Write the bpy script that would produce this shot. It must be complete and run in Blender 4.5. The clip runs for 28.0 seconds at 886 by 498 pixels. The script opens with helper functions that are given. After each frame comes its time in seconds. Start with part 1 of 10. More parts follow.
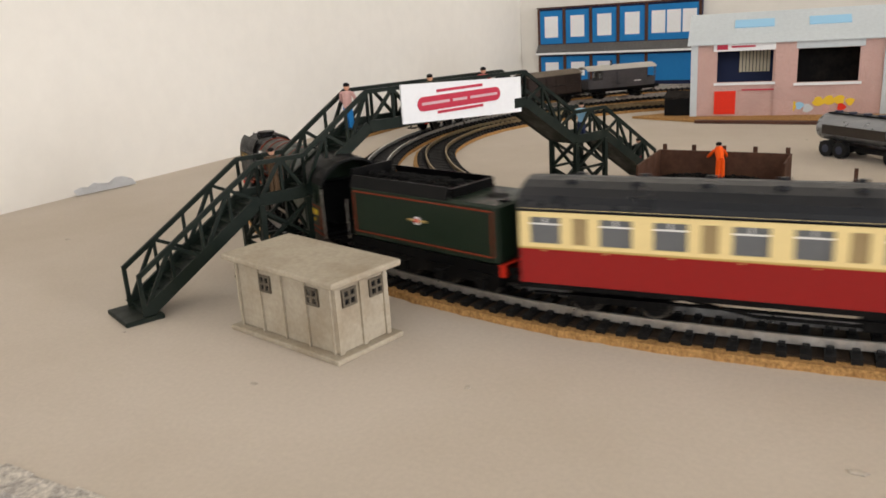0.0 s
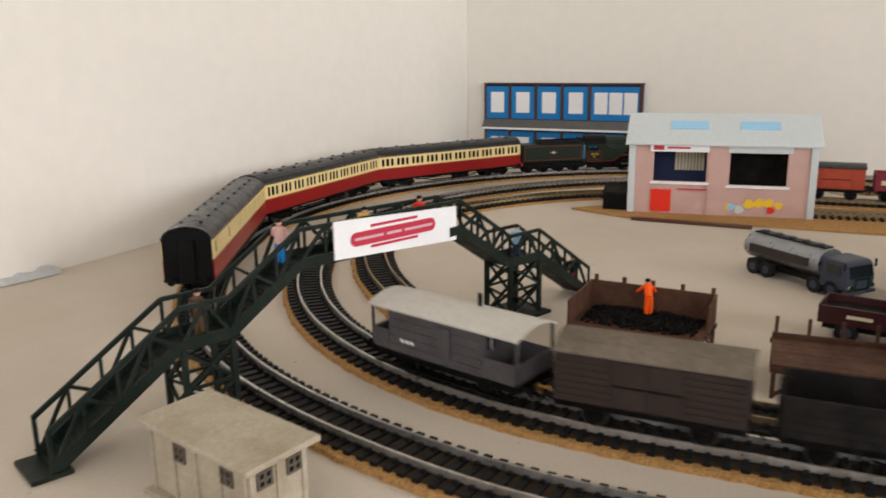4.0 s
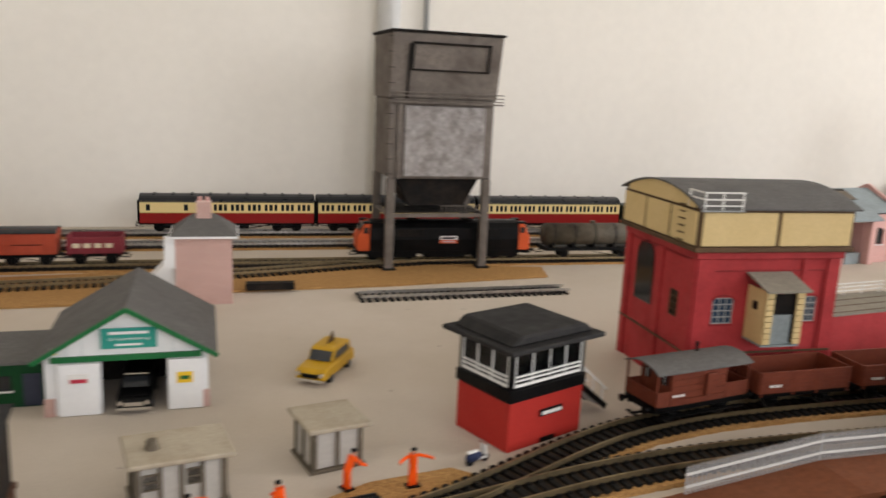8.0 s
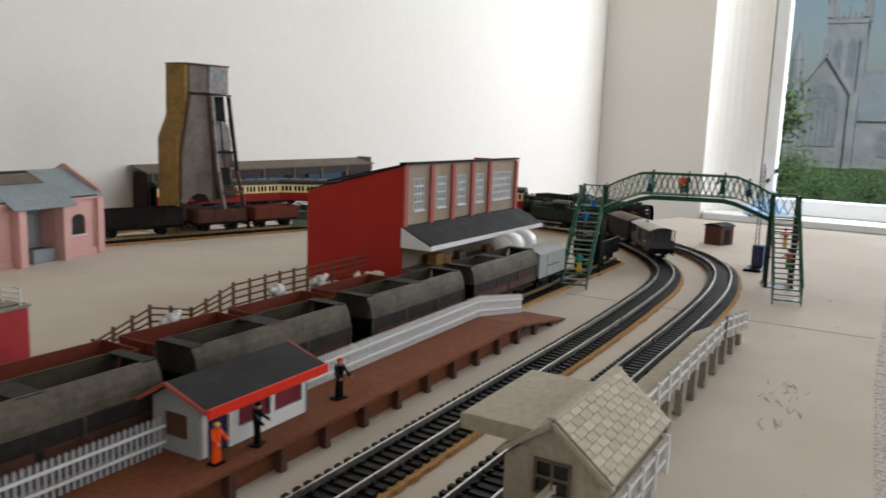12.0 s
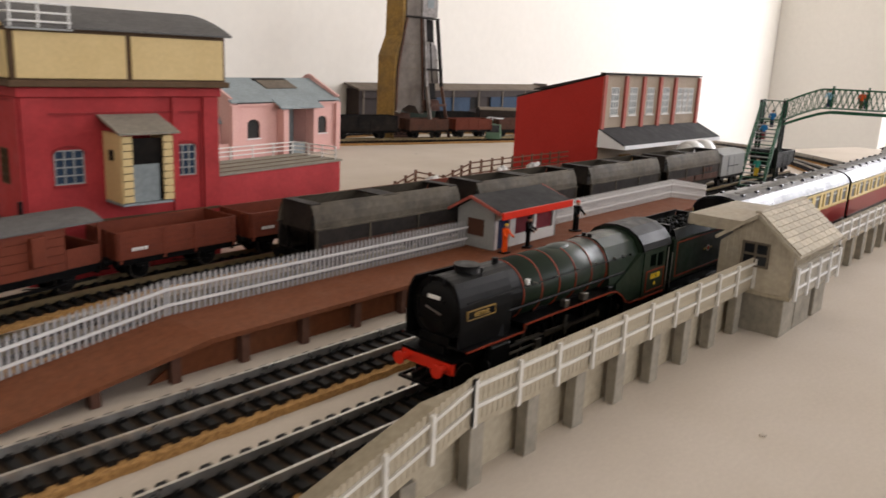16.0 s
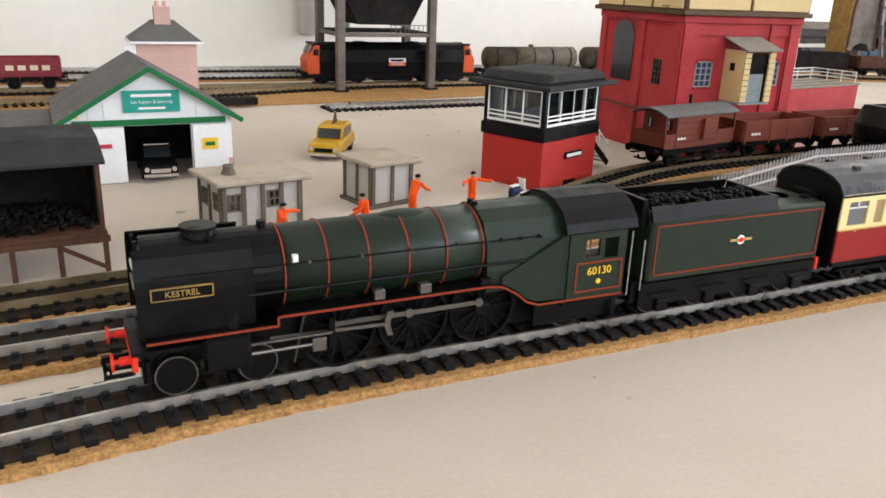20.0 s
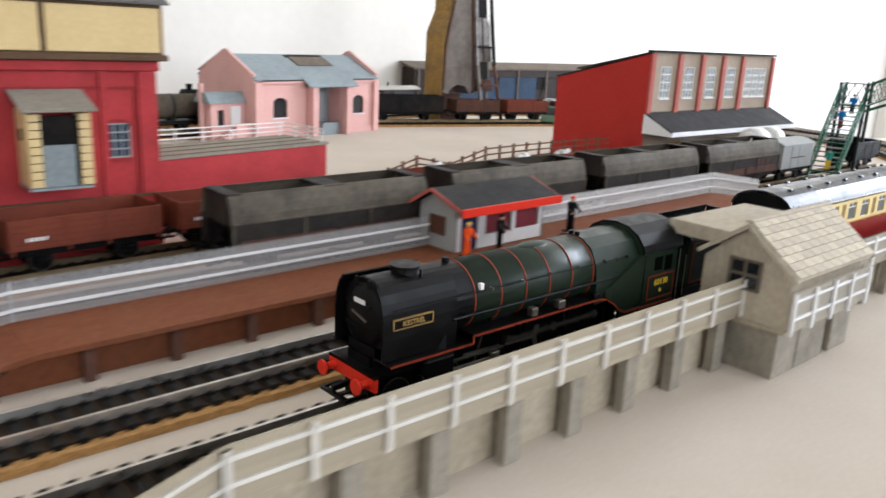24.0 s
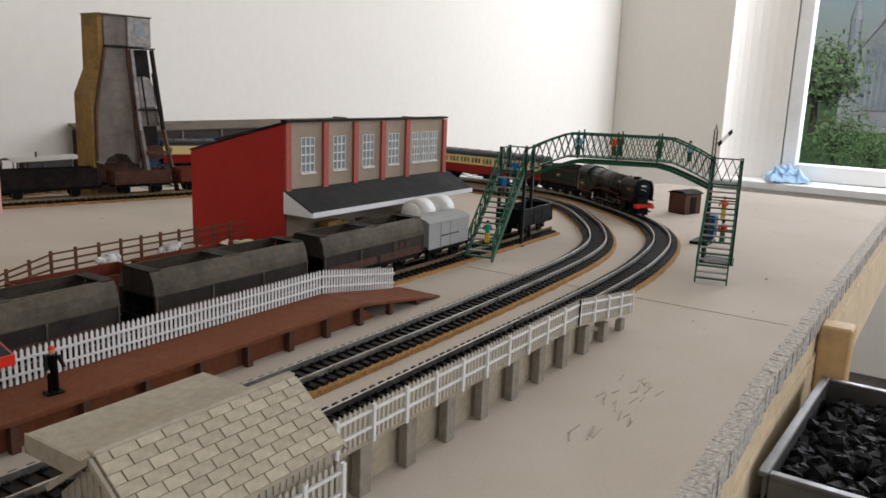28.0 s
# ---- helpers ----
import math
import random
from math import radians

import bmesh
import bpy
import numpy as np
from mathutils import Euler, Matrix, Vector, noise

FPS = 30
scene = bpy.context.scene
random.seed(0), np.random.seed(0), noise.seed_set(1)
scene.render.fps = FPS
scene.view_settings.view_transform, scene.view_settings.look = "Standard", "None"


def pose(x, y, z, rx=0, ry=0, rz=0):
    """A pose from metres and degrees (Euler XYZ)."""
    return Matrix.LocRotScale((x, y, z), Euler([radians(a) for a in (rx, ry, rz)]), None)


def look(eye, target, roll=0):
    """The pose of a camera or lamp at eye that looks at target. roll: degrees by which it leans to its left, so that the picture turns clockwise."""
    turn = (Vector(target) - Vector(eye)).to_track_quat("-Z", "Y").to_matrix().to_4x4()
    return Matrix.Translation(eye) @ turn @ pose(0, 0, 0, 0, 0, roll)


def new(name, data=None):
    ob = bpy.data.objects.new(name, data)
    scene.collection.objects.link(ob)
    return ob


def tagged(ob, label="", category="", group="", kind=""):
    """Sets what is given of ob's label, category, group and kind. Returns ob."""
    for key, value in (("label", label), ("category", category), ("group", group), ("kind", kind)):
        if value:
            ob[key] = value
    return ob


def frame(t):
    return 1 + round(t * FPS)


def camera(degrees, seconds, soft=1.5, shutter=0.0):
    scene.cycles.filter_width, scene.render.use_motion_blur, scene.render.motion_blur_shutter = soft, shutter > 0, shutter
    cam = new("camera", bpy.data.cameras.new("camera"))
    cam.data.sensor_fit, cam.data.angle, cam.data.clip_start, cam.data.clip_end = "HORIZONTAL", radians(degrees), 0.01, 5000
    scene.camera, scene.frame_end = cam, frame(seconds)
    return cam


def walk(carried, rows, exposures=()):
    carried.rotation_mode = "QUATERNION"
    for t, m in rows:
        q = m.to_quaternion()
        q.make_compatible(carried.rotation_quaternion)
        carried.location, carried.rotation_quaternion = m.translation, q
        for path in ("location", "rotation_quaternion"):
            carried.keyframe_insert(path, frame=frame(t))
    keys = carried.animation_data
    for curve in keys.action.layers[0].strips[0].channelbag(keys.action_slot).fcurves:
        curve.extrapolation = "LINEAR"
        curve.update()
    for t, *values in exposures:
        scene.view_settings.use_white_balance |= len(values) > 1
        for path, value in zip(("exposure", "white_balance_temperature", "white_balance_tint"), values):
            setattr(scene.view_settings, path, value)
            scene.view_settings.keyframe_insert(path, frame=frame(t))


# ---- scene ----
cam = camera(58.81, 28.0, soft=1.6, shutter=0.5)
# seconds, eye, target, roll
PATH = [
    (0, (-0.3755, -0.5046, 0.1211), (-0.8700, 0.3175, -0.1609), -3.67),
    (0.5, (-0.3747, -0.4973, 0.1272), (-0.8768, 0.3212, -0.1519), -3.76),
    (1, (-0.3781, -0.4974, 0.1301), (-0.8853, 0.3198, -0.1435), -3.34),
    (1.5, (-0.3823, -0.4989, 0.1307), (-0.8860, 0.3203, -0.1436), -2.61),
    (2, (-0.3842, -0.5031, 0.1333), (-0.8861, 0.3174, -0.1402), -2.06),
    (2.5, (-0.3827, -0.5011, 0.1399), (-0.8810, 0.3247, -0.1242), -1.98),
    (4.5, (-0.3627, -0.4741, 0.1864), (-0.7464, 0.4195, -0.0463), -0.26),
    (5, (-0.3387, -0.4584, 0.1996), (-0.6427, 0.4652, -0.0336), 0.18),
    (5.5, (-0.3228, -0.4443, 0.2040), (-0.5560, 0.5016, -0.0219), 0.68),
    (6, (-0.2968, -0.4370, 0.2119), (-0.4547, 0.5243, -0.0137), 0.78),
    (6.5, (-0.2648, -0.4380, 0.2168), (-0.3203, 0.5360, -0.0029), 1.92),
    (7, (-0.2351, -0.4363, 0.2151), (-0.1698, 0.5369, -0.0053), 3.13),
    (7.5, (-0.1994, -0.4356, 0.2179), (-0.0387, 0.5287, 0.0072), 2.77),
    (8, (-0.1609, -0.4234, 0.2204), (0.0956, 0.5212, 0.0154), 2.65),
    (8.5, (-0.1174, -0.3986, 0.2149), (0.2461, 0.5087, 0.0033), 3.88),
    (9, (-0.0684, -0.3797, 0.2097), (0.4128, 0.4743, 0.0121), 4.57),
    (9.5, (-0.0221, -0.3686, 0.2058), (0.5534, 0.4277, 0.0196), 4.22),
    (10, (0.0273, -0.3609, 0.1996), (0.6871, 0.3682, 0.0180), 3.63),
    (10.5, (0.0647, -0.3569, 0.1941), (0.7974, 0.3037, 0.0298), 3.37),
    (11, (0.0996, -0.3520, 0.1817), (0.8886, 0.2407, 0.0202), 3.49),
    (11.5, (0.1282, -0.3490, 0.1736), (0.9521, 0.1946, 0.0131), 2.79),
    (12, (0.1524, -0.3480, 0.1696), (1.0058, 0.1486, 0.0112), 2.04),
    (12.5, (0.1699, -0.3430, 0.1628), (1.0520, 0.1029, 0.0112), 2.21),
    (14.5, (0.1310, -0.3512, 0.1444), (0.9720, 0.1502, -0.0587), 2.21),
    (15, (0.0855, -0.3658, 0.1408), (0.8898, 0.1841, -0.0843), 2.18),
    (15.5, (0.0351, -0.3760, 0.1399), (0.8034, 0.2229, -0.0857), 2.27),
    (16, (-0.0105, -0.3887, 0.1368), (0.7267, 0.2444, -0.0994), 2.72),
    (16.5, (-0.0586, -0.4038, 0.1337), (0.6447, 0.2665, -0.1028), 3.21),
    (17, (-0.1147, -0.4214, 0.1344), (0.5338, 0.2957, -0.1210), 3.47),
    (17.5, (-0.1637, -0.4321, 0.1422), (0.4400, 0.3214, -0.1179), 3.23),
    (18, (-0.2076, -0.4296, 0.1355), (0.3365, 0.3620, -0.1429), 2.94),
    (18.5, (-0.2382, -0.4296, 0.1293), (0.2367, 0.3955, -0.1768), 2.43),
    (19, (-0.2628, -0.4321, 0.1267), (0.1674, 0.4115, -0.1948), 2.40),
    (19.5, (-0.2728, -0.4325, 0.1272), (0.1403, 0.4206, -0.1914), 2.35),
    (20, (-0.2717, -0.4301, 0.1271), (0.1356, 0.4256, -0.1922), 2.24),
    (20.5, (-0.2676, -0.4199, 0.1274), (0.1363, 0.4362, -0.1948), 2.69),
    (22.5, (-0.1918, -0.4123, 0.1228), (0.3868, 0.3390, -0.1947), 3.42),
    (23, (-0.1097, -0.4243, 0.1316), (0.4729, 0.3314, -0.1677), 4.72),
    (23.5, (0.0024, -0.4144, 0.1302), (0.6211, 0.3191, -0.1514), 3.72),
    (24, (0.0974, -0.4010, 0.1351), (0.7434, 0.3150, -0.1295), 2.87),
    (24.5, (0.1723, -0.3961, 0.1358), (0.8579, 0.2850, -0.1211), 3.20),
    (25, (0.2301, -0.4063, 0.1474), (0.9602, 0.2337, -0.0922), 2.59),
    (25.5, (0.2667, -0.4167, 0.1610), (1.0530, 0.1624, -0.0542), 2.78),
    (26, (0.2955, -0.4228, 0.1626), (1.1097, 0.1196, -0.0447), 2.22),
    (26.5, (0.2990, -0.4274, 0.1618), (1.1168, 0.1107, -0.0424), 2.29),
    (27, (0.2966, -0.4319, 0.1651), (1.1170, 0.1031, -0.0363), 2.37),
    (27.5, (0.2941, -0.4327, 0.1661), (1.1141, 0.1035, -0.0341), 2.45),
    (28, (0.2946, -0.4320, 0.1660), (1.1130, 0.1046, -0.0394), 2.18),
]
EXPOSURES = [(0.0, -0.27, 6780, 14), (1.5, -0.36, 6780, 14), (5.0, -0.28, 6800, 14), (9.0, -0.45, 6750, 14), (11.0, -0.85, 6400, 12), (12.5, -0.97, 6250, 11), (15.0, -0.8, 6650, 16), (17.0, -0.25, 6800, 17), (19.0, 0.2, 6350, 13),
             (20.5, 0.25, 6250, 12), (22.5, 0.35, 6050, 11), (24.0, 0.05, 6000, 12), (25.0, -0.5, 6250, 13), (27.0, -0.98, 6350, 14), (28.0, -0.98, 6350, 14)]
walk(cam, [(t, look(eye, target, roll)) for t, eye, target, roll in PATH], EXPOSURES)

# ---- light: daylight through the window beside the table, bounced by pale walls, plus added rear fill ----
world = bpy.data.worlds.new("sky")
scene.world = world
world.use_nodes = True
_wn, _wl = world.node_tree.nodes, world.node_tree.links
_sky = _wn.new("ShaderNodeTexSky")
_sky.sky_type, _sky.sun_disc = "NISHITA", False
_sky.sun_elevation, _sky.sun_rotation = radians(43), radians(248)
_sky.dust_density, _sky.air_density = 3.0, 1.2
_wn["Background"].inputs["Strength"].default_value = 0.15
_wl.new(_sky.outputs["Color"], _wn["Background"].inputs["Color"])

_sun = new("sun", bpy.data.lights.new("sun", "SUN"))
_sun.data.energy, _sun.data.angle, _sun.data.color = 5.0, radians(1), (1.0, 0.95, 0.88)
_sun.matrix_world = look((0, 0, 0), (0.62, 0.25, -0.62))


def window_light(name, eye, target, w, h, power):
    lamp = new(name, bpy.data.lights.new(name, "AREA"))
    lamp.data.shape, lamp.data.size, lamp.data.size_y = "RECTANGLE", w, h
    lamp.data.energy, lamp.data.color = power, (0.94, 0.975, 1.02)
    lamp.matrix_world = look(eye, target)
    return lamp


# skylight in the opening of the visible window, and two added fill lamps behind the camera
window_light("window_light", (3.415, -0.50, 0.72), (0.4, -0.1, 0.0), 1.15, 1.5, 95)
window_light("room_window_light", (1.95, -2.52, 0.75), (0.9, 0.3, 0.0), 1.45, 1.15, 32)
window_light("room_window_light", (0.05, -2.52, 0.75), (-0.1, 0.3, 0.0), 1.45, 1.15, 18)

# ---- materials ----
def material(name, color, rough=0.6, metal=0.0, grain=0.0, scale=300.0, bump=0.0, stain=0.0, stain_scale=12.0,
             spec=0.16, vary=0.0, tint=None, coat=0.0):
    """A painted or raw surface: fine grain, larger stains towards tint, and relief, at real-world size."""
    m = bpy.data.materials.new(name)
    m.use_nodes = True
    n, l = m.node_tree.nodes, m.node_tree.links
    b = n["Principled BSDF"]
    b.inputs["Roughness"].default_value, b.inputs["Metallic"].default_value = rough, metal
    b.inputs["Specular IOR Level"].default_value = spec
    b.inputs["Coat Weight"].default_value = coat
    b.inputs["Coat Roughness"].default_value = 0.15
    b.inputs["Base Color"].default_value = (*color, 1)
    co = n.new("ShaderNodeTexCoord")
    src = None

    def mix(kind, fac, a, c):
        x = n.new("ShaderNodeMix")
        x.data_type, x.blend_type = "RGBA", kind
        for sock, v in ((x.inputs[0], fac), (x.inputs[6], a), (x.inputs[7], c)):
            if hasattr(v, "is_linked"):
                l.new(v, sock)
            elif isinstance(v, (int, float)):
                sock.default_value = v
            else:
                sock.default_value = (*v, 1)
        return x.outputs[2]

    def noise_tex(sc, detail=4.0, rgh=0.6):
        t = n.new("ShaderNodeTexNoise")
        t.inputs["Scale"].default_value, t.inputs["Detail"].default_value = sc, detail
        t.inputs["Roughness"].default_value = rgh
        l.new(co.outputs["Object"], t.inputs["Vector"])
        return t.outputs["Fac"]

    def ramp(fac, lo, hi, a=0.0, c=1.0):
        r = n.new("ShaderNodeMapRange")
        r.inputs[1].default_value, r.inputs[2].default_value = lo, hi
        r.inputs[3].default_value, r.inputs[4].default_value = a, c
        l.new(fac, r.inputs[0])
        return r.outputs[0]

    col = color
    if stain:
        dark = tint if tint else tuple(c * 0.45 for c in color)
        col = mix("MIX", ramp(noise_tex(stain_scale, 5.0, 0.65), 0.42, 0.68, 0.0, stain), col, dark)
        l.new(ramp(noise_tex(stain_scale * 2.7), 0.3, 0.7, max(rough - 0.12, 0.03), min(rough + 0.12, 1.0)), b.inputs["Roughness"])
    if grain:
        col = mix("MULTIPLY", grain, col, mix("MIX", ramp(noise_tex(scale, 3.0), 0.3, 0.7), (0.45, 0.45, 0.45), (1.35, 1.35, 1.35)))
    if vary:
        o = n.new("ShaderNodeObjectInfo")
        g = n.new("ShaderNodeNewGeometry")
        add = n.new("ShaderNodeMath")
        add.operation = "ADD"
        l.new(o.outputs["Random"], add.inputs[0])
        l.new(g.outputs["Random Per Island"], add.inputs[1])
        fr = n.new("ShaderNodeMath")
        fr.operation = "FRACT"
        l.new(add.outputs[0], fr.inputs[0])
        v = ramp(fr.outputs[0], 0.0, 1.0, 1.0 - vary, 1.0 + vary)
        h = n.new("ShaderNodeCombineColor")
        for i in range(3):
            l.new(v, h.inputs[i])
        col = mix("MULTIPLY", 1.0, col, h.outputs[0])
    if hasattr(col, "is_linked"):
        l.new(col, b.inputs["Base Color"])
    if bump:
        k = n.new("ShaderNodeBump")
        k.inputs["Strength"].default_value, k.inputs["Distance"].default_value = bump, 0.0006
        l.new(noise_tex(scale, 4.0), k.inputs["Height"])
        l.new(k.outputs["Normal"], b.inputs["Normal"])
    return m


def bands(name, color, line, across, along, gap=0.12, offset=0.0, rough=0.7, axes="xz", stain=0.3, bump=0.6):
    """A printed card or moulded face of courses, boards or bricks, with recessed joints at real-world size."""
    m = material(name, color, rough, stain=stain, stain_scale=25.0, grain=0.35, scale=500.0)
    n, l = m.node_tree.nodes, m.node_tree.links
    b = n["Principled BSDF"]
    co = n.new("ShaderNodeTexCoord")
    sx = n.new("ShaderNodeSeparateXYZ")
    l.new(co.outputs["Object"], sx.inputs[0])
    cx = n.new("ShaderNodeCombineXYZ")
    l.new(sx.outputs["XYZ".index(axes[0].upper())], cx.inputs[0])
    l.new(sx.outputs["XYZ".index(axes[1].upper())], cx.inputs[1])
    t = n.new("ShaderNodeTexBrick")
    t.offset = offset
    t.inputs["Scale"].default_value = 1.0
    t.inputs["Mortar Size"].default_value = gap * min(across, along) * 0.5
    t.inputs["Mortar Smooth"].default_value = 0.3
    t.inputs["Brick Width"].default_value, t.inputs["Row Height"].default_value = along, across
    l.new(cx.outputs[0], t.inputs["Vector"])
    old = b.inputs["Base Color"].links[0].from_socket
    x = n.new("ShaderNodeMix")
    x.data_type = "RGBA"
    l.new(t.outputs["Fac"], x.inputs[0])
    l.new(old, x.inputs[6])
    x.inputs[7].default_value = (*line, 1)
    l.new(x.outputs[2], b.inputs["Base Color"])
    k = n.new("ShaderNodeBump")
    k.invert = True
    k.inputs["Strength"].default_value, k.inputs["Distance"].default_value = bump, 0.0005
    l.new(t.outputs["Fac"], k.inputs["Height"])
    l.new(k.outputs["Normal"], b.inputs["Normal"])
    return m


def glass(name, tint=(0.9, 0.93, 0.94), rough=0.05):
    m = bpy.data.materials.new(name)
    m.use_nodes = True
    n, l = m.node_tree.nodes, m.node_tree.links
    n.remove(n["Principled BSDF"])
    g, t, x, f = (n.new("ShaderNodeBsdfGlossy"), n.new("ShaderNodeBsdfTransparent"), n.new("ShaderNodeMixShader"), n.new("ShaderNodeFresnel"))
    g.inputs["Roughness"].default_value = rough
    t.inputs["Color"].default_value = (*tint, 1)
    f.inputs["IOR"].default_value = 1.45
    l.new(f.outputs[0], x.inputs[0])
    l.new(t.outputs[0], x.inputs[1])
    l.new(g.outputs[0], x.inputs[2])
    l.new(x.outputs[0], n["Material Output"].inputs["Surface"])
    return m


M_WALL = material("wall_paint", (0.80, 0.765, 0.70), 0.85, grain=0.04, scale=60, bump=0.10, stain=0.12, stain_scale=2.2, tint=(0.66, 0.61, 0.53))
M_BOARD = material("fibre_board", (0.56, 0.49, 0.412), 0.9, grain=0.09, scale=520, bump=0.10, stain=0.6, stain_scale=5.5, tint=(0.47, 0.40, 0.315))
M_BOARD_EDGE = material("broken_board_edge", (0.60, 0.55, 0.48), 0.95, grain=0.55, scale=520, bump=1.0, stain=0.8, stain_scale=300, tint=(0.22, 0.20, 0.19))
M_SMUDGE = material("grey_smudge", (0.44, 0.385, 0.32), 0.95, grain=0.4, scale=400)
M_WOOD = material("pine_wood", (0.62, 0.42, 0.21), 0.6, grain=0.3, scale=60, stain=0.4, stain_scale=14, tint=(0.45, 0.27, 0.12), bump=0.2)
M_PALEWOOD = material("pale_ply", (0.72, 0.58, 0.38), 0.65, grain=0.25, scale=80, stain=0.3, stain_scale=9, tint=(0.58, 0.43, 0.25))
M_DARKWOOD = material("dark_wood", (0.10, 0.045, 0.03), 0.5, grain=0.3, scale=50, stain=0.4)
M_FLOOR = material("dark_carpet", (0.10, 0.085, 0.075), 0.95, grain=0.6, scale=300, bump=0.6, stain=0.3, stain_scale=4)
M_GLOSSWHITE = material("white_gloss_paint", (0.80, 0.80, 0.78), 0.35, stain=0.15, stain_scale=8, grain=0.05)
M_CORK = material("cork_sheet", (0.48, 0.27, 0.10), 0.95, grain=0.75, scale=900, bump=0.9, stain=0.6, stain_scale=420, tint=(0.20, 0.09, 0.03))
M_WEB = material("dusty_track_base", (0.036, 0.024, 0.016), 0.85, grain=0.4, scale=600, stain=0.5, stain_scale=60, tint=(0.07, 0.042, 0.022))
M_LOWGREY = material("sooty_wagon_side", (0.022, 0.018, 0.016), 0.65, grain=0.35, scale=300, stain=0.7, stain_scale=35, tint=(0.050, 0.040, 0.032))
M_FENCESTONE = material("stone_washed_paling", (0.50, 0.46, 0.39), 0.65, grain=0.15, scale=500, stain=0.3, stain_scale=60, tint=(0.36, 0.31, 0.24))
M_SLEEPER = material("black_sleeper_plastic", (0.0055, 0.005, 0.0047), 0.6, spec=0.2, grain=0.4, scale=900, vary=0.25)
M_RAIL = material("nickel_silver_rail", (0.64, 0.62, 0.58), 0.36, 0.9, grain=0.3, scale=300, stain=0.35, stain_scale=40, tint=(0.22, 0.18, 0.13))
M_RAIL_DULL = material("dull_brass_rail", (0.36, 0.28, 0.16), 0.4, 0.85, grain=0.3, scale=300, stain=0.5, stain_scale=40, tint=(0.16, 0.11, 0.06))
M_BLACK = material("matt_black_paint", (0.0022, 0.0022, 0.0024), 0.40, spec=0.13, grain=0.2, scale=600, stain=0.2, stain_scale=60, tint=(0.018, 0.016, 0.015))
M_STEEL = material("bright_steel", (0.55, 0.53, 0.50), 0.3, 0.95, grain=0.2, scale=500)
M_LOCOGREEN = material("brunswick_green_paint", (0.0105, 0.0205, 0.0115), 0.40, spec=0.24, grain=0.12, scale=700, stain=0.15, stain_scale=50, tint=(0.006, 0.012, 0.008), coat=0.08)
M_ORANGE_LINE = material("orange_lining", (0.22, 0.034, 0.014), 0.45)
M_BUFFERRED = material("buffer_beam_red", (0.72, 0.035, 0.015), 0.4, grain=0.1, scale=500)
M_CREAM = material("carriage_cream", (0.80, 0.63, 0.30), 0.35, grain=0.06, scale=500, coat=0.2)
M_CRIMSON = material("carriage_crimson", (0.27, 0.013, 0.012), 0.33, grain=0.08, scale=500, coat=0.25)
M_ROOFGREY = material("carriage_roof_black", (0.008, 0.0095, 0.013), 0.34, spec=0.34, grain=0.15, scale=400, stain=0.2, stain_scale=30, tint=(0.03, 0.03, 0.032))
M_PANE = material("carriage_window", (0.12, 0.125, 0.13), 0.35, grain=0.1, scale=200, spec=0.6)
M_DARKPANE = material("dark_window", (0.015, 0.017, 0.02), 0.12, spec=0.6)
M_COAL = material("loose_coal", (0.004, 0.004, 0.004), 0.6, spec=0.10, grain=0.4, scale=300, bump=0.5, vary=0.4)
M_YELLOW = material("signal_yellow", (0.80, 0.52, 0.04), 0.45)
M_PLATE_LETTER = material("dull_brass_letters", (0.36, 0.23, 0.07), 0.45)
M_CABINROOF = material("weathered_tan_felt", (0.26, 0.235, 0.19), 0.8, grain=0.3, scale=400, stain=0.4, stain_scale=40, tint=(0.17, 0.15, 0.12))
M_GOLD = material("straw_lettering", (0.52, 0.36, 0.12), 0.4)
M_BRASS = material("brass_plate", (0.62, 0.43, 0.15), 0.35, 0.6)
M_WHITE = material("white_plastic", (0.78, 0.77, 0.74), 0.45, grain=0.08, scale=400, stain=0.12, stain_scale=40)
M_CARD_WHITE = material("white_card", (0.80, 0.80, 0.80), 0.6, grain=0.05, scale=300)
M_BANNER_RED = material("banner_red", (0.50, 0.04, 0.07), 0.5)
M_BRIDGE = material("dark_green_bridge_plastic", (0.004, 0.009, 0.006), 0.55, spec=0.2, grain=0.2, scale=600, stain=0.25, stain_scale=50, tint=(0.03, 0.035, 0.025))
M_BRIDGE2 = material("mid_green_bridge_plastic", (0.012, 0.085, 0.042), 0.42, grain=0.15, scale=600)
M_HUT = material("stone_grey_hut", (0.42, 0.365, 0.28), 0.75, grain=0.2, scale=500, stain=0.65, stain_scale=35, tint=(0.28, 0.22, 0.15))
M_HUTPOST = material("weathered_post", (0.13, 0.108, 0.080), 0.8, grain=0.3, scale=500, stain=0.5, stain_scale=60, tint=(0.08, 0.06, 0.04))
M_HUTPANEL = material("pale_hut_panel", (0.44, 0.415, 0.38), 0.75, grain=0.15, scale=400, stain=0.25, stain_scale=40, tint=(0.38, 0.35, 0.30))
M_RED = material("signal_box_red", (0.42, 0.030, 0.022), 0.6, grain=0.15, scale=500, stain=0.25, stain_scale=20, tint=(0.30, 0.022, 0.018))
M_TANKRED = material("weathered_crimson_wall", (0.42, 0.042, 0.045), 0.62, grain=0.2, scale=350, stain=0.5, stain_scale=26, tint=(0.22, 0.022, 0.022))
M_TANKRED_DK = material("crimson_recess", (0.30, 0.028, 0.03), 0.65, grain=0.2, scale=350, stain=0.5, stain_scale=26, tint=(0.13, 0.015, 0.015))
M_TANKCREAM = material("cream_tank_panel", (0.66, 0.50, 0.25), 0.55, grain=0.1, scale=400, stain=0.3, stain_scale=20, tint=(0.50, 0.35, 0.14))
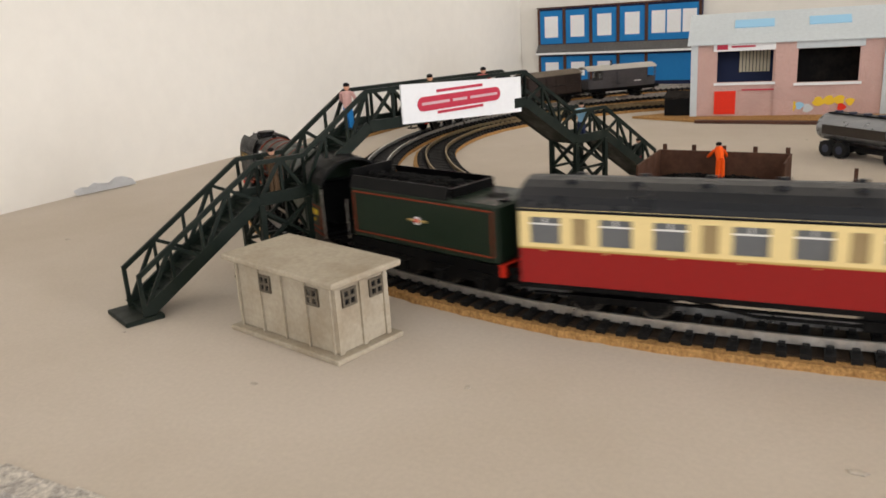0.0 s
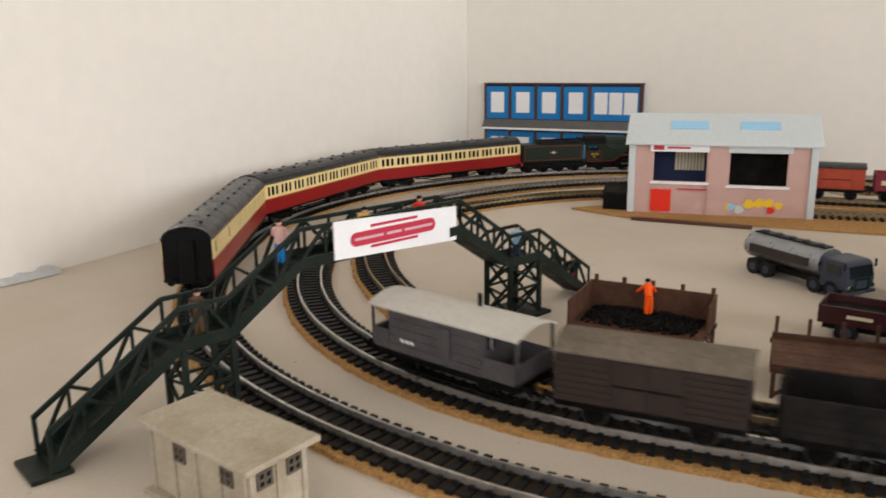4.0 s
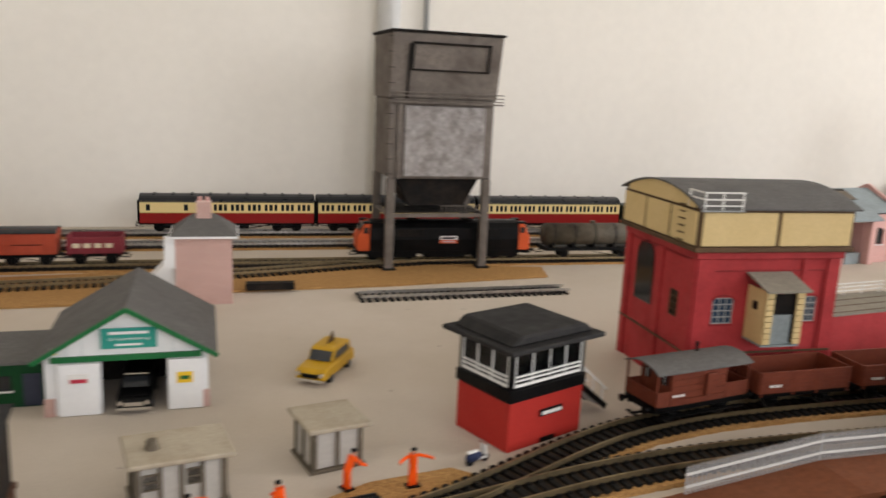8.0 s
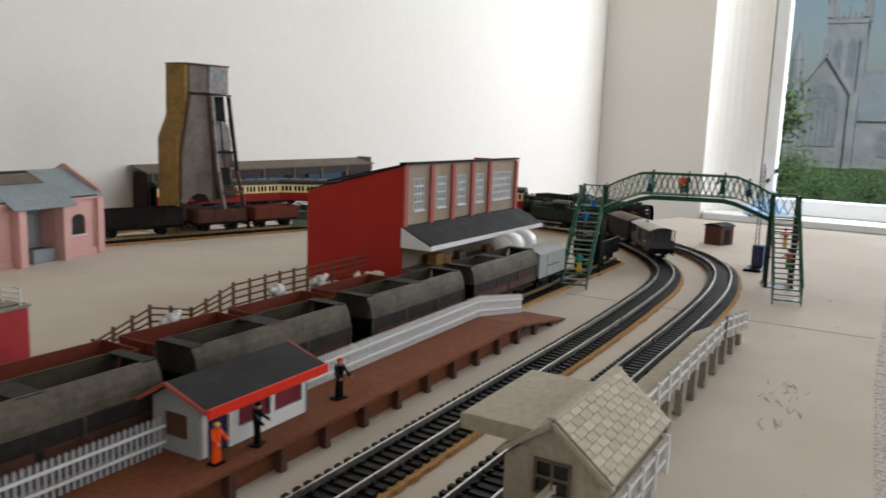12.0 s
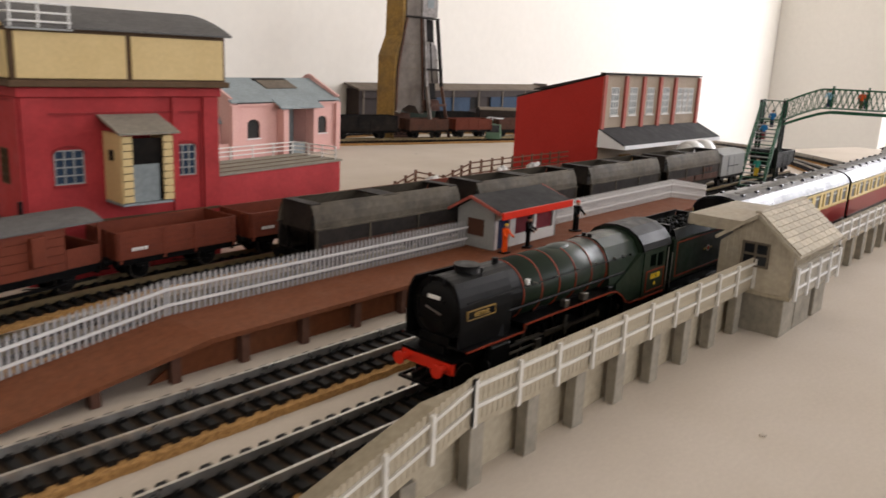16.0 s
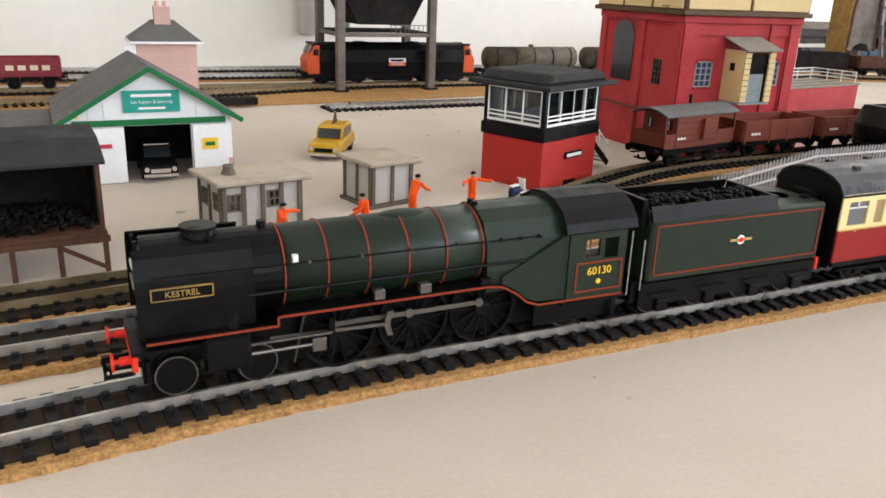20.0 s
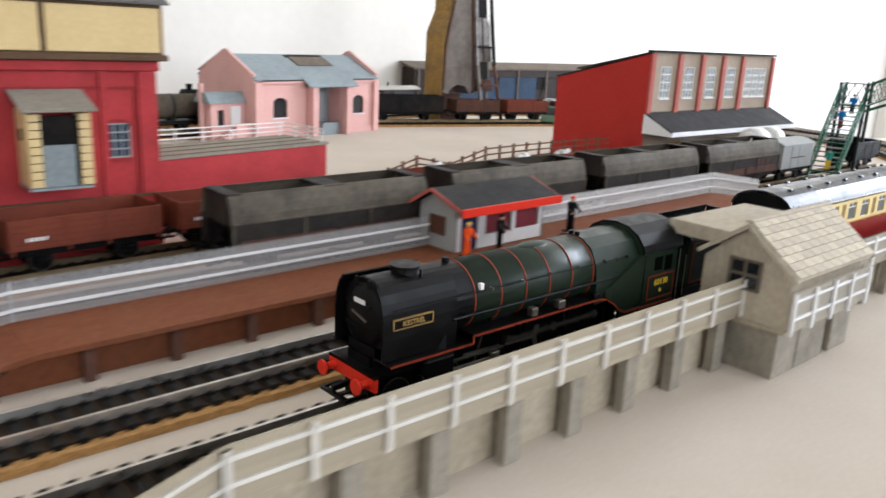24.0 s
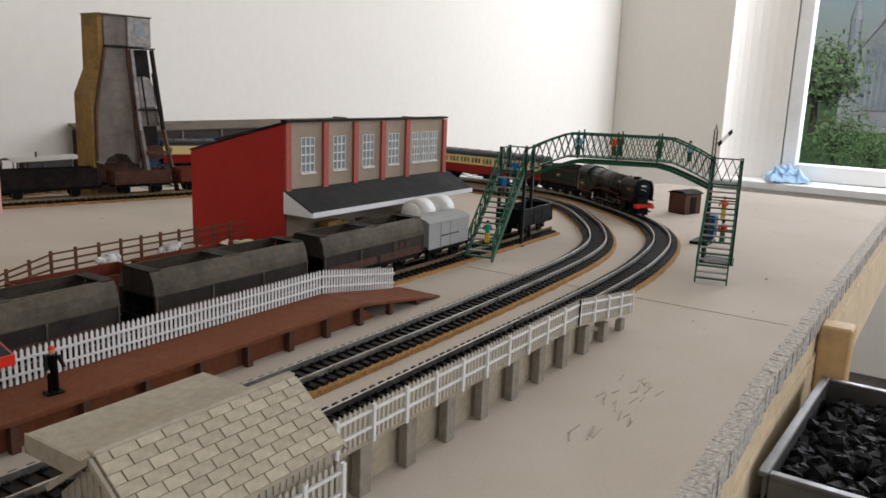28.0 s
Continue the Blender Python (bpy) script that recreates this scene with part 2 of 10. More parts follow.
M_BROWN = material("umber_trim", (0.11, 0.065, 0.035), 0.6, grain=0.25, scale=400, stain=0.3, stain_scale=40)
M_SLATE = material("grey_slate_roof", (0.115, 0.110, 0.105), 0.75, grain=0.3, scale=400, stain=0.3, stain_scale=25, tint=(0.17, 0.165, 0.16), bump=0.3)
M_DARKSLATE = material("charcoal_felt_roof", (0.024, 0.023, 0.023), 0.75, grain=0.3, scale=400, stain=0.3, stain_scale=30, tint=(0.06, 0.058, 0.055))
M_CONCRETE = material("grimy_concrete", (0.185, 0.16, 0.14), 0.85, grain=0.4, scale=240, stain=0.75, stain_scale=30, tint=(0.08, 0.065, 0.055), bump=0.5)
M_CONCRETE_PALE = material("patchy_pale_concrete", (0.34, 0.32, 0.31), 0.85, grain=0.5, scale=160, stain=0.8, stain_scale=55, tint=(0.17, 0.15, 0.14), bump=0.5)
M_OCHRE = material("ochre_weathering", (0.30, 0.18, 0.05), 0.8, grain=0.4, scale=240, stain=0.7, stain_scale=25, tint=(0.13, 0.09, 0.05))
# near-black for sooty parts, and for shade painted inside openings
M_SOOTSHADE = material("soot_black", (0.008, 0.007, 0.0065), 0.8, grain=0.4, scale=300, stain=0.4, stain_scale=40, tint=(0.05, 0.035, 0.025))
M_RUST = material("rusty_hopper", (0.10, 0.045, 0.030), 0.75, grain=0.4, scale=300, stain=0.6, stain_scale=50, tint=(0.04, 0.025, 0.02))
# bauxite brown, darkened to carry the shadow over the brake van and wagons
M_WAGONBROWN = material("bauxite_wagon_paint", (0.155, 0.036, 0.018), 0.6, grain=0.2, scale=500, stain=0.4, stain_scale=50, tint=(0.075, 0.02, 0.013))
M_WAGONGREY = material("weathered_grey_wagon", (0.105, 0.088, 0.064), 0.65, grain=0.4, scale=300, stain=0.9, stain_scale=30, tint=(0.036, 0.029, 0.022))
M_LIGHTGREY = material("light_grey_paint", (0.34, 0.35, 0.34), 0.55, grain=0.15, scale=500, stain=0.25, stain_scale=40, tint=(0.28, 0.28, 0.27))
M_WAGONRED = material("red_wagon_paint", (0.40, 0.07, 0.035), 0.55, grain=0.15, scale=500, stain=0.3, stain_scale=50)
M_MAROON = material("maroon_wagon_paint", (0.22, 0.035, 0.045), 0.5, grain=0.15, scale=500, stain=0.3, stain_scale=50)
M_PINKBRICK = bands("printed_pink_brick", (0.60, 0.36, 0.31), (0.66, 0.50, 0.45), 0.0011, 0.0030, 0.3, 0.5)
M_PINKBRICK_Y = bands("printed_pink_brick_side", (0.60, 0.36, 0.31), (0.66, 0.50, 0.45), 0.0011, 0.0030, 0.3, 0.5, axes="yz")
M_PINK = material("pale_pink_card", (0.66, 0.39, 0.35), 0.7, grain=0.15, scale=500, stain=0.35, stain_scale=35, tint=(0.56, 0.29, 0.26))
M_BLUEGREY = material("blue_grey_slate", (0.26, 0.30, 0.31), 0.7, grain=0.3, scale=350, stain=0.5, stain_scale=30, tint=(0.19, 0.21, 0.21))
M_PALEROOF = material("pale_sheet_roof", (0.55, 0.59, 0.60), 0.6, grain=0.1, scale=300, stain=0.2, stain_scale=20, tint=(0.46, 0.50, 0.52))
M_SKYBLUE = material("rooflight_blue", (0.30, 0.55, 0.74), 0.4)
M_BLUE = material("bright_blue_print", (0.012, 0.19, 0.48), 0.5, grain=0.08, scale=300)
M_NAVY = material("navy_trim", (0.020, 0.028, 0.07), 0.6)
M_GREEN = material("garage_green_trim", (0.015, 0.14, 0.045), 0.5)
M_DARKGREEN = material("dark_green_boards", (0.007, 0.055, 0.018), 0.5, grain=0.2, scale=300)
M_SIGNGREEN = material("sign_sea_green", (0.03, 0.30, 0.24), 0.45)
M_ORANGE = material("hi_vis_orange", (0.90, 0.10, 0.008), 0.55)
M_SKIN = material("figure_flesh", (0.55, 0.30, 0.20), 0.55)
M_PLAT1 = material("red_brown_platform", (0.18, 0.060, 0.026), 0.8, grain=0.35, scale=300, stain=0.4, stain_scale=25, tint=(0.20, 0.085, 0.045))
M_PLAT1POST = material("dark_brown_post", (0.115, 0.055, 0.038), 0.75, grain=0.3, scale=300, stain=0.4, stain_scale=50)
M_PLAT2 = material("stone_platform", (0.40, 0.345, 0.255), 0.8, grain=0.3, scale=300, stain=0.5, stain_scale=28, tint=(0.27, 0.22, 0.15))
M_PLAT2POST = material("grey_stone_post", (0.285, 0.255, 0.205), 0.8, grain=0.3, scale=300, stain=0.5, stain_scale=50)
M_FENCE = material("fence_white", (0.74, 0.73, 0.71), 0.55, grain=0.08, scale=500, stain=0.2, stain_scale=50)
M_FENCEGREY = material("fence_grey_wash", (0.40, 0.39, 0.385), 0.6, grain=0.15, scale=500, stain=0.3, stain_scale=60)
M_STONE = material("bath_stone_hut", (0.42, 0.37, 0.29), 0.75, grain=0.25, scale=300, stain=0.35, stain_scale=30, tint=(0.38, 0.30, 0.19))
M_RUSTWOOD = material("creosoted_brown", (0.075, 0.034, 0.021), 0.7, grain=0.35, scale=300, stain=0.4, stain_scale=45, tint=(0.17, 0.085, 0.05))
M_FENCEBROWN = material("rail_fence_brown", (0.13, 0.055, 0.032), 0.65, grain=0.2, scale=300)
M_FACADE = bands("printed_buff_brick", (0.42, 0.33, 0.245), (0.34, 0.26, 0.19), 0.0012, 0.0034, 0.3, 0.5)
M_PIER = material("red_brick_pier", (0.40, 0.10, 0.075), 0.65, grain=0.2, scale=300)
M_SILVER = material("silver_tank", (0.30, 0.31, 0.33), 0.34, 0.7, grain=0.1, scale=300, stain=0.3, stain_scale=40, tint=(0.2, 0.2, 0.2))
M_DENIM = material("slate_blue_cab", (0.045, 0.050, 0.075), 0.4, grain=0.1, scale=300)
M_LORRY = material("plum_lorry_paint", (0.048, 0.014, 0.016), 0.4, grain=0.1, scale=300)
M_LORRYCREAM = material("lorry_cream", (0.66, 0.58, 0.42), 0.45)
M_CARYELLOW = material("taxi_yellow", (0.54, 0.31, 0.02), 0.35, grain=0.1, scale=300)
M_VANGREEN = material("pale_van_green", (0.13, 0.22, 0.15), 0.45, grain=0.15, scale=300)
M_CHROME = material("chrome", (0.8, 0.8, 0.8), 0.12, 1.0)
M_TYRE = material("tyre_black", (0.015, 0.015, 0.015), 0.7)
M_SHEDBLUE = material("faded_blue_boards", (0.030, 0.055, 0.095), 0.7, grain=0.3, scale=300, stain=0.4, stain_scale=30)
M_SHEDBROWN = material("old_brown_boards", (0.16, 0.13, 0.10), 0.8, grain=0.35, scale=300, stain=0.5, stain_scale=30)
M_SHEDDARK = material("tarred_brown_boards", (0.035, 0.024, 0.020), 0.65, grain=0.25, scale=400, stain=0.3, stain_scale=50)
M_PALEVAN = material("pale_van_roof", (0.52, 0.50, 0.45), 0.6, grain=0.15, scale=300, stain=0.3, stain_scale=40, tint=(0.36, 0.33, 0.28))
M_BLUECLOTH = material("pale_blue_cloth", (0.30, 0.46, 0.66), 0.9, grain=0.3, scale=120, bump=0.6, stain=0.3, stain_scale=20, tint=(0.62, 0.70, 0.80))
M_GALV = material("galvanised_sheet", (0.15, 0.145, 0.14), 0.42, 0.7, grain=0.2, scale=80, stain=0.4, stain_scale=14, tint=(0.26, 0.27, 0.27))
# stone lightened and blued: the haze of distance is in the colour
M_CHURCH = material("church_stone", (0.33, 0.36, 0.39), 0.9, grain=0.3, scale=1.2, stain=0.5, stain_scale=0.3, tint=(0.15, 0.165, 0.18))
M_CHURCHROOF = material("church_slates", (0.22, 0.26, 0.30), 0.8, grain=0.3, scale=2.5, stain=0.4, stain_scale=0.5)
M_LEAF = material("leaves", (0.13, 0.22, 0.09), 0.7, vary=0.5)
M_BARK = material("bark", (0.07, 0.06, 0.05), 0.9, grain=0.4, scale=6)
M_GRASS = material("grass", (0.06, 0.11, 0.035), 0.9, grain=0.5, scale=3, stain=0.4, stain_scale=0.4)
M_GLASS = glass("window_glass")
M_CLEAR = glass("clear_glazing", (0.80, 0.84, 0.85))
M_COW = material("cow_hide", (0.72, 0.70, 0.66), 0.6, stain=1.0, stain_scale=130, tint=(0.02, 0.02, 0.02))
M_SHEEP = material("fleece", (0.62, 0.52, 0.40), 0.9, grain=0.3, scale=500)

M_PALEBAR = material("pale_pink_print", (0.62, 0.40, 0.42), 0.55)
M_SOOTBAND = material("dark_tank_band", (0.045, 0.036, 0.030), 0.5, grain=0.2, scale=300)
M_RAILSTONE = material("pale_stone_rail", (0.64, 0.61, 0.55), 0.6, grain=0.12, scale=500, stain=0.25, stain_scale=60)

# ---- small builders ----
def thing(name, label="", category="", group="", at=(0, 0, 0), turn=0.0, kind=""):
    """An Empty at the base of a thing; its parts are meshes under it."""
    ob = new(name)
    ob.empty_display_size = 0.01
    ob.matrix_basis = pose(*at, 0, 0, turn)
    return tagged(ob, label, category, group, kind)


def part(name, bm, mat, parent, label="", smooth=False, m=None):
    """Links a bmesh as one mesh object under a thing or a part."""
    me = bpy.data.meshes.new(name)
    bm.to_mesh(me)
    bm.free()
    me.materials.append(mat)
    if smooth:
        me.polygons.foreach_set("use_smooth", [True] * len(me.polygons))
    ob = new(name, me)
    if parent is not None:
        ob.parent = parent
    if m is not None:
        ob.matrix_basis = m
    return tagged(ob, label)


def again(ob, parent, m):
    """Another object on the same mesh."""
    c = new(ob.name.split(".")[0], ob.data)
    c.parent, c.matrix_basis = parent, m
    return c


def whole(name, bm, mat, label, category, group="", kind="", smooth=False, m=None):
    ob = part(name, bm, mat, None, label, smooth, m)
    return tagged(ob, label, category, group, kind)


def bx(x0, y0, z0, x1, y1, z1, bevel=0.0, bm=None):
    """A box between two corners, with softened edges."""
    b = bmesh.new()
    bmesh.ops.create_cube(b, size=1.0)
    for v in b.verts:
        v.co = ((x0 + x1) / 2 + v.co.x * (x1 - x0), (y0 + y1) / 2 + v.co.y * (y1 - y0), (z0 + z1) / 2 + v.co.z * (z1 - z0))
    if bevel:
        bmesh.ops.bevel(b, geom=b.edges[:], offset=bevel, segments=1, affect="EDGES", profile=0.5)
    return join(bm, b)


def join(bm, b):
    """Adds b to bm and returns it; b alone if there is no bm."""
    if bm is None:
        return b
    me = bpy.data.meshes.new("tmp")
    b.to_mesh(me)
    b.free()
    bm.from_mesh(me)
    bpy.data.meshes.remove(me)
    return bm


def cyl(p, q, r, r2=None, n=12, bm=None, caps=True):
    """A rod or cone from p to q."""
    b = bmesh.new()
    p, q = Vector(p), Vector(q)
    bmesh.ops.create_cone(b, cap_ends=caps, segments=n, radius1=r, radius2=r if r2 is None else r2, depth=(q - p).length)
    rot = (q - p).to_track_quat("Z", "Y").to_matrix().to_4x4()
    bmesh.ops.transform(b, matrix=Matrix.Translation((p + q) / 2) @ rot, verts=b.verts[:])
    return join(bm, b)


def bar(p, q, w, h, bm=None):
    """A square-cut beam from p to q, w wide and h high."""
    b = bmesh.new()
    p, q = Vector(p), Vector(q)
    bmesh.ops.create_cube(b, size=1.0)
    d = q - p
    up = Vector((0, 0, 1)) if abs(d.normalized().z) < 0.99 else Vector((1, 0, 0))
    side = d.cross(up).normalized()
    upn = side.cross(d).normalized()
    for v in b.verts:
        v.co = (p + q) / 2 + d * v.co.x + side * (v.co.y * w) + upn * (v.co.z * h)
    return join(bm, b)


def prism(outline, lo, hi, axis="y", bm=None, bevel=0.0):
    """A flat outline pushed from lo to hi along an axis: outline pairs are (x, z) for y, (y, z) for x, (x, y) for z."""
    b = bmesh.new()

    def put(a, c, k):
        return {"y": (a, k, c), "x": (k, a, c), "z": (a, c, k)}[axis]
    one = [b.verts.new(put(a, c, lo)) for a, c in outline]
    two = [b.verts.new(put(a, c, hi)) for a, c in outline]
    b.faces.new(one)
    b.faces.new(two[::-1])
    k = len(one)
    for i in range(k):
        b.faces.new((one[i], two[i], two[(i + 1) % k], one[(i + 1) % k]))
    bmesh.ops.recalc_face_normals(b, faces=b.faces[:])
    if bevel:
        bmesh.ops.bevel(b, geom=b.edges[:], offset=bevel, segments=1, affect="EDGES", profile=0.5)
    return join(bm, b)


def ball(c, r, sx=1.0, sy=1.0, sz=1.0, n=8, bm=None):
    b = bmesh.new()
    bmesh.ops.create_uvsphere(b, u_segments=n, v_segments=max(4, n - 2), radius=r)
    for v in b.verts:
        v.co = (c[0] + v.co.x * sx, c[1] + v.co.y * sy, c[2] + v.co.z * sz)
    return join(bm, b)


def panel(w, h, t, holes):
    """A wall sheet of thickness t, w wide and h high from (0, 0), with rectangular holes (x0, z0, x1, z1) right through it.
    It stands in xz (front at y = 0, back at y = t)."""
    xs = sorted({0.0, w, *[a for o in holes for a in (o[0], o[2])]})
    zs = sorted({0.0, h, *[a for o in holes for a in (o[1], o[3])]})
    b = bmesh.new()
    vert = {}

    def v(i, j, k):
        if (i, j, k) not in vert:
            vert[i, j, k] = b.verts.new((xs[i], t * k, zs[j]))
        return vert[i, j, k]

    def solid(i, j):
        if not (0 <= i < len(xs) - 1 and 0 <= j < len(zs) - 1):
            return False
        cx, cz = (xs[i] + xs[i + 1]) / 2, (zs[j] + zs[j + 1]) / 2
        return not any(o[0] < cx < o[2] and o[1] < cz < o[3] for o in holes)
    for i in range(len(xs) - 1):
        for j in range(len(zs) - 1):
            if not solid(i, j):
                continue
            b.faces.new((v(i, j, 0), v(i + 1, j, 0), v(i + 1, j + 1, 0), v(i, j + 1, 0)))
            b.faces.new((v(i, j, 1), v(i, j + 1, 1), v(i + 1, j + 1, 1), v(i + 1, j, 1)))
            for (a, c), (di, dj) in ((((i, j), (i + 1, j)), (0, -1)), (((i, j + 1), (i + 1, j + 1)), (0, 1)), (((i, j), (i, j + 1)), (-1, 0)), (((i + 1, j), (i + 1, j + 1)), (1, 0))):
                if not solid(i + di, j + dj):
                    b.faces.new((v(*a, 0), v(*a, 1), v(*c, 1), v(*c, 0)))
    bmesh.ops.recalc_face_normals(b, faces=b.faces[:])
    return b


def turned(bm, m):
    bmesh.ops.transform(bm, matrix=m, verts=bm.verts[:])
    return bm


def words(name, text, size, mat, parent, m, depth=0.0002):
    """Lettering in the built-in font, as a mesh standing on its baseline, centred."""
    cu = bpy.data.curves.new(name, "FONT")
    cu.body, cu.size, cu.extrude, cu.align_x = text, size, depth, "CENTER"
    cu.resolution_u = 3
    tmp = bpy.data.objects.new("tmp_text", cu)
    me = bpy.data.meshes.new_from_object(tmp)
    bpy.data.objects.remove(tmp)
    bpy.data.curves.remove(cu)
    me.materials.clear()
    me.materials.append(mat)
    ob = new(name, me)
    ob.parent, ob.matrix_basis = parent, m
    return ob

# ---- the room and the layout board ----
BACK, LEFT, RIGHT = 0.762, -0.955, 1.575


def setting(name, bm, mat, label, smooth=False):
    return whole(name, bm, mat, label, name.rstrip("_0123456789").replace("_", " "), kind="structure", smooth=smooth)


def edge_y(x):
    """The board's front edge runs a little out of square."""
    return -0.399 + 0.049 * (x + 0.62) / 1.4 if x < 0.78 else -0.35


board = bmesh.new()
_n = 90
_rag = [(LEFT + (1.74 - LEFT) * i / _n, 0) for i in range(_n + 1)]
_rag = [(x, edge_y(x) + 0.0016 * noise.noise((x * 55, 3.1, 0)) + 0.001 * noise.noise((x * 190, 7, 1))) for x, _ in _rag]
_round = [(1.02 + 0.485 * math.cos(radians(a)), 0.243 + 0.485 * math.sin(radians(a))) for a in range(-14, 80, 6)]
prism([*_rag, (1.74, 0.03), (1.56, 0.085), *_round, (1.12, BACK), (LEFT, BACK)], -0.013, 0.0, "z", board)
setting("ground", board, M_BOARD, "beige fibre insulation board, the bare ground of a model railway layout")
rough_edge = bmesh.new()
for i in range(420):
    x = LEFT + (1.72 - LEFT) * i / 419
    y = edge_y(x)
    bx(x - 0.0035, y - 0.0045 - 0.0012 * random.random(), -0.0135 - 0.002 * random.random(), x + 0.0035, y + 0.0040 + 0.0018 * random.random(), 0.0001 + 0.0004 * random.random(), 0, rough_edge)
whole("board_edge", rough_edge, M_BOARD_EDGE, "ragged torn edge of the fibre board, pale grey and crumbly", "board edge", kind="stuff")
setting("trim_1", prism([(LEFT, -0.413), (0.78, -0.353), (1.72, -0.353), (1.72, -0.33), (LEFT, -0.33)], -0.034, -0.0156, "z"), M_PALEWOOD, "pale plywood sheet under the layout board")
fascia = bmesh.new()
prism([(LEFT, -0.414), (0.78, -0.3545), (1.72, -0.3545), (1.72, -0.336), (0.78, -0.336), (LEFT, -0.394)], -0.115, -0.0345, "z", fascia)
setting("trim_2", fascia, M_PALEWOOD, "pale plywood side of the layout table")
# seams and smudges on the board
seam = bmesh.new()
bx(0.905, -0.34, 0.0, 0.9062, -0.06, 0.0003, 0, seam)
setting("trim_3", seam, M_SMUDGE, "thin joint between two sheets of board")
marks = bmesh.new()
random.seed(5)
for i in range(150):
    x, y = random.uniform(-0.9, 1.6), random.uniform(-0.33, 0.42)
    r = random.choice((0.0006, 0.0008, 0.001, 0.0016))
    ball((x, y, 0.0002), r, random.uniform(0.8, 2.5), 1, 0.3, 5, marks)
for i in range(26):
    x, y = 0.62 + 0.12 * random.random(), -0.31 + 0.03 * random.random()
    bar((x, y, 0.0002), (x + random.uniform(0.004, 0.014), y + random.uniform(-0.002, 0.004), 0.0002), 0.0006, 0.0003, marks)
whole("scuffs", marks, M_SMUDGE, "small dark scuffs and crumbs scattered on the board", "scuffs", kind="stuff")

EAST = 3.315
setting("wall_north", bx(LEFT - 0.1, BACK, -0.78, EAST + 0.3, BACK + 0.1, 1.65), M_WALL, "cream painted plaster wall behind the layout")
setting("wall_west", bx(LEFT - 0.1, -2.65, -0.78, LEFT, BACK - 0.001, 1.65), M_WALL, "cream painted plaster wall beside the layout")
# thick east wall with a deep rounded window reveal
SILL = -0.135
_rev = [(EAST + 0.13 * math.sin(radians(a)), 0.333 - 0.17 * (1 - math.cos(radians(a))) - 0.02 * a / 90) for a in range(0, 91, 10)]
setting("wall_east_1", prism([(EAST, BACK - 0.002), *_rev, (EAST + 0.28, 0.141), (EAST + 0.28, BACK - 0.002)], -0.78, 1.65, "z"), M_WALL, "cream plaster wall with a rounded window reveal")
setting("wall_east_2", prism([(EAST, -2.65), (EAST, -1.32), (EAST + 0.14, -1.12), (EAST + 0.28, -1.12), (EAST + 0.28, -2.65)], -0.78, 1.65, "z"), M_WALL, "cream plaster wall on the other side of the window")
setting("wall_east_3", prism([(EAST, -1.319), (EAST, 0.332), (EAST + 0.28, 0.140), (EAST + 0.28, -1.119)], -0.78, SILL - 0.03, "z"), M_WALL, "plaster under the window")
setting("window_sill", prism([(EAST - 0.03, -1.30), (EAST - 0.03, 0.313), *[(x, y - 0.003) for x, y in _rev[1:]], (EAST + 0.20, 0.137), (EAST + 0.20, -1.115)], SILL - 0.029, SILL, "z", bevel=0.004), M_GLOSSWHITE, "white painted deep window sill")
setting("ceiling", bx(LEFT - 0.1, -2.65, 1.652, EAST + 0.3, BACK, 1.7), M_WALL, "cream plaster ceiling")
setting("floor", bx(LEFT - 0.1, -2.65, -0.85, EAST + 0.3, BACK, -0.782), M_FLOOR, "dark carpeted floor below the layout table")
# unseen rear wall; both openings are added to go with the fill lamps
_south = panel(4.8, 2.43, 0.1, [(0.35, 0.9, 1.85, 2.1), (2.3, 0.9, 3.8, 2.1)])
turned(_south, Matrix.Translation((LEFT - 0.1, -2.65, -0.78)))
setting("wall_south", _south, M_WALL, "unseen cream plaster wall with two openings added for fill light")

win = tagged(new("window_1"), "white painted timber window with clear panes", "window", kind="structure")
_x0, _y0, _y1, _z0, _z1 = EAST + 0.13, -1.118, 0.139, SILL + 0.001, 1.648
for nm, b in (("window_frame", bx(_x0, _y1 - 0.05, _z0, _x0 + 0.06, _y1, _z1, 0.004)), ("window_frame", bx(_x0, _y0, _z0, _x0 + 0.06, _y0 + 0.05, _z1, 0.004)),
              ("window_frame", bx(_x0, _y0 + 0.0502, _z0, _x0 + 0.06, _y1 - 0.0502, _z0 + 0.06, 0.004)), ("window_frame", bx(_x0, _y0 + 0.0502, _z1 - 0.05, _x0 + 0.06, _y1 - 0.0502, _z1, 0.004)),
              ("mullion", bx(_x0 - 0.005, -0.56, _z0 + 0.0602, _x0 + 0.065, -0.47, _z1 - 0.0502, 0.004))):
    part(nm, b, M_GLOSSWHITE, win)
for a, c in ((-0.469, _y1 - 0.051), (_y0 + 0.051, -0.561)):
    p = part("pane", bx(_x0 + 0.028, a, _z0 + 0.061, _x0 + 0.032, c, _z1 - 0.051), M_GLASS, win)
    p.visible_shadow = False

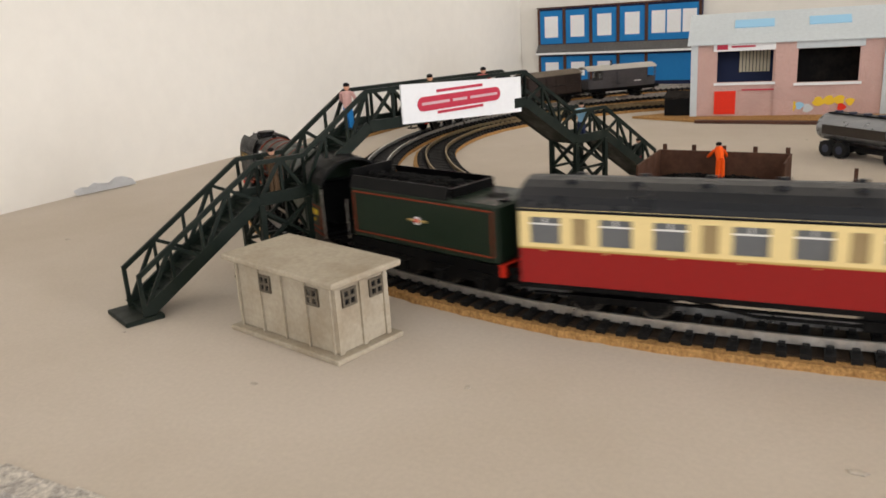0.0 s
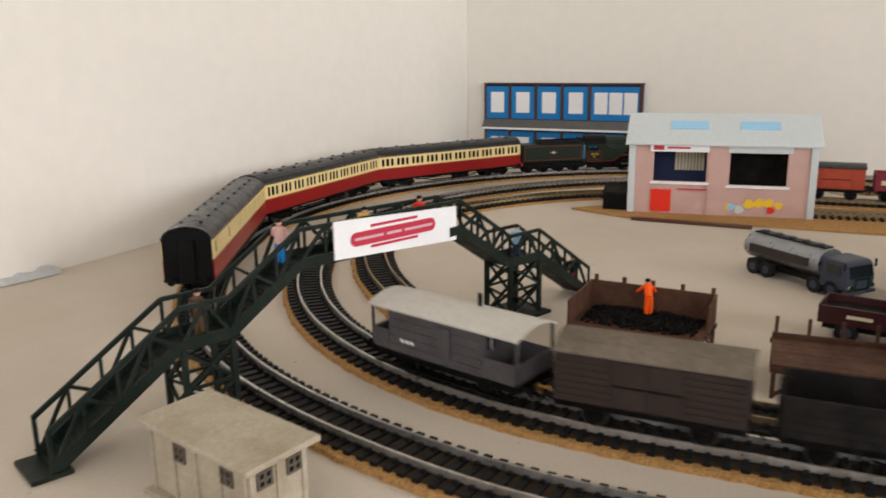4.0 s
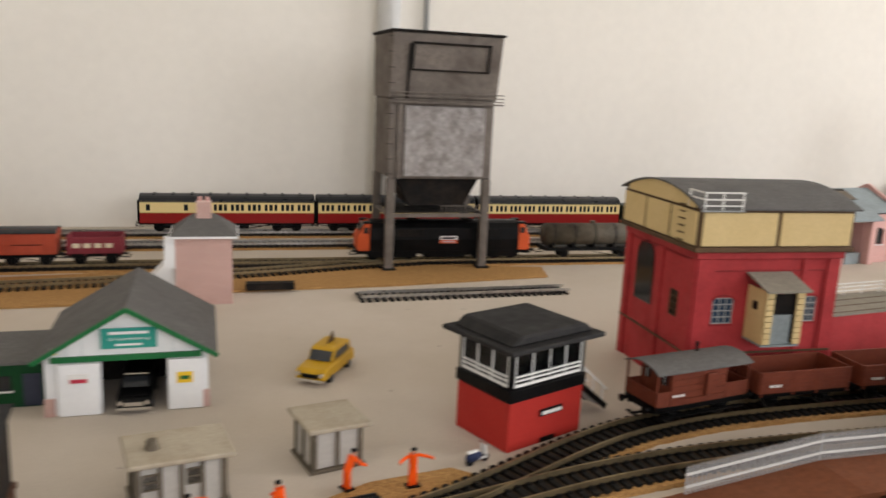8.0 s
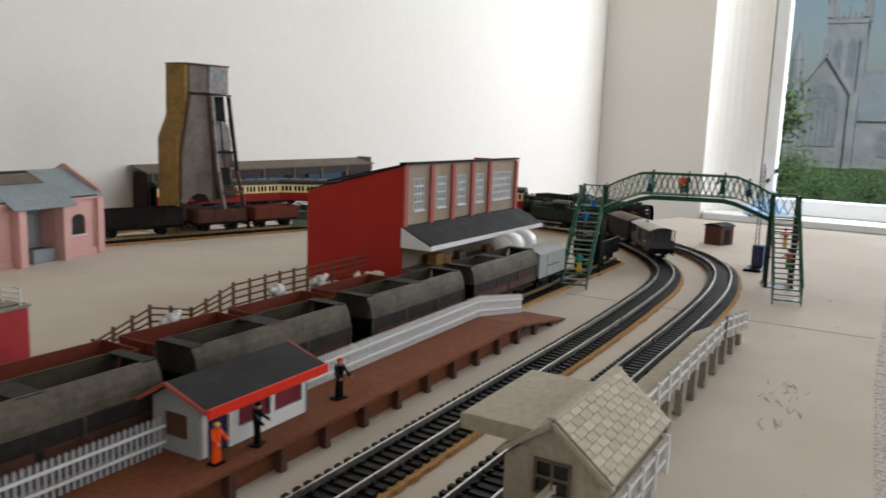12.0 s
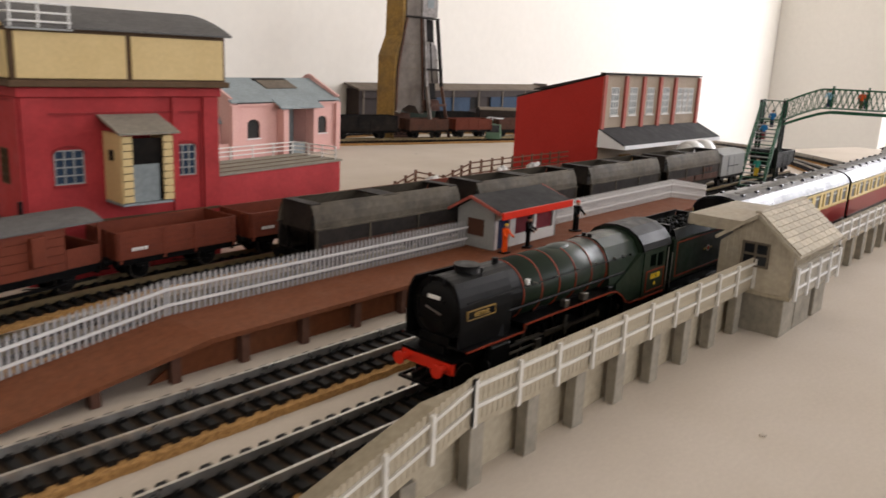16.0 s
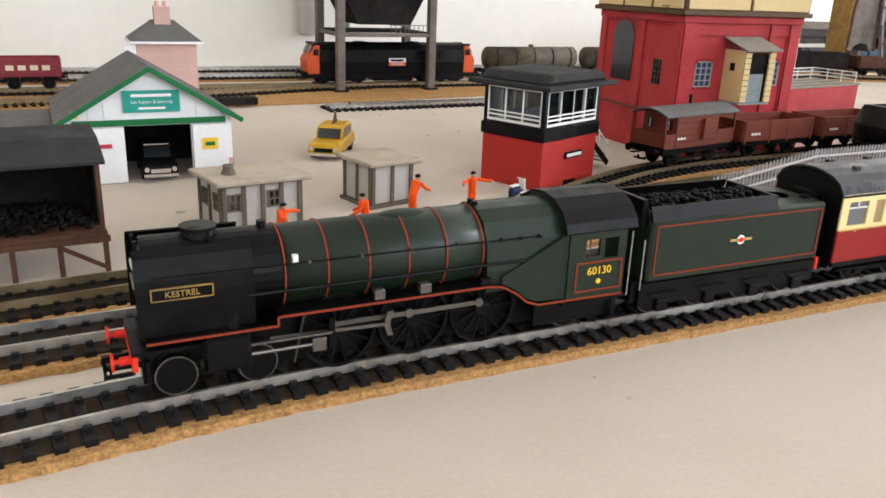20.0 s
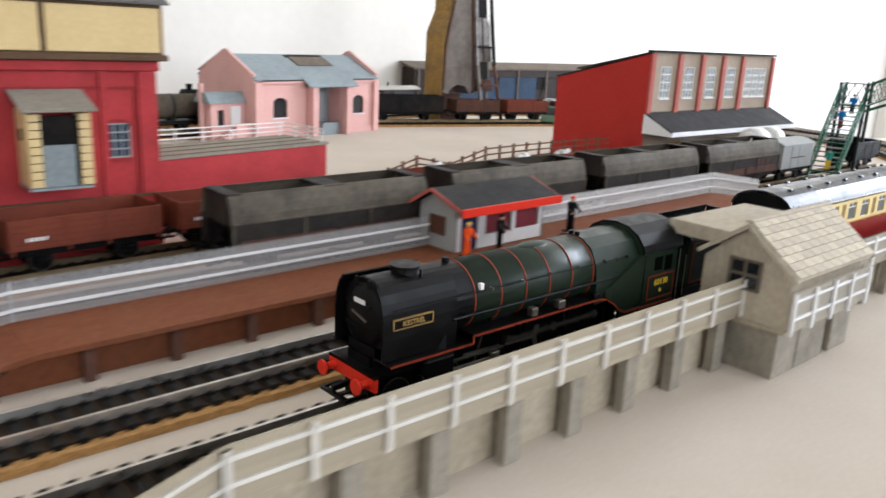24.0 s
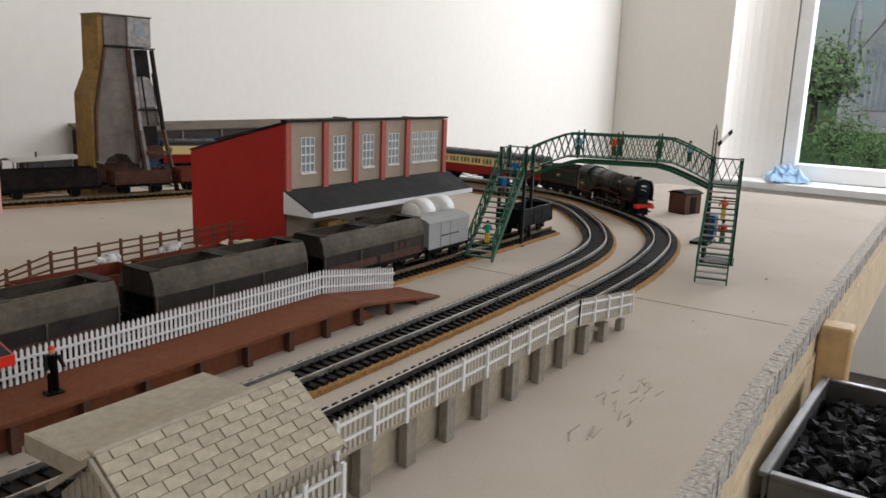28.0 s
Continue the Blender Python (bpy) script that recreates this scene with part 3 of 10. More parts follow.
# things beyond the table's edge
whole("table_post", bx(0.962, -0.3785, -0.40, 0.986, -0.3548, -0.010, 0.0015), M_WOOD, "square pine post screwed to the side of the layout table", "post")
tray = thing("coal_tray", "galvanised tray full of loose coal beside the layout table", "tray", at=(0.82, -0.503, -0.18), turn=-1.5)
for nm, b in (("base", bx(-0.088, -0.138, 0.0, 0.098, 0.138, 0.003)), ("long_side", bx(-0.088, 0.1352, 0.003, 0.098, 0.138, 0.138, 0.0008)), ("long_side", bx(-0.088, -0.138, 0.003, 0.098, -0.1352, 0.138, 0.0008)),
              ("short_side", bx(-0.088, -0.135, 0.003, -0.0852, 0.135, 0.138, 0.0008)), ("short_side", bx(0.0952, -0.135, 0.003, 0.098, 0.135, 0.138, 0.0008)),
              ("rim", bx(-0.091, 0.1346, 0.138, 0.101, 0.1405, 0.1415, 0.0008)), ("rim", bx(-0.091, -0.1405, 0.138, 0.101, -0.1346, 0.1415, 0.0008)), ("rim", bx(-0.091, -0.1344, 0.138, -0.0845, 0.1344, 0.1415, 0.0008)), ("rim", bx(0.0945, -0.1344, 0.138, 0.101, 0.1344, 0.1415, 0.0008))):
    part(nm, b, M_GALV, tray)
whole("tray_stand", bx(0.71, -0.66, -0.78, 0.94, -0.38, -0.1805, 0.004), M_DARKWOOD, "dark wooden stand below the coal tray", "stand")
chest = thing("sideboard", "dark wooden sideboard standing behind the table end", "sideboard", at=(2.05, -0.62, -0.78))
part("top", bx(-0.40, -0.24, 0.535, 0.40, 0.24, 0.56, 0.004), M_DARKWOOD, chest)
part("carcass", bx(-0.38, -0.22, 0.06, 0.38, 0.22, 0.534, 0.003), M_DARKWOOD, chest)
for x in (-0.34, 0.34):
    for y in (-0.18, 0.18):
        part("leg", bx(x - 0.025, y - 0.025, 0.0, x + 0.025, y + 0.025, 0.0598), M_DARKWOOD, chest)
for x in (-0.19, 0.19):
    d = part("door", bx(x - 0.175, 0.2202, 0.08, x + 0.175, 0.236, 0.51, 0.003), M_DARKWOOD, chest)
    part("knob", ball((x * 0.2, 0.242, 0.32), 0.012, n=10), M_BRASS, d)

# crumpled cloth on the sill
cloth = bmesh.new()
bmesh.ops.create_grid(cloth, x_segments=34, y_segments=34, size=0.085)
for v in cloth.verts:
    r = max(abs(v.co.x), abs(v.co.y)) / 0.085
    n1 = noise.noise((v.co.x * 34, v.co.y * 34, 2.0))
    n2 = noise.noise((v.co.x * 80, v.co.y * 80, 5.0))
    v.co = (v.co.x * 0.8 + 0.012 * n2, v.co.y * 0.85 + 0.012 * n1, max(0.002, 0.058 * (1 - r ** 2) * (0.75 + 0.7 * n1) + 0.010 * n2 + 0.004))
whole("cloth", cloth, M_BLUECLOTH, "crumpled pale blue and white cloth on the window sill", "cloth", smooth=True, m=pose(3.36, 0.098, SILL + 0.001, 0, 0, 20))

# ---- outside: lawn, trees and a church, seen through the window ----
setting("lawn", bx(4.6, -320, -5.2, 900, 320, -5.0), M_GRASS, "grass outside the building, reaching to the horizon")
church = thing("church", "stone church with pinnacled tower and traceried window, distance haze in its colour", "church", at=(150, 0, -5.0))
part("tower", bx(6, 8.0, 0, 14, 14.2, 25.6), M_CHURCH, church)
for k in range(7):
    part("battlement", bx(5.9, 8.1 + 0.9 * k, 25.6, 6.6, 8.55 + 0.9 * k, 26.5 + (1.2 if k == 3 else 0.0)), M_CHURCH, church)
for y in (8.2, 14.0):
    for x in (6.3, 13.7):
        p = part("pinnacle", bx(x - 0.55, y - 0.55, 25.6, x + 0.55, y + 0.55, 28.0), M_CHURCH, church)
        part("spirelet", cyl((x, y, 28.0), (x, y, 31.5), 0.7, 0.05, 6), M_CHURCH, p)
    part("buttress", bx(5.2, y - 0.5, 0, 6, y + 0.5, 22), M_CHURCH, church)
for y in (10.0, 12.2):
    part("belfry_louvre", prism([(y - 0.7, 15.5), (y + 0.7, 15.5), (y + 0.7, 21), (y, 22.3), (y - 0.7, 21)], 5.9, 6.05, "x"), M_CHURCHROOF, church)
part("string_course", bx(5.85, 7.9, 24.6, 14.1, 14.3, 25.0), M_CHURCH, church)
part("transept", prism([(8.6, 0), (17.8, 0), (17.8, 11.8), (13.1, 18.4), (8.6, 11.8)], -2, 6, "x"), M_CHURCH, church)
part("gable_coping", bar((-2.2, 17.9, 11.6), (-2.2, 13.1, 18.7), 0.7, 0.5), M_CHURCH, church)
part("gable_coping", bar((-2.2, 13.1, 18.7), (-2.2, 8.4, 11.6), 0.7, 0.5), M_CHURCH, church)
arch = [(13.1 + 2.6 * math.cos(radians(a)), 9.6 + 4.6 * math.sin(radians(a)) ** 0.8) for a in range(0, 181, 15)] + [(10.5, 3.5), (15.7, 3.5)]
trac = part("great_window", prism(arch, -2.12, -2.02, "x"), M_CHURCHROOF, church, "tall traceried window")
for y in (11.4, 12.2, 13.1, 14.0, 14.8):
    part("stone_mullion", bx(-2.22, y - 0.10, 3.5, -2.10, y + 0.10, 10.6), M_CHURCH, trac)
for a in range(0, 360, 45):
    part("tracery", bar((-2.18, 13.1, 11.7), (-2.18, 13.1 + 1.6 * math.cos(radians(a)), 11.7 + 1.6 * math.sin(radians(a))), 0.12, 0.16), M_CHURCH, trac)
for y in (8.4, 17.9):
    part("buttress", bx(-3.0, y - 0.6, 0, -1.9, y + 0.6, 12.5), M_CHURCH, church)
part("spirelet", cyl((0, 17.8, 12.5), (0, 17.8, 18.0), 0.9, 0.9, 8), M_CHURCH, church)
part("spirelet", cyl((0, 17.8, 18.0), (0, 17.8, 23.2), 1.0, 0.05, 8), M_CHURCH, church)
part("nave_wall", bx(3, -30, 0, 13, 7.99, 8.0), M_CHURCH, church)
part("nave_roof", prism([(2.6, 8.0), (13.4, 8.0), (8, 16.7)], -30, 7.99, "y"), M_CHURCHROOF, church, "steep slate nave roof")
for y in (-26, -20, -14, -8, -2, 3.5):
    part("aisle_window", prism([(y - 0.9, 2.0), (y + 0.9, 2.0), (y + 0.9, 5.2), (y, 6.6), (y - 0.9, 5.2)], 2.88, 3.0, "x"), M_CHURCHROOF, church)


def garden_tree(at, height, spread, seed, bare=False):
    rnd = random.Random(seed)
    t = thing("tree", "leafy green tree in front of the church" if not bare else "bare branching tree in front of the church", "tree", "garden trees", at=at)
    b = cyl((0, 0, 0), (0, 0, height * 0.45), height * 0.035, height * 0.022, 8)
    tips = []
    for i in range(9 if not bare else 14):
        a, e = rnd.uniform(0, 6.28), rnd.uniform(0.5, 1.2)
        z0 = height * rnd.uniform(0.25, 0.45)
        ln = height * rnd.uniform(0.3, 0.5)
        p = Vector((0, 0, z0))
        q = p + Vector((math.cos(a) * math.cos(e), math.sin(a) * math.cos(e), math.sin(e))) * ln
        cyl(p, q, height * 0.016, height * 0.005, 6, b)
        for _ in range(3):
            d = Vector((rnd.uniform(-1, 1), rnd.uniform(-1, 1), rnd.uniform(0, 1))).normalized() * ln * 0.5
            cyl(p.lerp(q, 0.6), p.lerp(q, 0.6) + d, height * 0.006, height * 0.002, 5, b)
        tips.append(q)
    part("trunk", b, M_BARK, t)
    if not bare:
        vs, fs = [], []
        for i in range(2600):
            c = rnd.choice(tips) * rnd.uniform(0.75, 1.05) + Vector((rnd.gauss(0, 1), rnd.gauss(0, 1), rnd.gauss(0, 0.8))) * spread * 0.30
            s = height * rnd.uniform(0.014, 0.030)
            u = Vector((rnd.gauss(0, 1), rnd.gauss(0, 1), rnd.gauss(0, 1))).normalized()
            w = u.orthogonal().normalized()
            o = len(vs)
            vs += [tuple(c + u * s), tuple(c + w * s * 0.6), tuple(c - u * s), tuple(c - w * s * 0.6)]
            fs.append((o, o + 1, o + 2, o + 3))
        me = bpy.data.meshes.new("crown")
        me.from_pydata(vs, [], fs)
        me.materials.append(M_LEAF)
        cr = new("crown", me)
        cr.parent = t
        tagged(cr, "crown of small green leaves", kind="stuff")


for i, (x, y, h, sp, bare) in enumerate(((62, 7.4, 4.6, 2.6, False), (58, 4.4, 3.0, 2.6, False), (60, 1.6, 3.1, 2.8, False), (57, -0.6, 3.3, 2.8, False), (60, -3.0, 3.2, 3.0, False), (118, 17.6, 14.5, 4.2, False), (74, -6.5, 5.0, 4.0, False), (124, 21.5, 15.5, 5.0, False), (66, 6.2, 3.4, 2.4, False))):
    garden_tree((x, y, -5.0), h, sp, 20 + i, bare)


def paper_sheet():
    """A crumpled sheet against the end of the board."""
    rng = random.Random(5)
    bm = bmesh.new()
    n, k = 9, 5
    g = [[bm.verts.new((-0.026 + 0.0065 * i, -0.010 + 0.005 * j, max(0.0004, 0.008 * (1 - abs(j - 2) / 2.4) * rng.uniform(0.5, 1.0)) if 0 < j < k - 1 else 0.0004)) for j in range(k)] for i in range(n)]
    for i in range(n - 1):
        for j in range(k - 1):
            bm.faces.new((g[i][j], g[i + 1][j], g[i + 1][j + 1], g[i][j + 1]))
    bmesh.ops.solidify(bm, geom=bm.faces[:], thickness=0.0004)
    whole("paper_sheet", bm, M_CARD_WHITE, "crumpled white paper sheet lying on the board", "paper", m=pose(-0.955, -0.09, 0.0006, 0, 0, 80))


paper_sheet()

# ---- track ----
RAIL_TOP = 0.0085
BED = 0.0030


def spline(pts, step=0.004):
    """Points at even steps along a smooth open curve through pts."""
    out = []
    P = [Vector((*p, 0)) for p in pts]
    P = [2 * P[0] - P[1], *P, 2 * P[-1] - P[-2]]
    for i in range(1, len(P) - 2):
        a, b, c, d = P[i - 1:i + 3]
        for k in range(24):
            u = k / 24
            out.append(0.5 * (2 * b + (c - a) * u + (2 * a - 5 * b + 4 * c - d) * u * u + (3 * b - a - 3 * c + d) * u ** 3))
    out.append(P[-2])
    return evenly(out, step)


def evenly(line, step):
    res, left = [line[0].copy()], step
    for a, b in zip(line, line[1:]):
        d = (b - a).length
        at = 0.0
        while d - at >= left:
            at += left
            res.append(a.lerp(b, at / d))
            left = step
        left -= d - at
    return res


def loop(front, back, xl, xr, cl, step=0.004):
    """A closed oval: along the front towards the left, round, along the back and round to the start."""
    cy, r = (front + back) / 2, (back - front) / 2
    line = [Vector((xr + (cl - xr) * i / 200, front, 0)) for i in range(200)]
    line += [Vector((cl + r * math.cos(a), cy + r * math.sin(a), 0)) for a in (radians(-90 - 180 * i / 120) for i in range(120))]
    line += [Vector((cl + (xr - cl) * i / 200, back, 0)) for i in range(200)]
    line += [Vector((xr + r * math.cos(a), cy + r * math.sin(a), 0)) for a in (radians(90 - 180 * i / 120) for i in range(121))]
    return evenly(line, step)


def eased(base, ease, xs, cut):
    """A closed oval whose right-hand end follows hand-laid points: ease runs from cut, low on the right, back to the front straight; it starts near xs."""
    tail = [p for p in base if p.x < 0.70 or p.y > cut]
    front = [i for i, p in enumerate(tail) if p.x < 0.70]
    a = tail[front[0]:]
    curve = spline([(a[-1].x, a[-1].y), *ease, (a[0].x, a[0].y)])
    k = min(range(len(curve)), key=lambda i: abs(curve[i].x - xs) + (1 if curve[i].y > 0 else 0))
    ring = curve[k:] + a + curve[1:k + 1]
    return evenly(ring, 0.004)[:-1]


def bulged(line, stops):
    """The front left of an oval pushed outwards by (x, metres) stops, smoothly."""
    xs, ds = [a for a, _ in stops], [b for _, b in stops]

    def push(p):
        if p.y > 0.12:
            return 0.0
        return sum(float(np.interp(p.x + 0.004 * k, xs, ds)) for k in range(-9, 10)) / 19
    return [Vector((p.x, p.y - push(p), 0)) for p in line]


OUTER = bulged(eased(loop(-0.1990, 0.690, 0, 1.005, -0.460), [(1.41, 0.075), (1.345, -0.015), (1.262, -0.100), (1.19, -0.146), (1.116, -0.173), (1.026, -0.189), (0.94, -0.196), (0.82, -0.199)], 1.005, 0.20),
               [(-0.88, 0.0), (-0.85, 0.004), (-0.80, 0.011), (-0.74, 0.016), (-0.674, 0.021), (-0.61, 0.021), (-0.54, 0.021), (-0.48, 0.024), (-0.42, 0.023), (-0.33, 0.012), (-0.24, 0.001), (-0.20, 0.0)])
INNER = bulged(eased(loop(-0.1430, 0.612, 0, 0.985, -0.435), [(1.342, 0.10), (1.293, 0.020), (1.215, -0.043), (1.142, -0.088), (1.07, -0.118), (0.985, -0.133), (0.88, -0.139), (0.78, -0.142)], 0.985, 0.20),
               [(-0.81, 0.0), (-0.78, 0.003), (-0.72, 0.013), (-0.69, 0.018), (-0.616, 0.020), (-0.56, 0.019), (-0.45, 0.013), (-0.35, 0.008), (-0.20, 0.0)])
THIRD = spline([(0.62, 0.505), (0.3, 0.505), (-0.10, 0.503), (-0.35, 0.50), (-0.53, 0.485), (-0.649, 0.438), (-0.729, 0.345), (-0.765, 0.24), (-0.752, 0.13), (-0.702, 0.042), (-0.640, -0.024), (-0.575, -0.073), (-0.51, -0.100),
                (-0.44, -0.114), (-0.36, -0.113), (-0.26, -0.103), (-0.16, -0.092), (-0.06, -0.072), (0.05, -0.045), (0.16, -0.034), (0.3, -0.033), (0.6, -0.033), (1.0, -0.033), (1.12, -0.033)])
SIDING = spline([(-0.10, -0.078), (-0.04, -0.055), (0.05, -0.008), (0.11, 0.014), (0.19, 0.026), (0.35, 0.030), (0.72, 0.030)])
FRONTBACK = spline([(-0.52, 0.40), (-0.37, 0.418), (-0.24, 0.437), (-0.13, 0.46), (-0.02, 0.488), (0.06, 0.503)])
YARD = spline([(0.66, 0.565), (0.8, 0.528), (0.93, 0.489), (1.06, 0.452), (1.2, 0.41)])
SPUR = [Vector((-0.036 + 0.235 * i / 60, 0.355 + 0.0105 * i / 60, 0)) for i in range(61)]


def sides(line, i, closed):
    k = len(line)
    a, b = (line[(i - 1) % k], line[(i + 1) % k]) if closed else (line[max(i - 1, 0)], line[min(i + 1, k - 1)])
    d = (b - a).normalized()
    return Vector((-d.y, d.x, 0))


def ribbon(line, closed, off0, off1, z0, z1, bm=None, ragged=0.0):
    """A strip of box section that follows a line between two offsets from it."""
    verts, faces = [], []
    k = len(line)
    for i, p in enumerate(line):
        s = sides(line, i, closed)
        j = ragged * noise.noise((p.x * 140, p.y * 140, 0)) if ragged else 0
        g = ragged * noise.noise((p.x * 140, p.y * 140, 9)) if ragged else 0
        for o, z in ((off0 - j, z0), (off1 + g, z0), (off1 + g, z1), (off0 - j, z1)):
            q = p + s * o
            verts.append((q.x, q.y, z))
    for i in range(k if closed else k - 1):
        a, b = 4 * i, 4 * ((i + 1) % k)
        for c in range(4):
            d = (c + 1) % 4
            faces.append((a + c, b + c, b + d, a + d))
    if not closed:
        faces += [(0, 1, 2, 3), (4 * k - 4, 4 * k - 1, 4 * k - 2, 4 * k - 3)]
    me = bpy.data.meshes.new("strip")
    me.from_pydata(verts, [], faces)
    b = bmesh.new()
    b.from_mesh(me)
    bpy.data.meshes.remove(me)
    bmesh.ops.recalc_face_normals(b, faces=b.faces[:])
    return join(bm, b)


SLEEPER_BOX = None


def lay_track(name, line, closed, label, rail_mat, near, bed=True, pitch=0.0076, lift=0.0):
    """Cork bed, two rails, and sleepers: those near the front are parts of their own."""
    global SLEEPER_BOX
    t = thing(name, label, "track")
    t["kind"] = "structure"
    z = BED if bed else 0.0
    z += lift
    if bed:
        lo, hi = (-0.0166, 0.0198) if closed else (-0.0198, 0.0166)
        part("cork_bed", ribbon(line, closed, lo, hi, lift, z, ragged=0.0014), M_CORK, t, "crumbling cork underlay")
        # dark strip over the cork: shade between sleepers put into its colour
        part("web", ribbon(line, closed, -0.0152, 0.0152, z - 0.0002, z + 0.0007), M_WEB, t, "dusty track base darkened for the shade between sleepers")
    for o in (-0.00875, 0.00875):
        part("rail", ribbon(line, closed, o - 0.0006, o + 0.0006, z + 0.0022, z + 0.0055), rail_mat, t)
    if SLEEPER_BOX is None:
        me = bpy.data.meshes.new("sleeper")
        b = bx(-0.0018, -0.0168, 0.0, 0.0018, 0.0168, 0.0021)
        for o in (-0.00875, 0.00875):
            for e in (-0.0021, 0.0021):
                bx(-0.0012, o + e - 0.0009, 0.0021, 0.0012, o + e + 0.0009, 0.0033, 0, b)
        b.to_mesh(me)
        b.free()
        me.materials.append(M_SLEEPER)
        SLEEPER_BOX = me
    spots = evenly(line, pitch)
    k = len(spots)
    rest_v, rest_f = [], []
    made = 0
    src_v = [v.co.copy() for v in SLEEPER_BOX.vertices]
    src_f = [tuple(p.vertices) for p in SLEEPER_BOX.polygons]
    for i, p in enumerate(spots):
        s = sides(spots, i, closed)
        m = Matrix.Translation((p.x, p.y, z)) @ Matrix.Rotation(math.atan2(s.y, s.x) - math.pi / 2 + random.uniform(-0.02, 0.02), 4, "Z")
        if near and near(p) and made < 300:
            ob = new("sleeper", SLEEPER_BOX)
            ob.parent, ob.matrix_basis = t, m
            made += 1
        else:
            o = len(rest_v)
            rest_v += [tuple(m @ v) for v in src_v]
            rest_f += [tuple(a + o for a in f) for f in src_f]
    if rest_v:
        me = bpy.data.meshes.new("sleepers")
        me.from_pydata(rest_v, [], rest_f)
        me.materials.append(M_SLEEPER)
        ob = new("sleepers", me)
        ob.parent = t
        tagged(ob, "row of moulded black sleepers", kind="stuff")
    return t


def is_near(p):
    return p.y < 0.0


lay_track("track_outer", OUTER, True, "outer oval of nickel silver model track on cork underlay", M_RAIL, is_near)
lay_track("track_inner", INNER, True, "inner oval of model track on cork underlay", M_RAIL, is_near)
lay_track("track_third", THIRD, False, "curved siding of dull brass-coloured model track on cork", M_RAIL_DULL, lambda p: p.y < 0.12 and p.x < 0.3)
lay_track("track_siding", SIDING, False, "wagon siding of model track beside the water tower", M_RAIL_DULL, lambda p: p.x < 0.2, bed=True, lift=-0.0004)
lay_track("track_yard_front", FRONTBACK, False, "model track leading to the coaling tower", M_RAIL_DULL, None, bed=False, lift=0.0026)
lay_track("track_yard_right", YARD, False, "yard siding of model track below the tall coal hoist", M_RAIL_DULL, None)
lay_track("track_spur", SPUR, False, "loose length of model track lying on the board", M_RAIL, None, bed=False)
yard_cork = prism([(-0.64, 0.362), (-0.57, 0.338), (-0.30, 0.352), (-0.15, 0.39), (0.0, 0.398), (0.20, 0.425), (0.21, 0.47), (0.10, 0.485), (-0.30, 0.475), (-0.56, 0.44)], 0.0002, 0.0026, "z")
setting("yard_cork", yard_cork, M_CORK, "sheet of brown cork under the yard tracks")

# ---- buildings ----
def window_unit(parent, x, z, w, h, y, cols, rows, bar_w=0.0006, frame_mat=None, pane_mat=None, name="window", depth=0.0012):
    """A window in an xz wall whose front is at y: dark or clear pane with white glazing bars before it."""
    win_ob = part(name, bx(x, y + 0.0004, z, x + w, y + 0.0010, z + h), pane_mat or M_DARKPANE, parent)
    b = bmesh.new()
    y0, y1 = y - depth * 0.5, y + 0.0003
    for i in range(cols + 1):
        xx = x + w * i / cols
        bx(xx - bar_w / 2, y0, z, xx + bar_w / 2, y1, z + h, 0, b)
    for j in range(rows + 1):
        zz = z + h * j / rows
        bx(x - bar_w / 2, y0 + 0.0001, zz - bar_w / 2, x + w + bar_w / 2, y1 - 0.0001, zz + bar_w / 2, 0, b)
    part("window_lattice", b, frame_mat or M_WHITE, win_ob)
    return win_ob


def gable_roof(x0, x1, y0, y1, z, rise, over, t=0.0012, along="x", bm=None):
    """Two slopes of thickness t; the ridge runs along an axis."""
    out = bm
    if along == "x":
        yc = (y0 + y1) / 2
        k = rise / (yc - y0)
        for s in (-1, 1):
            e = y0 - over if s < 0 else y1 + over
            out = prism([(e, z - over * k), (yc, z + rise), (yc, z + rise + t), (e, z - over * k + t)], x0 - over, x1 + over, "x", out)
    else:
        xc = (x0 + x1) / 2
        k = rise / (xc - x0)
        for s in (-1, 1):
            e = x0 - over if s < 0 else x1 + over
            out = prism([(e, z - over * k), (xc, z + rise), (xc, z + rise + t), (e, z - over * k + t)], y0 - over, y1 + over, "y", out)
    return out


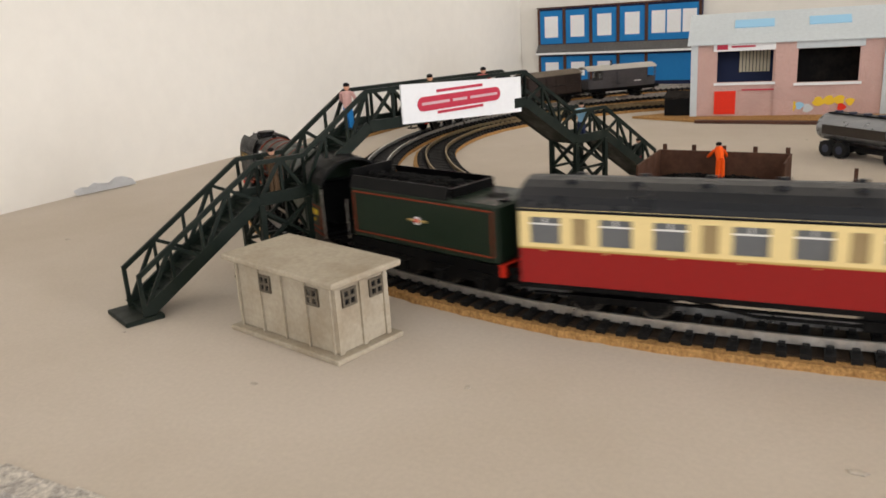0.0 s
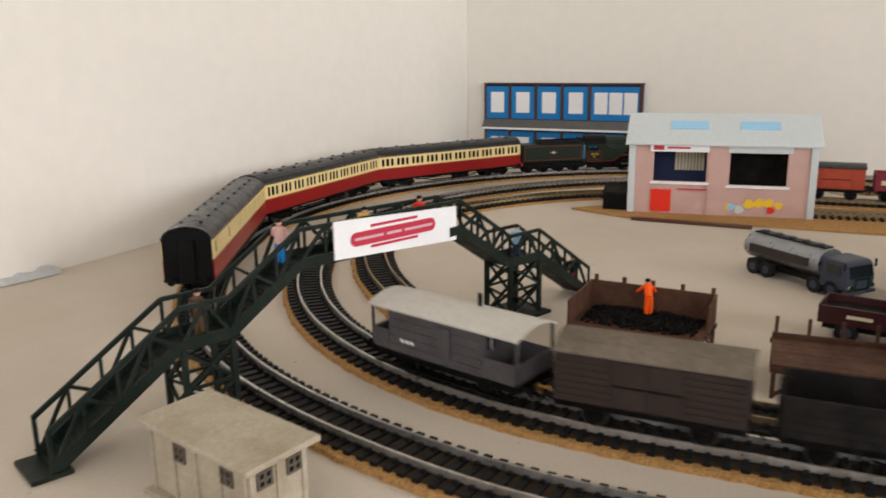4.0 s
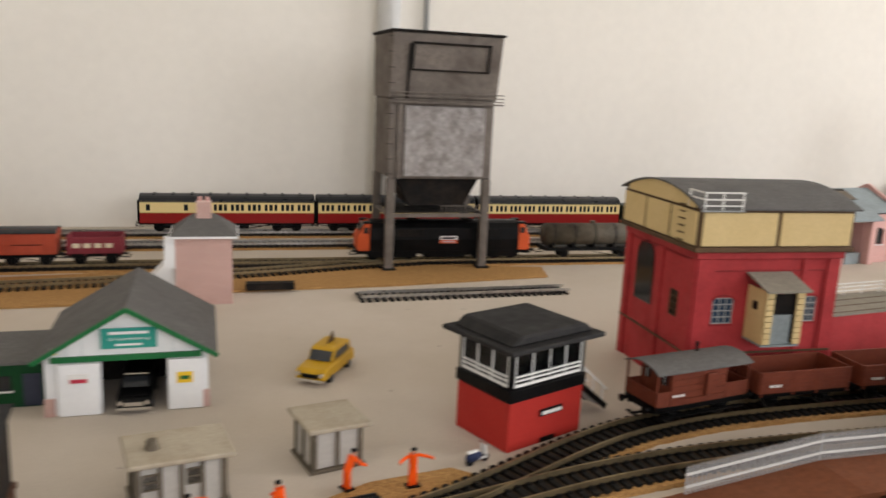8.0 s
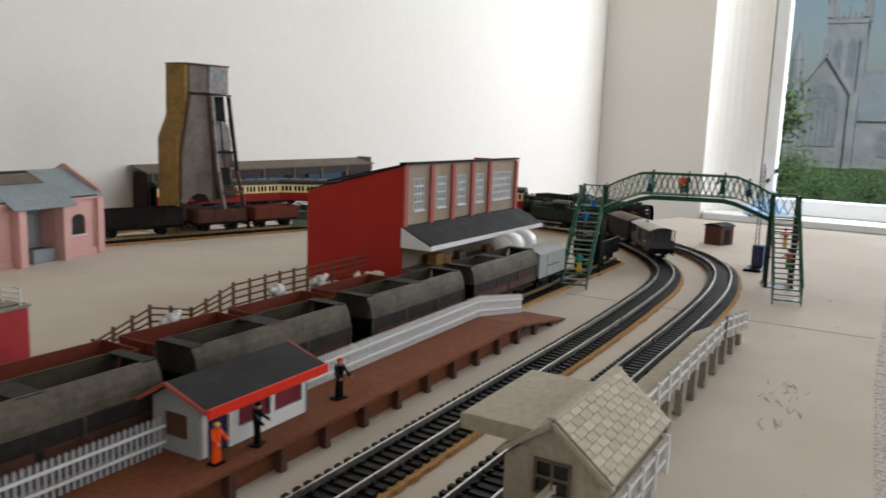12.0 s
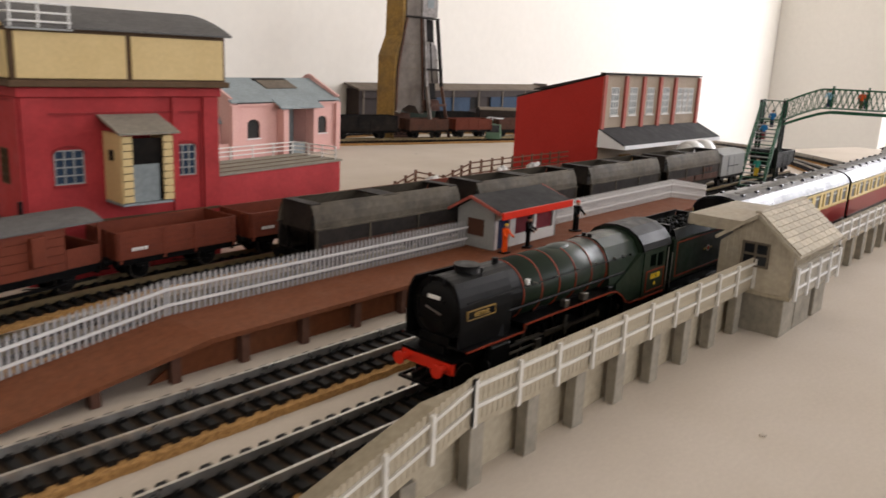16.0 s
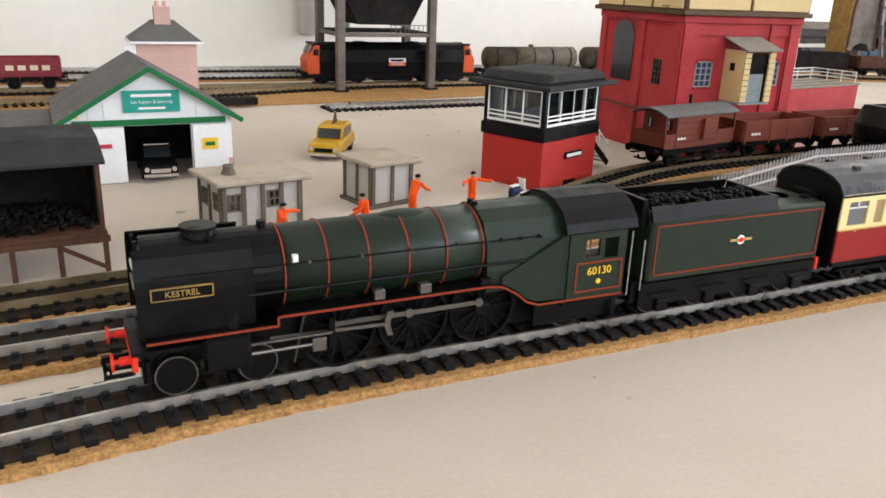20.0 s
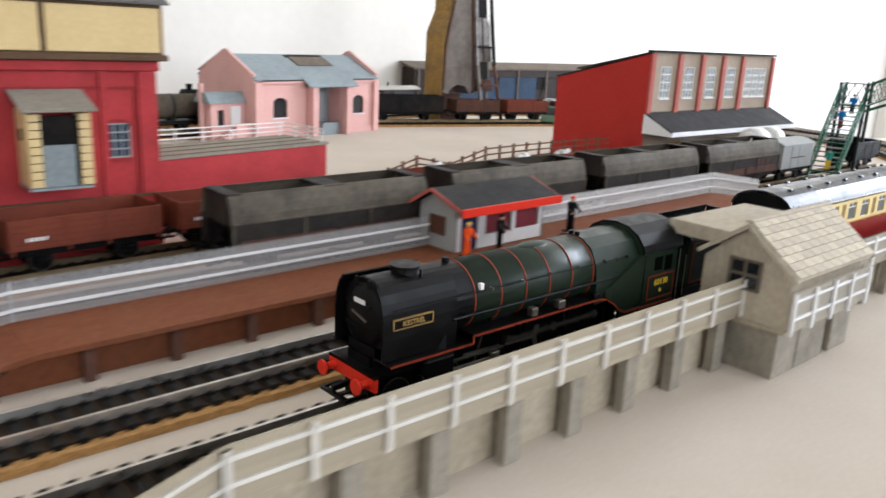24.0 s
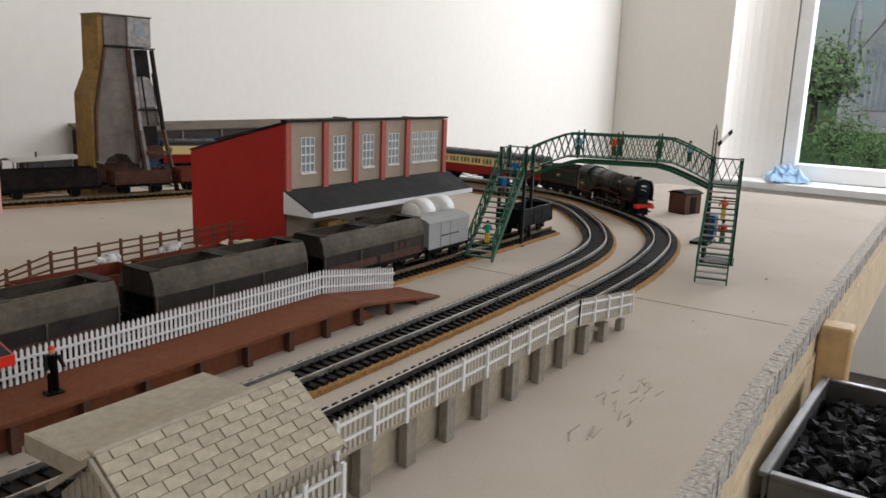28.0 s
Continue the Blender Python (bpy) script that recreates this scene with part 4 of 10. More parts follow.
def signal_box():
    t = thing("signal_box", "red brick signal box with black window storey and flat felt roof", "signal box", at=(-0.0005, -0.0035, 0.0), turn=23.2)
    w, d = 0.0650, 0.0500
    part("brick_base", bx(0, 0, 0, w, d, 0.0325, 0.0004), M_RED, t, "red painted brick lower storey")
    part("black_band", bx(-0.0012, -0.0012, 0.0326, w + 0.0012, d + 0.0012, 0.0405, 0.0004), M_BLACK, t)
    for x, y in ((0, 0), (w - 0.003, 0), (0, d - 0.003), (w - 0.003, d - 0.003), (w / 2 - 0.0012, 0)):
        part("corner_post", bx(x, y, 0.0407, x + 0.003, y + 0.003, 0.0655, 0.0002), M_BLACK, t)
    part("floor_board", bx(0.0031, 0.0031, 0.0407, w - 0.0031, d - 0.0031, 0.0415), M_BROWN, t)
    # white weather boards, glazing bars and panes on all four sides
    for side, ln, m in (("front", w, Matrix()), ("left", d, Matrix.Translation((0, d, 0)) @ Matrix.Rotation(radians(-90), 4, "Z")),
                        ("right", d, Matrix.Translation((w, 0, 0)) @ Matrix.Rotation(radians(90), 4, "Z")), ("rear", w, Matrix.Translation((w, d, 0)) @ Matrix.Rotation(radians(180), 4, "Z"))):
        k = 4 if ln > 0.05 else 3
        for i in range(k):
            a, c = 0.0036 + (ln - 0.0072) * i / k, 0.0036 + (ln - 0.0072) * (i + 1) / k - 0.0006
            p = part("pane", turned(bx(a, 0.0010, 0.0417, c, 0.0013, 0.0640), m), M_CLEAR, t)
            p.visible_shadow = False
        b = bmesh.new()
        for z, th in ((0.0420, 0.0016), (0.0455, 0.0010), (0.0482, 0.0008), (0.0640, 0.0008)):
            bx(0.0032, -0.0002, z, ln - 0.0032, 0.0009, z + th, 0, b)
        for i in range(0, k + 1):
            x = 0.0036 + (ln - 0.0072) * i / k
            bx(x - 0.00035, -0.0001, 0.0436, x + 0.00035, 0.0008, 0.0640, 0, b)
        part("window_lattice", turned(b, m), M_WHITE, t, "white window bars")
        if side in ("front", "rear"):
            part("lever_desk", turned(bx(0.010, 0.014, 0.0416, ln - 0.010, 0.018, 0.0480, 0.0004), m), M_NAVY, t)
    roof = bx(-0.0085, -0.0085, 0.0660, w + 0.0085, d + 0.0085, 0.0690, 0.0006)
    part("eaves_board", roof, M_DARKSLATE, t)
    part("roof", prism([(-0.004, 0.0692), (w + 0.004, 0.0692), (w - 0.004, 0.0755), (0.004, 0.0755)], -0.003, d + 0.003, "y", bevel=0.0015), M_DARKSLATE, t)
    part("name_board", bx(0.026, -0.0012, 0.0185, 0.046, -0.0001, 0.0232, 0.0003), M_BLACK, t)
    part("lettering_bar", bx(0.0275, -0.0018, 0.0198, 0.0445, -0.0013, 0.0219), M_WHITE, t, "white lettering bars")
    part("vent", bx(0.028, -0.0006, 0.0004, 0.041, -0.0001, 0.0036), M_BLACK, t)
    # outside stair on the end wall
    for y in (0.012, 0.030):
        part("stringer", bar((w + 0.0005, y, 0.034), (w + 0.040, y, 0.003), 0.0012, 0.004), M_BLACK, t)
        part("hand_rail", bar((w + 0.0005, y, 0.048), (w + 0.040, y, 0.016), 0.0010, 0.0012), M_WHITE, t)
        for i in range(4):
            u = 0.1 + 0.26 * i
            part("baluster", bar((w + 0.040 * u, y, 0.034 - 0.031 * u), (w + 0.040 * u, y, 0.048 - 0.032 * u), 0.0008, 0.0008), M_WHITE, t)
    for i in range(8):
        u = (i + 0.5) / 8
        part("tread", bx(w + 0.040 * u - 0.0024, 0.0125, 0.0335 - 0.031 * u, w + 0.040 * u + 0.0024, 0.0295, 0.0345 - 0.031 * u), M_LIGHTGREY, t)
    return t


signal_box()


def water_tower():
    t = thing("water_tower", "crimson brick water tower with cream panelled tank and curved grey roof", "water tower", at=(0.1612, 0.0628, 0), turn=-1.2)
    w, d, h, top = 0.120, 0.108, 0.1115, 0.1425
    front = panel(w, h, 0.004, [(0.0165, 0.0570, 0.0325, 0.0760), (0.0905, 0.0570, 0.1035, 0.0760)])
    part("front_wall", front, M_TANKRED, t)
    left = panel(d - 0.008, h, 0.004, [(0.016, 0.0545, 0.044, 0.0910), (0.072, 0.0560, 0.083, 0.0760)])
    part("side_wall", turned(left, Matrix.Translation((0, d - 0.004, 0)) @ Matrix.Rotation(radians(-90), 4, "Z")), M_TANKRED, t)
    part("side_wall", bx(w - 0.004, 0.004, 0, w, d - 0.004, h), M_TANKRED, t)
    part("rear_wall", bx(0, d - 0.004, 0, w, d, h), M_TANKRED, t)
    # raised piers and string courses
    for x in (0, 0.0105, 0.088, w - 0.0105):
        part("pier", bx(x, -0.0018, 0, x + 0.0105 * (0.35 if x in (0.0105, 0.088) else 1), -0.0001, h - 0.006), M_TANKRED, t)
    part("string_course", bx(0.0, -0.0026, 0.0335, w, -0.0019, 0.0350), M_BROWN, t)
    part("string_course", bx(-0.0026, 0.0, 0.0335, -0.0019, d, 0.0350), M_BROWN, t)
    for x in (0.0120, 0.1070):
        part("panel_edge", bx(x, -0.0010, 0.0352, x + 0.0012, -0.0001, 0.0960), M_TANKRED_DK, t)
    part("panel_edge", bx(0.0120, -0.0010, 0.0960, 0.1082, -0.0001, 0.0972), M_TANKRED_DK, t)
    for y in (0.008, 0.054):
        part("panel_edge", bx(-0.0010, y, 0.0352, -0.0001, y + 0.0011, 0.1030), M_TANKRED_DK, t)
    part("panel_edge", bx(-0.0010, 0.008, 0.1030, -0.0001, d - 0.010, 0.1041), M_TANKRED_DK, t)
    part("parapet", bx(-0.002, -0.0025, h - 0.0058, w + 0.002, d + 0.002, h - 0.0001, 0.0005), M_TANKRED, t)
    for y in (0.0, 0.046, d - 0.008):
        part("pier", bx(-0.0018, y, 0, -0.0001, y + 0.008, h - 0.006), M_TANKRED, t)
    # arched opening and barred windows in the side
    a = bmesh.new()
    outline = [(0.030 + 0.014 * math.cos(radians(k)), 0.091 + 0.014 * math.sin(radians(k))) for k in range(0, 181, 15)]
    yy = lambda v: d - 0.004 - v
    prism([(yy(p), z) for p, z in outline] + [(yy(0.016), 0.0545), (yy(0.044), 0.0545)], -0.0009, -0.0002, "x", a)
    part("arched_door", a, M_DARKPANE, t, "dark arched doorway")
    w1 = window_unit(t, 0, 0, 0.011, 0.020, 0, 3, 4, 0.0005, M_BROWN)
    w1.matrix_basis = Matrix.Translation((0.0002, d - 0.004 - 0.072, 0.056)) @ Matrix.Rotation(radians(-90), 4, "Z")
    for x, ww in ((0.0165, 0.016), (0.0905, 0.013)):
        window_unit(t, x, 0.0570, ww, 0.019, 0.0, 3, 4, 0.0007, M_LIGHTGREY, M_SHEDBLUE)
        head = [(x + ww * (0.5 + 0.58 * math.cos(radians(a))), 0.0745 + 0.0045 * math.sin(radians(a))) for a in range(0, 181, 20)]
        part("window_arch", prism(head + [(p, q - 0.0013) for p, q in head[::-1]], -0.0012, -0.0002, "y"), M_TANKRED_DK, t)
        part("sill", bx(x - 0.0012, -0.0016, 0.0552, x + ww + 0.0012, -0.0001, 0.0566), M_TANKRED_DK, t)
    for x in (0.036, 0.072):
        part("pilaster_line", bx(x, -0.0006, 0.002, x + 0.0007, -0.0001, 0.033), M_TANKRED_DK, t)
    # boarded hoist cabin over the track
    def cb(name, bm, mat, parent, label=""):
        return part(name, turned(bm, Matrix.Translation((-0.0045, 0, 0.0105))), mat, parent, label)
    cb("cabin_side", bx(0.049, -0.021, 0.036, 0.0505, -0.0001, 0.076), M_TANKCREAM, t, "cream boarded cabin side")
    cb("cabin_side", bx(0.0785, -0.021, 0.036, 0.080, -0.0001, 0.076), M_TANKCREAM, t)
    for x in (0.0495, 0.0745):
        for i in range(9):
            z = 0.0365 + i * 0.0043
            cb("quoin", bx(x, -0.0228, z, x + 0.006, -0.0212, z + 0.0037), M_TANKCREAM, t)
    # dark sheet standing in for the shade inside the cabin
    cb("cabin_inside", bx(0.0507, -0.0190, 0.0365, 0.0783, -0.0180, 0.073), M_SOOTSHADE, t)
    cb("cabin_door", bx(0.0565, -0.0205, 0.036, 0.0725, -0.0193, 0.058), M_BLUEGREY, t, "blue-grey half door")
    cb("cabin_floor", bx(0.0490, -0.0225, 0.0345, 0.0800, -0.0001, 0.0358), M_BLUEGREY, t)
    cb("cabin_roof", prism([(-0.027, 0.0758), (0.0, 0.0845), (0.0, 0.0857), (-0.027, 0.0770)], 0.046, 0.083, "x"), M_CABINROOF, t)
    cb("cabin_window", bx(0.0484, -0.013, 0.060, 0.0489, -0.008, 0.066), M_SOOTSHADE, t)
    # tank of cream panels in brown frames
    o = 0.005
    part("tank_core", bx(-o + 0.001, -o + 0.001, h, w + o - 0.001, d + o - 0.001, top), M_BROWN, t)
    for i in range(2):
        x0 = -o + 0.003 + i * (w + 2 * o - 0.003) / 2
        x1 = x0 + (w + 2 * o - 0.009) / 2
        part("tank_panel", bx(x0, -o - 0.0006, h + 0.0045, x1, -o + 0.0008, top - 0.002, 0.0004), M_TANKCREAM, t)
        part("tank_panel", bx(x0, d + o - 0.0008, h + 0.0045, x1, d + o + 0.0006, top - 0.002, 0.0004), M_TANKCREAM, t)
    for i in range(3):
        y0 = -o + 0.003 + i * (d + 2 * o - 0.003) / 3
        y1 = y0 + (d + 2 * o - 0.012) / 3
        for x0, x1 in ((-o - 0.0006, -o + 0.0008), (w + o - 0.0008, w + o + 0.0006)):
            part("tank_panel", bx(x0, y0, h + 0.0045, x1, y1, top - 0.002, 0.0004), M_TANKCREAM, t)
    part("sill_beam", bx(-o - 0.0012, -o - 0.0012, h, w + o + 0.0012, d + o + 0.0012, h + 0.0035, 0.0005), M_BROWN, t)
    for k in range(6):
        z = h + 0.006 + 0.0052 * k
        part("rung", bar((-o - 0.0018, 0.012, z), (-o - 0.0018, 0.020, z), 0.0008, 0.0008), M_BROWN, t)
    # curved roof and its end walls
    n = 12
    arc = [(-o - 0.003 + (d + 2 * o + 0.006) * i / n, top + 0.0135 * (1 - (2 * i / n - 1) ** 2)) for i in range(n + 1)]
    part("roof", prism([*arc, *[(y, z + 0.0013) for y, z in arc[::-1]]], -o - 0.002, w + o + 0.002, "x"), M_SLATE, t, "curved grey sheet roof", smooth=False)
    for x0 in (-o, w + o - 0.001):
        part("end_wall", prism([*[(y, z - 0.0002) for y, z in arc[1:-1]], (arc[-2][0], top), (arc[1][0], top)], x0, x0 + 0.001, "x"), M_TANKCREAM, t)
    for p, q in (((-0.004, 0, 0), (-0.004, 0, 0.009)), ((0.010, 0, 0), (0.010, 0, 0.009)), ((0.026, 0, 0), (0.026, 0, 0.009))):
        part("guard_post", cyl((p[0], -0.008, top), (q[0], -0.008, top + 0.0125), 0.0006, n=6), M_WHITE, t)
    for z in (0.003, 0.0075, 0.0123):
        part("guard_rail", cyl((-0.005, -0.008, top + z), (0.027, -0.008, top + z), 0.0006, n=6), M_WHITE, t)
    for z in (0.0075, 0.0123):
        part("guard_rail", cyl((-0.0045, -0.008, top + z), (-0.0045, 0.012, top + z), 0.0006, n=6), M_WHITE, t)
    part("guard_post", cyl((-0.0045, 0.012, top), (-0.0045, 0.012, top + 0.0125), 0.0006, n=6), M_WHITE, t)
    part("guard_floor", bx(-0.006, -0.0085, top - 0.0012, 0.028, -o - 0.001, top - 0.0002), M_LIGHTGREY, t)
    # drain pipe with bracket
    part("pipe", cyl((0.104, -0.0028, 0.002), (0.104, -0.0028, 0.034), 0.0008, n=8), M_TANKRED_DK, t)
    return t


water_tower()


def ramp_wall():
    t = thing("loading_ramp", "red walled loading ramp with white railings along its top", "loading ramp", at=(0.284, 0.090, 0), turn=8.5)
    part("ramp_wall", bx(0, 0, 0, 0.152, 0.050, 0.0478, 0.0004), M_TANKRED, t)
    part("ramp_deck", bx(-0.001, -0.001, 0.0479, 0.153, 0.051, 0.0495), M_CABINROOF, t, "tan boarded deck")
    for k in range(3):
        part("deck_board", bx(-0.0006, 0.0035 + 0.015 * k, 0.0496, 0.1526, 0.0040 + 0.015 * k, 0.0500), M_BROWN, t)
    for z in (0.0530, 0.0565, 0.0598):
        part("railing", cyl((0.148, 0.002, z), (0.148, 0.048, z), 0.0005, n=6), M_WHITE, t)
    for y in (0.002, 0.017, 0.032):
        part("post", cyl((0.148, y, 0.0495), (0.148, y, 0.0600), 0.0006, n=6), M_WHITE, t)
    for y in (0.048,):
        for i in range(7):
            x = 0.004 + 0.0235 * i
            part("post", cyl((x, y, 0.0495), (x, y, 0.0600), 0.0006, n=6), M_WHITE, t)
        for z in (0.0530, 0.0565, 0.0598):
            part("railing", cyl((0.002, y, z), (0.148, y, z), 0.0005, n=6), M_WHITE, t)
    # iron hoops at the wall's foot
    for x in (-0.012, 0.002):
        part("hoop", bar((x, -0.012, 0), (x, -0.012, 0.022), 0.001, 0.001), M_SOOTSHADE, t)
    part("hoop", bar((-0.012, -0.012, 0.022), (0.002, -0.012, 0.022), 0.001, 0.001), M_SOOTSHADE, t)
    return t


ramp_wall()


def coaling_tower():
    t = thing("coaling_tower", "grimy concrete coaling tower on four legs over the yard track", "coaling tower", at=(0.0105, 0.4655, 0.0026), turn=2.0)
    w, d = 0.127, 0.085
    for x in (0.0, w - 0.010):
        for y in (0.0, d - 0.010):
            part("leg", bx(x, y, 0, x + 0.0095, y + 0.0095, 0.1085, 0.0008), M_CONCRETE, t)
            part("foot", bx(x - 0.003, y - 0.003, 0, x + 0.0125, y + 0.0125, 0.002), M_SOOTSHADE, t)
    part("cross_beam", bx(0.0096, 0.0005, 0.0625, w - 0.0101, 0.006, 0.067, 0.0006), M_CONCRETE, t)
    part("cross_beam", bx(0.0096, d - 0.006, 0.0625, w - 0.0101, d - 0.0005, 0.067, 0.0006), M_CONCRETE, t)
    for x in (0.002, w - 0.008):
        part("cross_beam", bx(x, 0.0096, 0.0625, x + 0.006, d - 0.0101, 0.067, 0.0006), M_CONCRETE, t)
    part("walkway", bx(0.010, 0.0062, 0.0672, w - 0.010, d - 0.0062, 0.0686), M_SOOTSHADE, t)
    part("hopper", prism([(0.012, 0.1085), (w - 0.012, 0.1085), (w - 0.030, 0.076), (0.030, 0.076)], 0.012, d - 0.012, "y"), M_SOOTSHADE, t, "soot-black coal chute")
    for i in range(9):
        x = 0.068 + 0.006 * i
        part("walkway_post", cyl((x, 0.004, 0.0672), (x, 0.004, 0.0765), 0.0005, n=6), M_CONCRETE, t)
    part("walkway_rail", cyl((0.066, 0.004, 0.0760), (0.118, 0.004, 0.0760), 0.0005, n=6), M_CONCRETE, t)
    # bunker: straight box, then a head that flares outwards
    part("bunker", bx(0.001, 0.0006, 0.1086, w - 0.001, d - 0.0006, 0.2000, 0.0015), M_CONCRETE, t)
    part("bunker_panel", bx(0.018, -0.0022, 0.1115, w - 0.012, 0.0005, 0.1925, 0.0008), M_CONCRETE_PALE, t, "pale patchy concrete face")
    for x in (0.0, 0.010):
        part("rib", bx(x, -0.0018, 0.1086, x + 0.005, 0.0004, 0.198), M_CONCRETE, t)
    for z in (0.1996, 0.2035, 0.2075):
        part("gallery_rail", cyl((-0.003, -0.006, z), (w + 0.008, -0.006, z), 0.0006, n=6), M_CONCRETE, t)
    part("gallery", bx(-0.003, -0.0068, 0.1955, w + 0.008, 0.0003, 0.1972), M_CONCRETE, t)
    head = [(0.0025, 0.2002), (-0.012, 0.2725), (d + 0.004, 0.2725), (d - 0.0025, 0.2002)]
    part("head", prism(head, -0.001, w + 0.002, "x", bevel=0.001), M_CONCRETE, t, "flared concrete bunker head")
    slope = lambda z: 0.0025 - (z - 0.2002) * 0.0145 / 0.0723 - 0.0012
    b = bmesh.new()
    for x0, z0, x1, z1 in ((0.024, 0.2315, w - 0.012, 0.2335), (0.024, 0.2605, w - 0.012, 0.2630), (0.022, 0.2315, 0.0245, 0.2630), (w - 0.0145, 0.2315, w - 0.012, 0.2630)):
        prism([(slope(z0) - 0.0010, z0), (slope(z1) - 0.0010, z1), (slope(z1) + 0.0013, z1), (slope(z0) + 0.0013, z0)], x0, x1, "x", b)
    part("head_frame", b, M_SOOTSHADE, t)
    part("rim", bx(-0.003, -0.014, 0.2726, w + 0.004, d + 0.006, 0.2755, 0.0005), M_SOOTSHADE, t)
    part("ladder", bar((0.0195, slope(0.2002) - 0.001, 0.2002), (0.0195, slope(0.260) - 0.001, 0.2605), 0.003, 0.001), M_SOOTSHADE, t)
    for i in range(10):
        part("rung", bar((-0.004, -0.008 + 0.0001 * i, 0.115 + 0.017 * i), (0.003, -0.008 + 0.0001 * i, 0.115 + 0.017 * i), 0.0008, 0.0008), M_SOOTSHADE, t)
    return t


coaling_tower()
whole("wall_pipe", cyl((0.060, 0.752, 0.05), (0.060, 0.752, 1.64), 0.017, n=20), M_GLOSSWHITE, "white painted pipe boxed against the wall", "pipe", smooth=True)
whole("wall_cable", cyl((0.118, 0.757, 0.05), (0.118, 0.757, 1.64), 0.0035, n=10), M_LIGHTGREY, "grey cable fixed up the wall", "cable", smooth=True)


def coal_hoist():
    t = thing("coal_hoist", "tall weathered concrete coal hoist with ochre side and black chute", "coal hoist", at=(0.907, 0.506, 0), turn=-4.0)
    d = 0.040
    left = [(-0.013, 0.0), (-0.013, 0.136), (0.001, 0.168), (0.002, 0.236), (0.0078, 0.236), (0.0078, 0.198), (-0.0084, 0.118), (-0.0104, 0.0)]
    part("ochre_side", prism(left, 0.0, d, "y"), M_OCHRE, t, "ochre stained concrete side")
    body = [(-0.0100, 0.050), (-0.0080, 0.118), (0.0082, 0.1978), (0.0400, 0.1978), (0.0460, 0.105), (0.0520, 0.045), (0.0420, 0.046), (0.0330, 0.058), (0.0180, 0.060), (0.0050, 0.054), (0.0, 0.046)]
    part("body", prism(body, -0.002, d - 0.004, "y"), M_CONCRETE, t, "grey concrete shaft")
    # rust streaked edges of the shaft
    for a, c in (((0.0090, 0.197), (-0.0070, 0.118)), ((-0.0070, 0.118), (-0.0090, 0.052)), ((0.0385, 0.197), (0.0505, 0.047))):
        part("edge_strip", bar((a[0], -0.0030, a[1]), (c[0], -0.0030, c[1]), 0.0016, 0.0030), M_RUSTWOOD, t, "rust streaked edge")
    for z in (0.155, 0.118, 0.085):
        part("shutter_line", bx(-0.004 if z < 0.13 else 0.002, -0.0026, z, 0.040, -0.0021, z + 0.0009), M_SHEDBROWN, t)
    part("head", bx(0.0082, -0.002, 0.1985, 0.0400, d, 0.236, 0.001), M_CONCRETE, t)
    part("head", bx(0.0402, -0.004, 0.1985, 0.0740, d, 0.236, 0.001), M_CONCRETE_PALE, t)
    part("head_roof", bx(0.001, -0.0050, 0.2362, 0.0755, d + 0.001, 0.2380, 0.0005), M_SHEDBROWN, t)
    part("head_ledge", bx(0.0070, -0.0050, 0.1960, 0.0790, 0.012, 0.1978, 0.0004), M_SOOTSHADE, t)
    part("window", bx(0.050, -0.0046, 0.213, 0.064, -0.0041, 0.228), M_BLUEGREY, t)
    # skip shaft: two pale side posts, dark openings and a bulged grey chute
    for xa, xc in ((0.0440, 0.0590), (0.0735, 0.0990)):
        top_z = 0.1955
        mid = xa + (xc - xa) * 0.42
        part("frame_leg", bar((xa, -0.004, top_z), (mid, -0.009, 0.090), 0.0042, 0.0042), M_CONCRETE_PALE if xa < 0.06 else M_SOOTSHADE, t)
        part("frame_leg", bar((mid, -0.009, 0.090), (xc - 0.004, -0.0235, 0.0), 0.0058, 0.0046), M_RUSTWOOD if xa > 0.06 else M_CONCRETE, t)
        part("leg_foot", bx(xc - 0.008, -0.0275, 0.0, xc, -0.0195, 0.003), M_SOOTSHADE, t)
    # near-black backing that makes the shaft openings dark
    part("shaft_back", prism([(0.0440, 0.0600), (0.0430, 0.1955), (0.0735, 0.1955), (0.0870, 0.0600)], 0.006, d - 0.006, "y"), M_SOOTSHADE, t, "near-black inside of the skip shaft")
    chute = [(0.0480, 0.156), (0.0560, 0.161), (0.0680, 0.160), (0.0745, 0.150), (0.0790, 0.118), (0.0520, 0.118)]
    part("chute", prism(chute, -0.007, 0.0058, "y", bevel=0.003), M_CONCRETE_PALE, t, "bulged grey chute plate")
    part("chute_skirt", prism([(0.0520, 0.1165), (0.0790, 0.1165), (0.0815, 0.095), (0.0540, 0.095)], -0.005, 0.0058, "y"), M_CONCRETE, t)
    part("cross_bar", bar((0.0480, -0.010, 0.1172), (0.0830, -0.010, 0.1172), 0.003, 0.003), M_SOOTSHADE, t)
    part("cross_bar", bar((0.0540, -0.016, 0.060), (0.0890, -0.016, 0.060), 0.003, 0.004), M_RUSTWOOD, t)
    for xa, xc in ((0.0540, 0.0610), (0.0700, 0.0800)):
        part("skip_rail", bar((xa, -0.0090, 0.165), (xc, -0.0105, 0.096), 0.0016, 0.0016), M_SOOTSHADE, t)
    part("skip", prism([(0.056, 0.050), (0.088, 0.050), (0.084, 0.068), (0.058, 0.068)], -0.004, 0.0058, "y"), M_RUST, t, "rusty loading skip")
    part("rear_pier", bx(-0.0098, 0.0302, 0.0, 0.052, 0.0358, 0.0448), M_RUST, t)
    return t


coal_hoist()


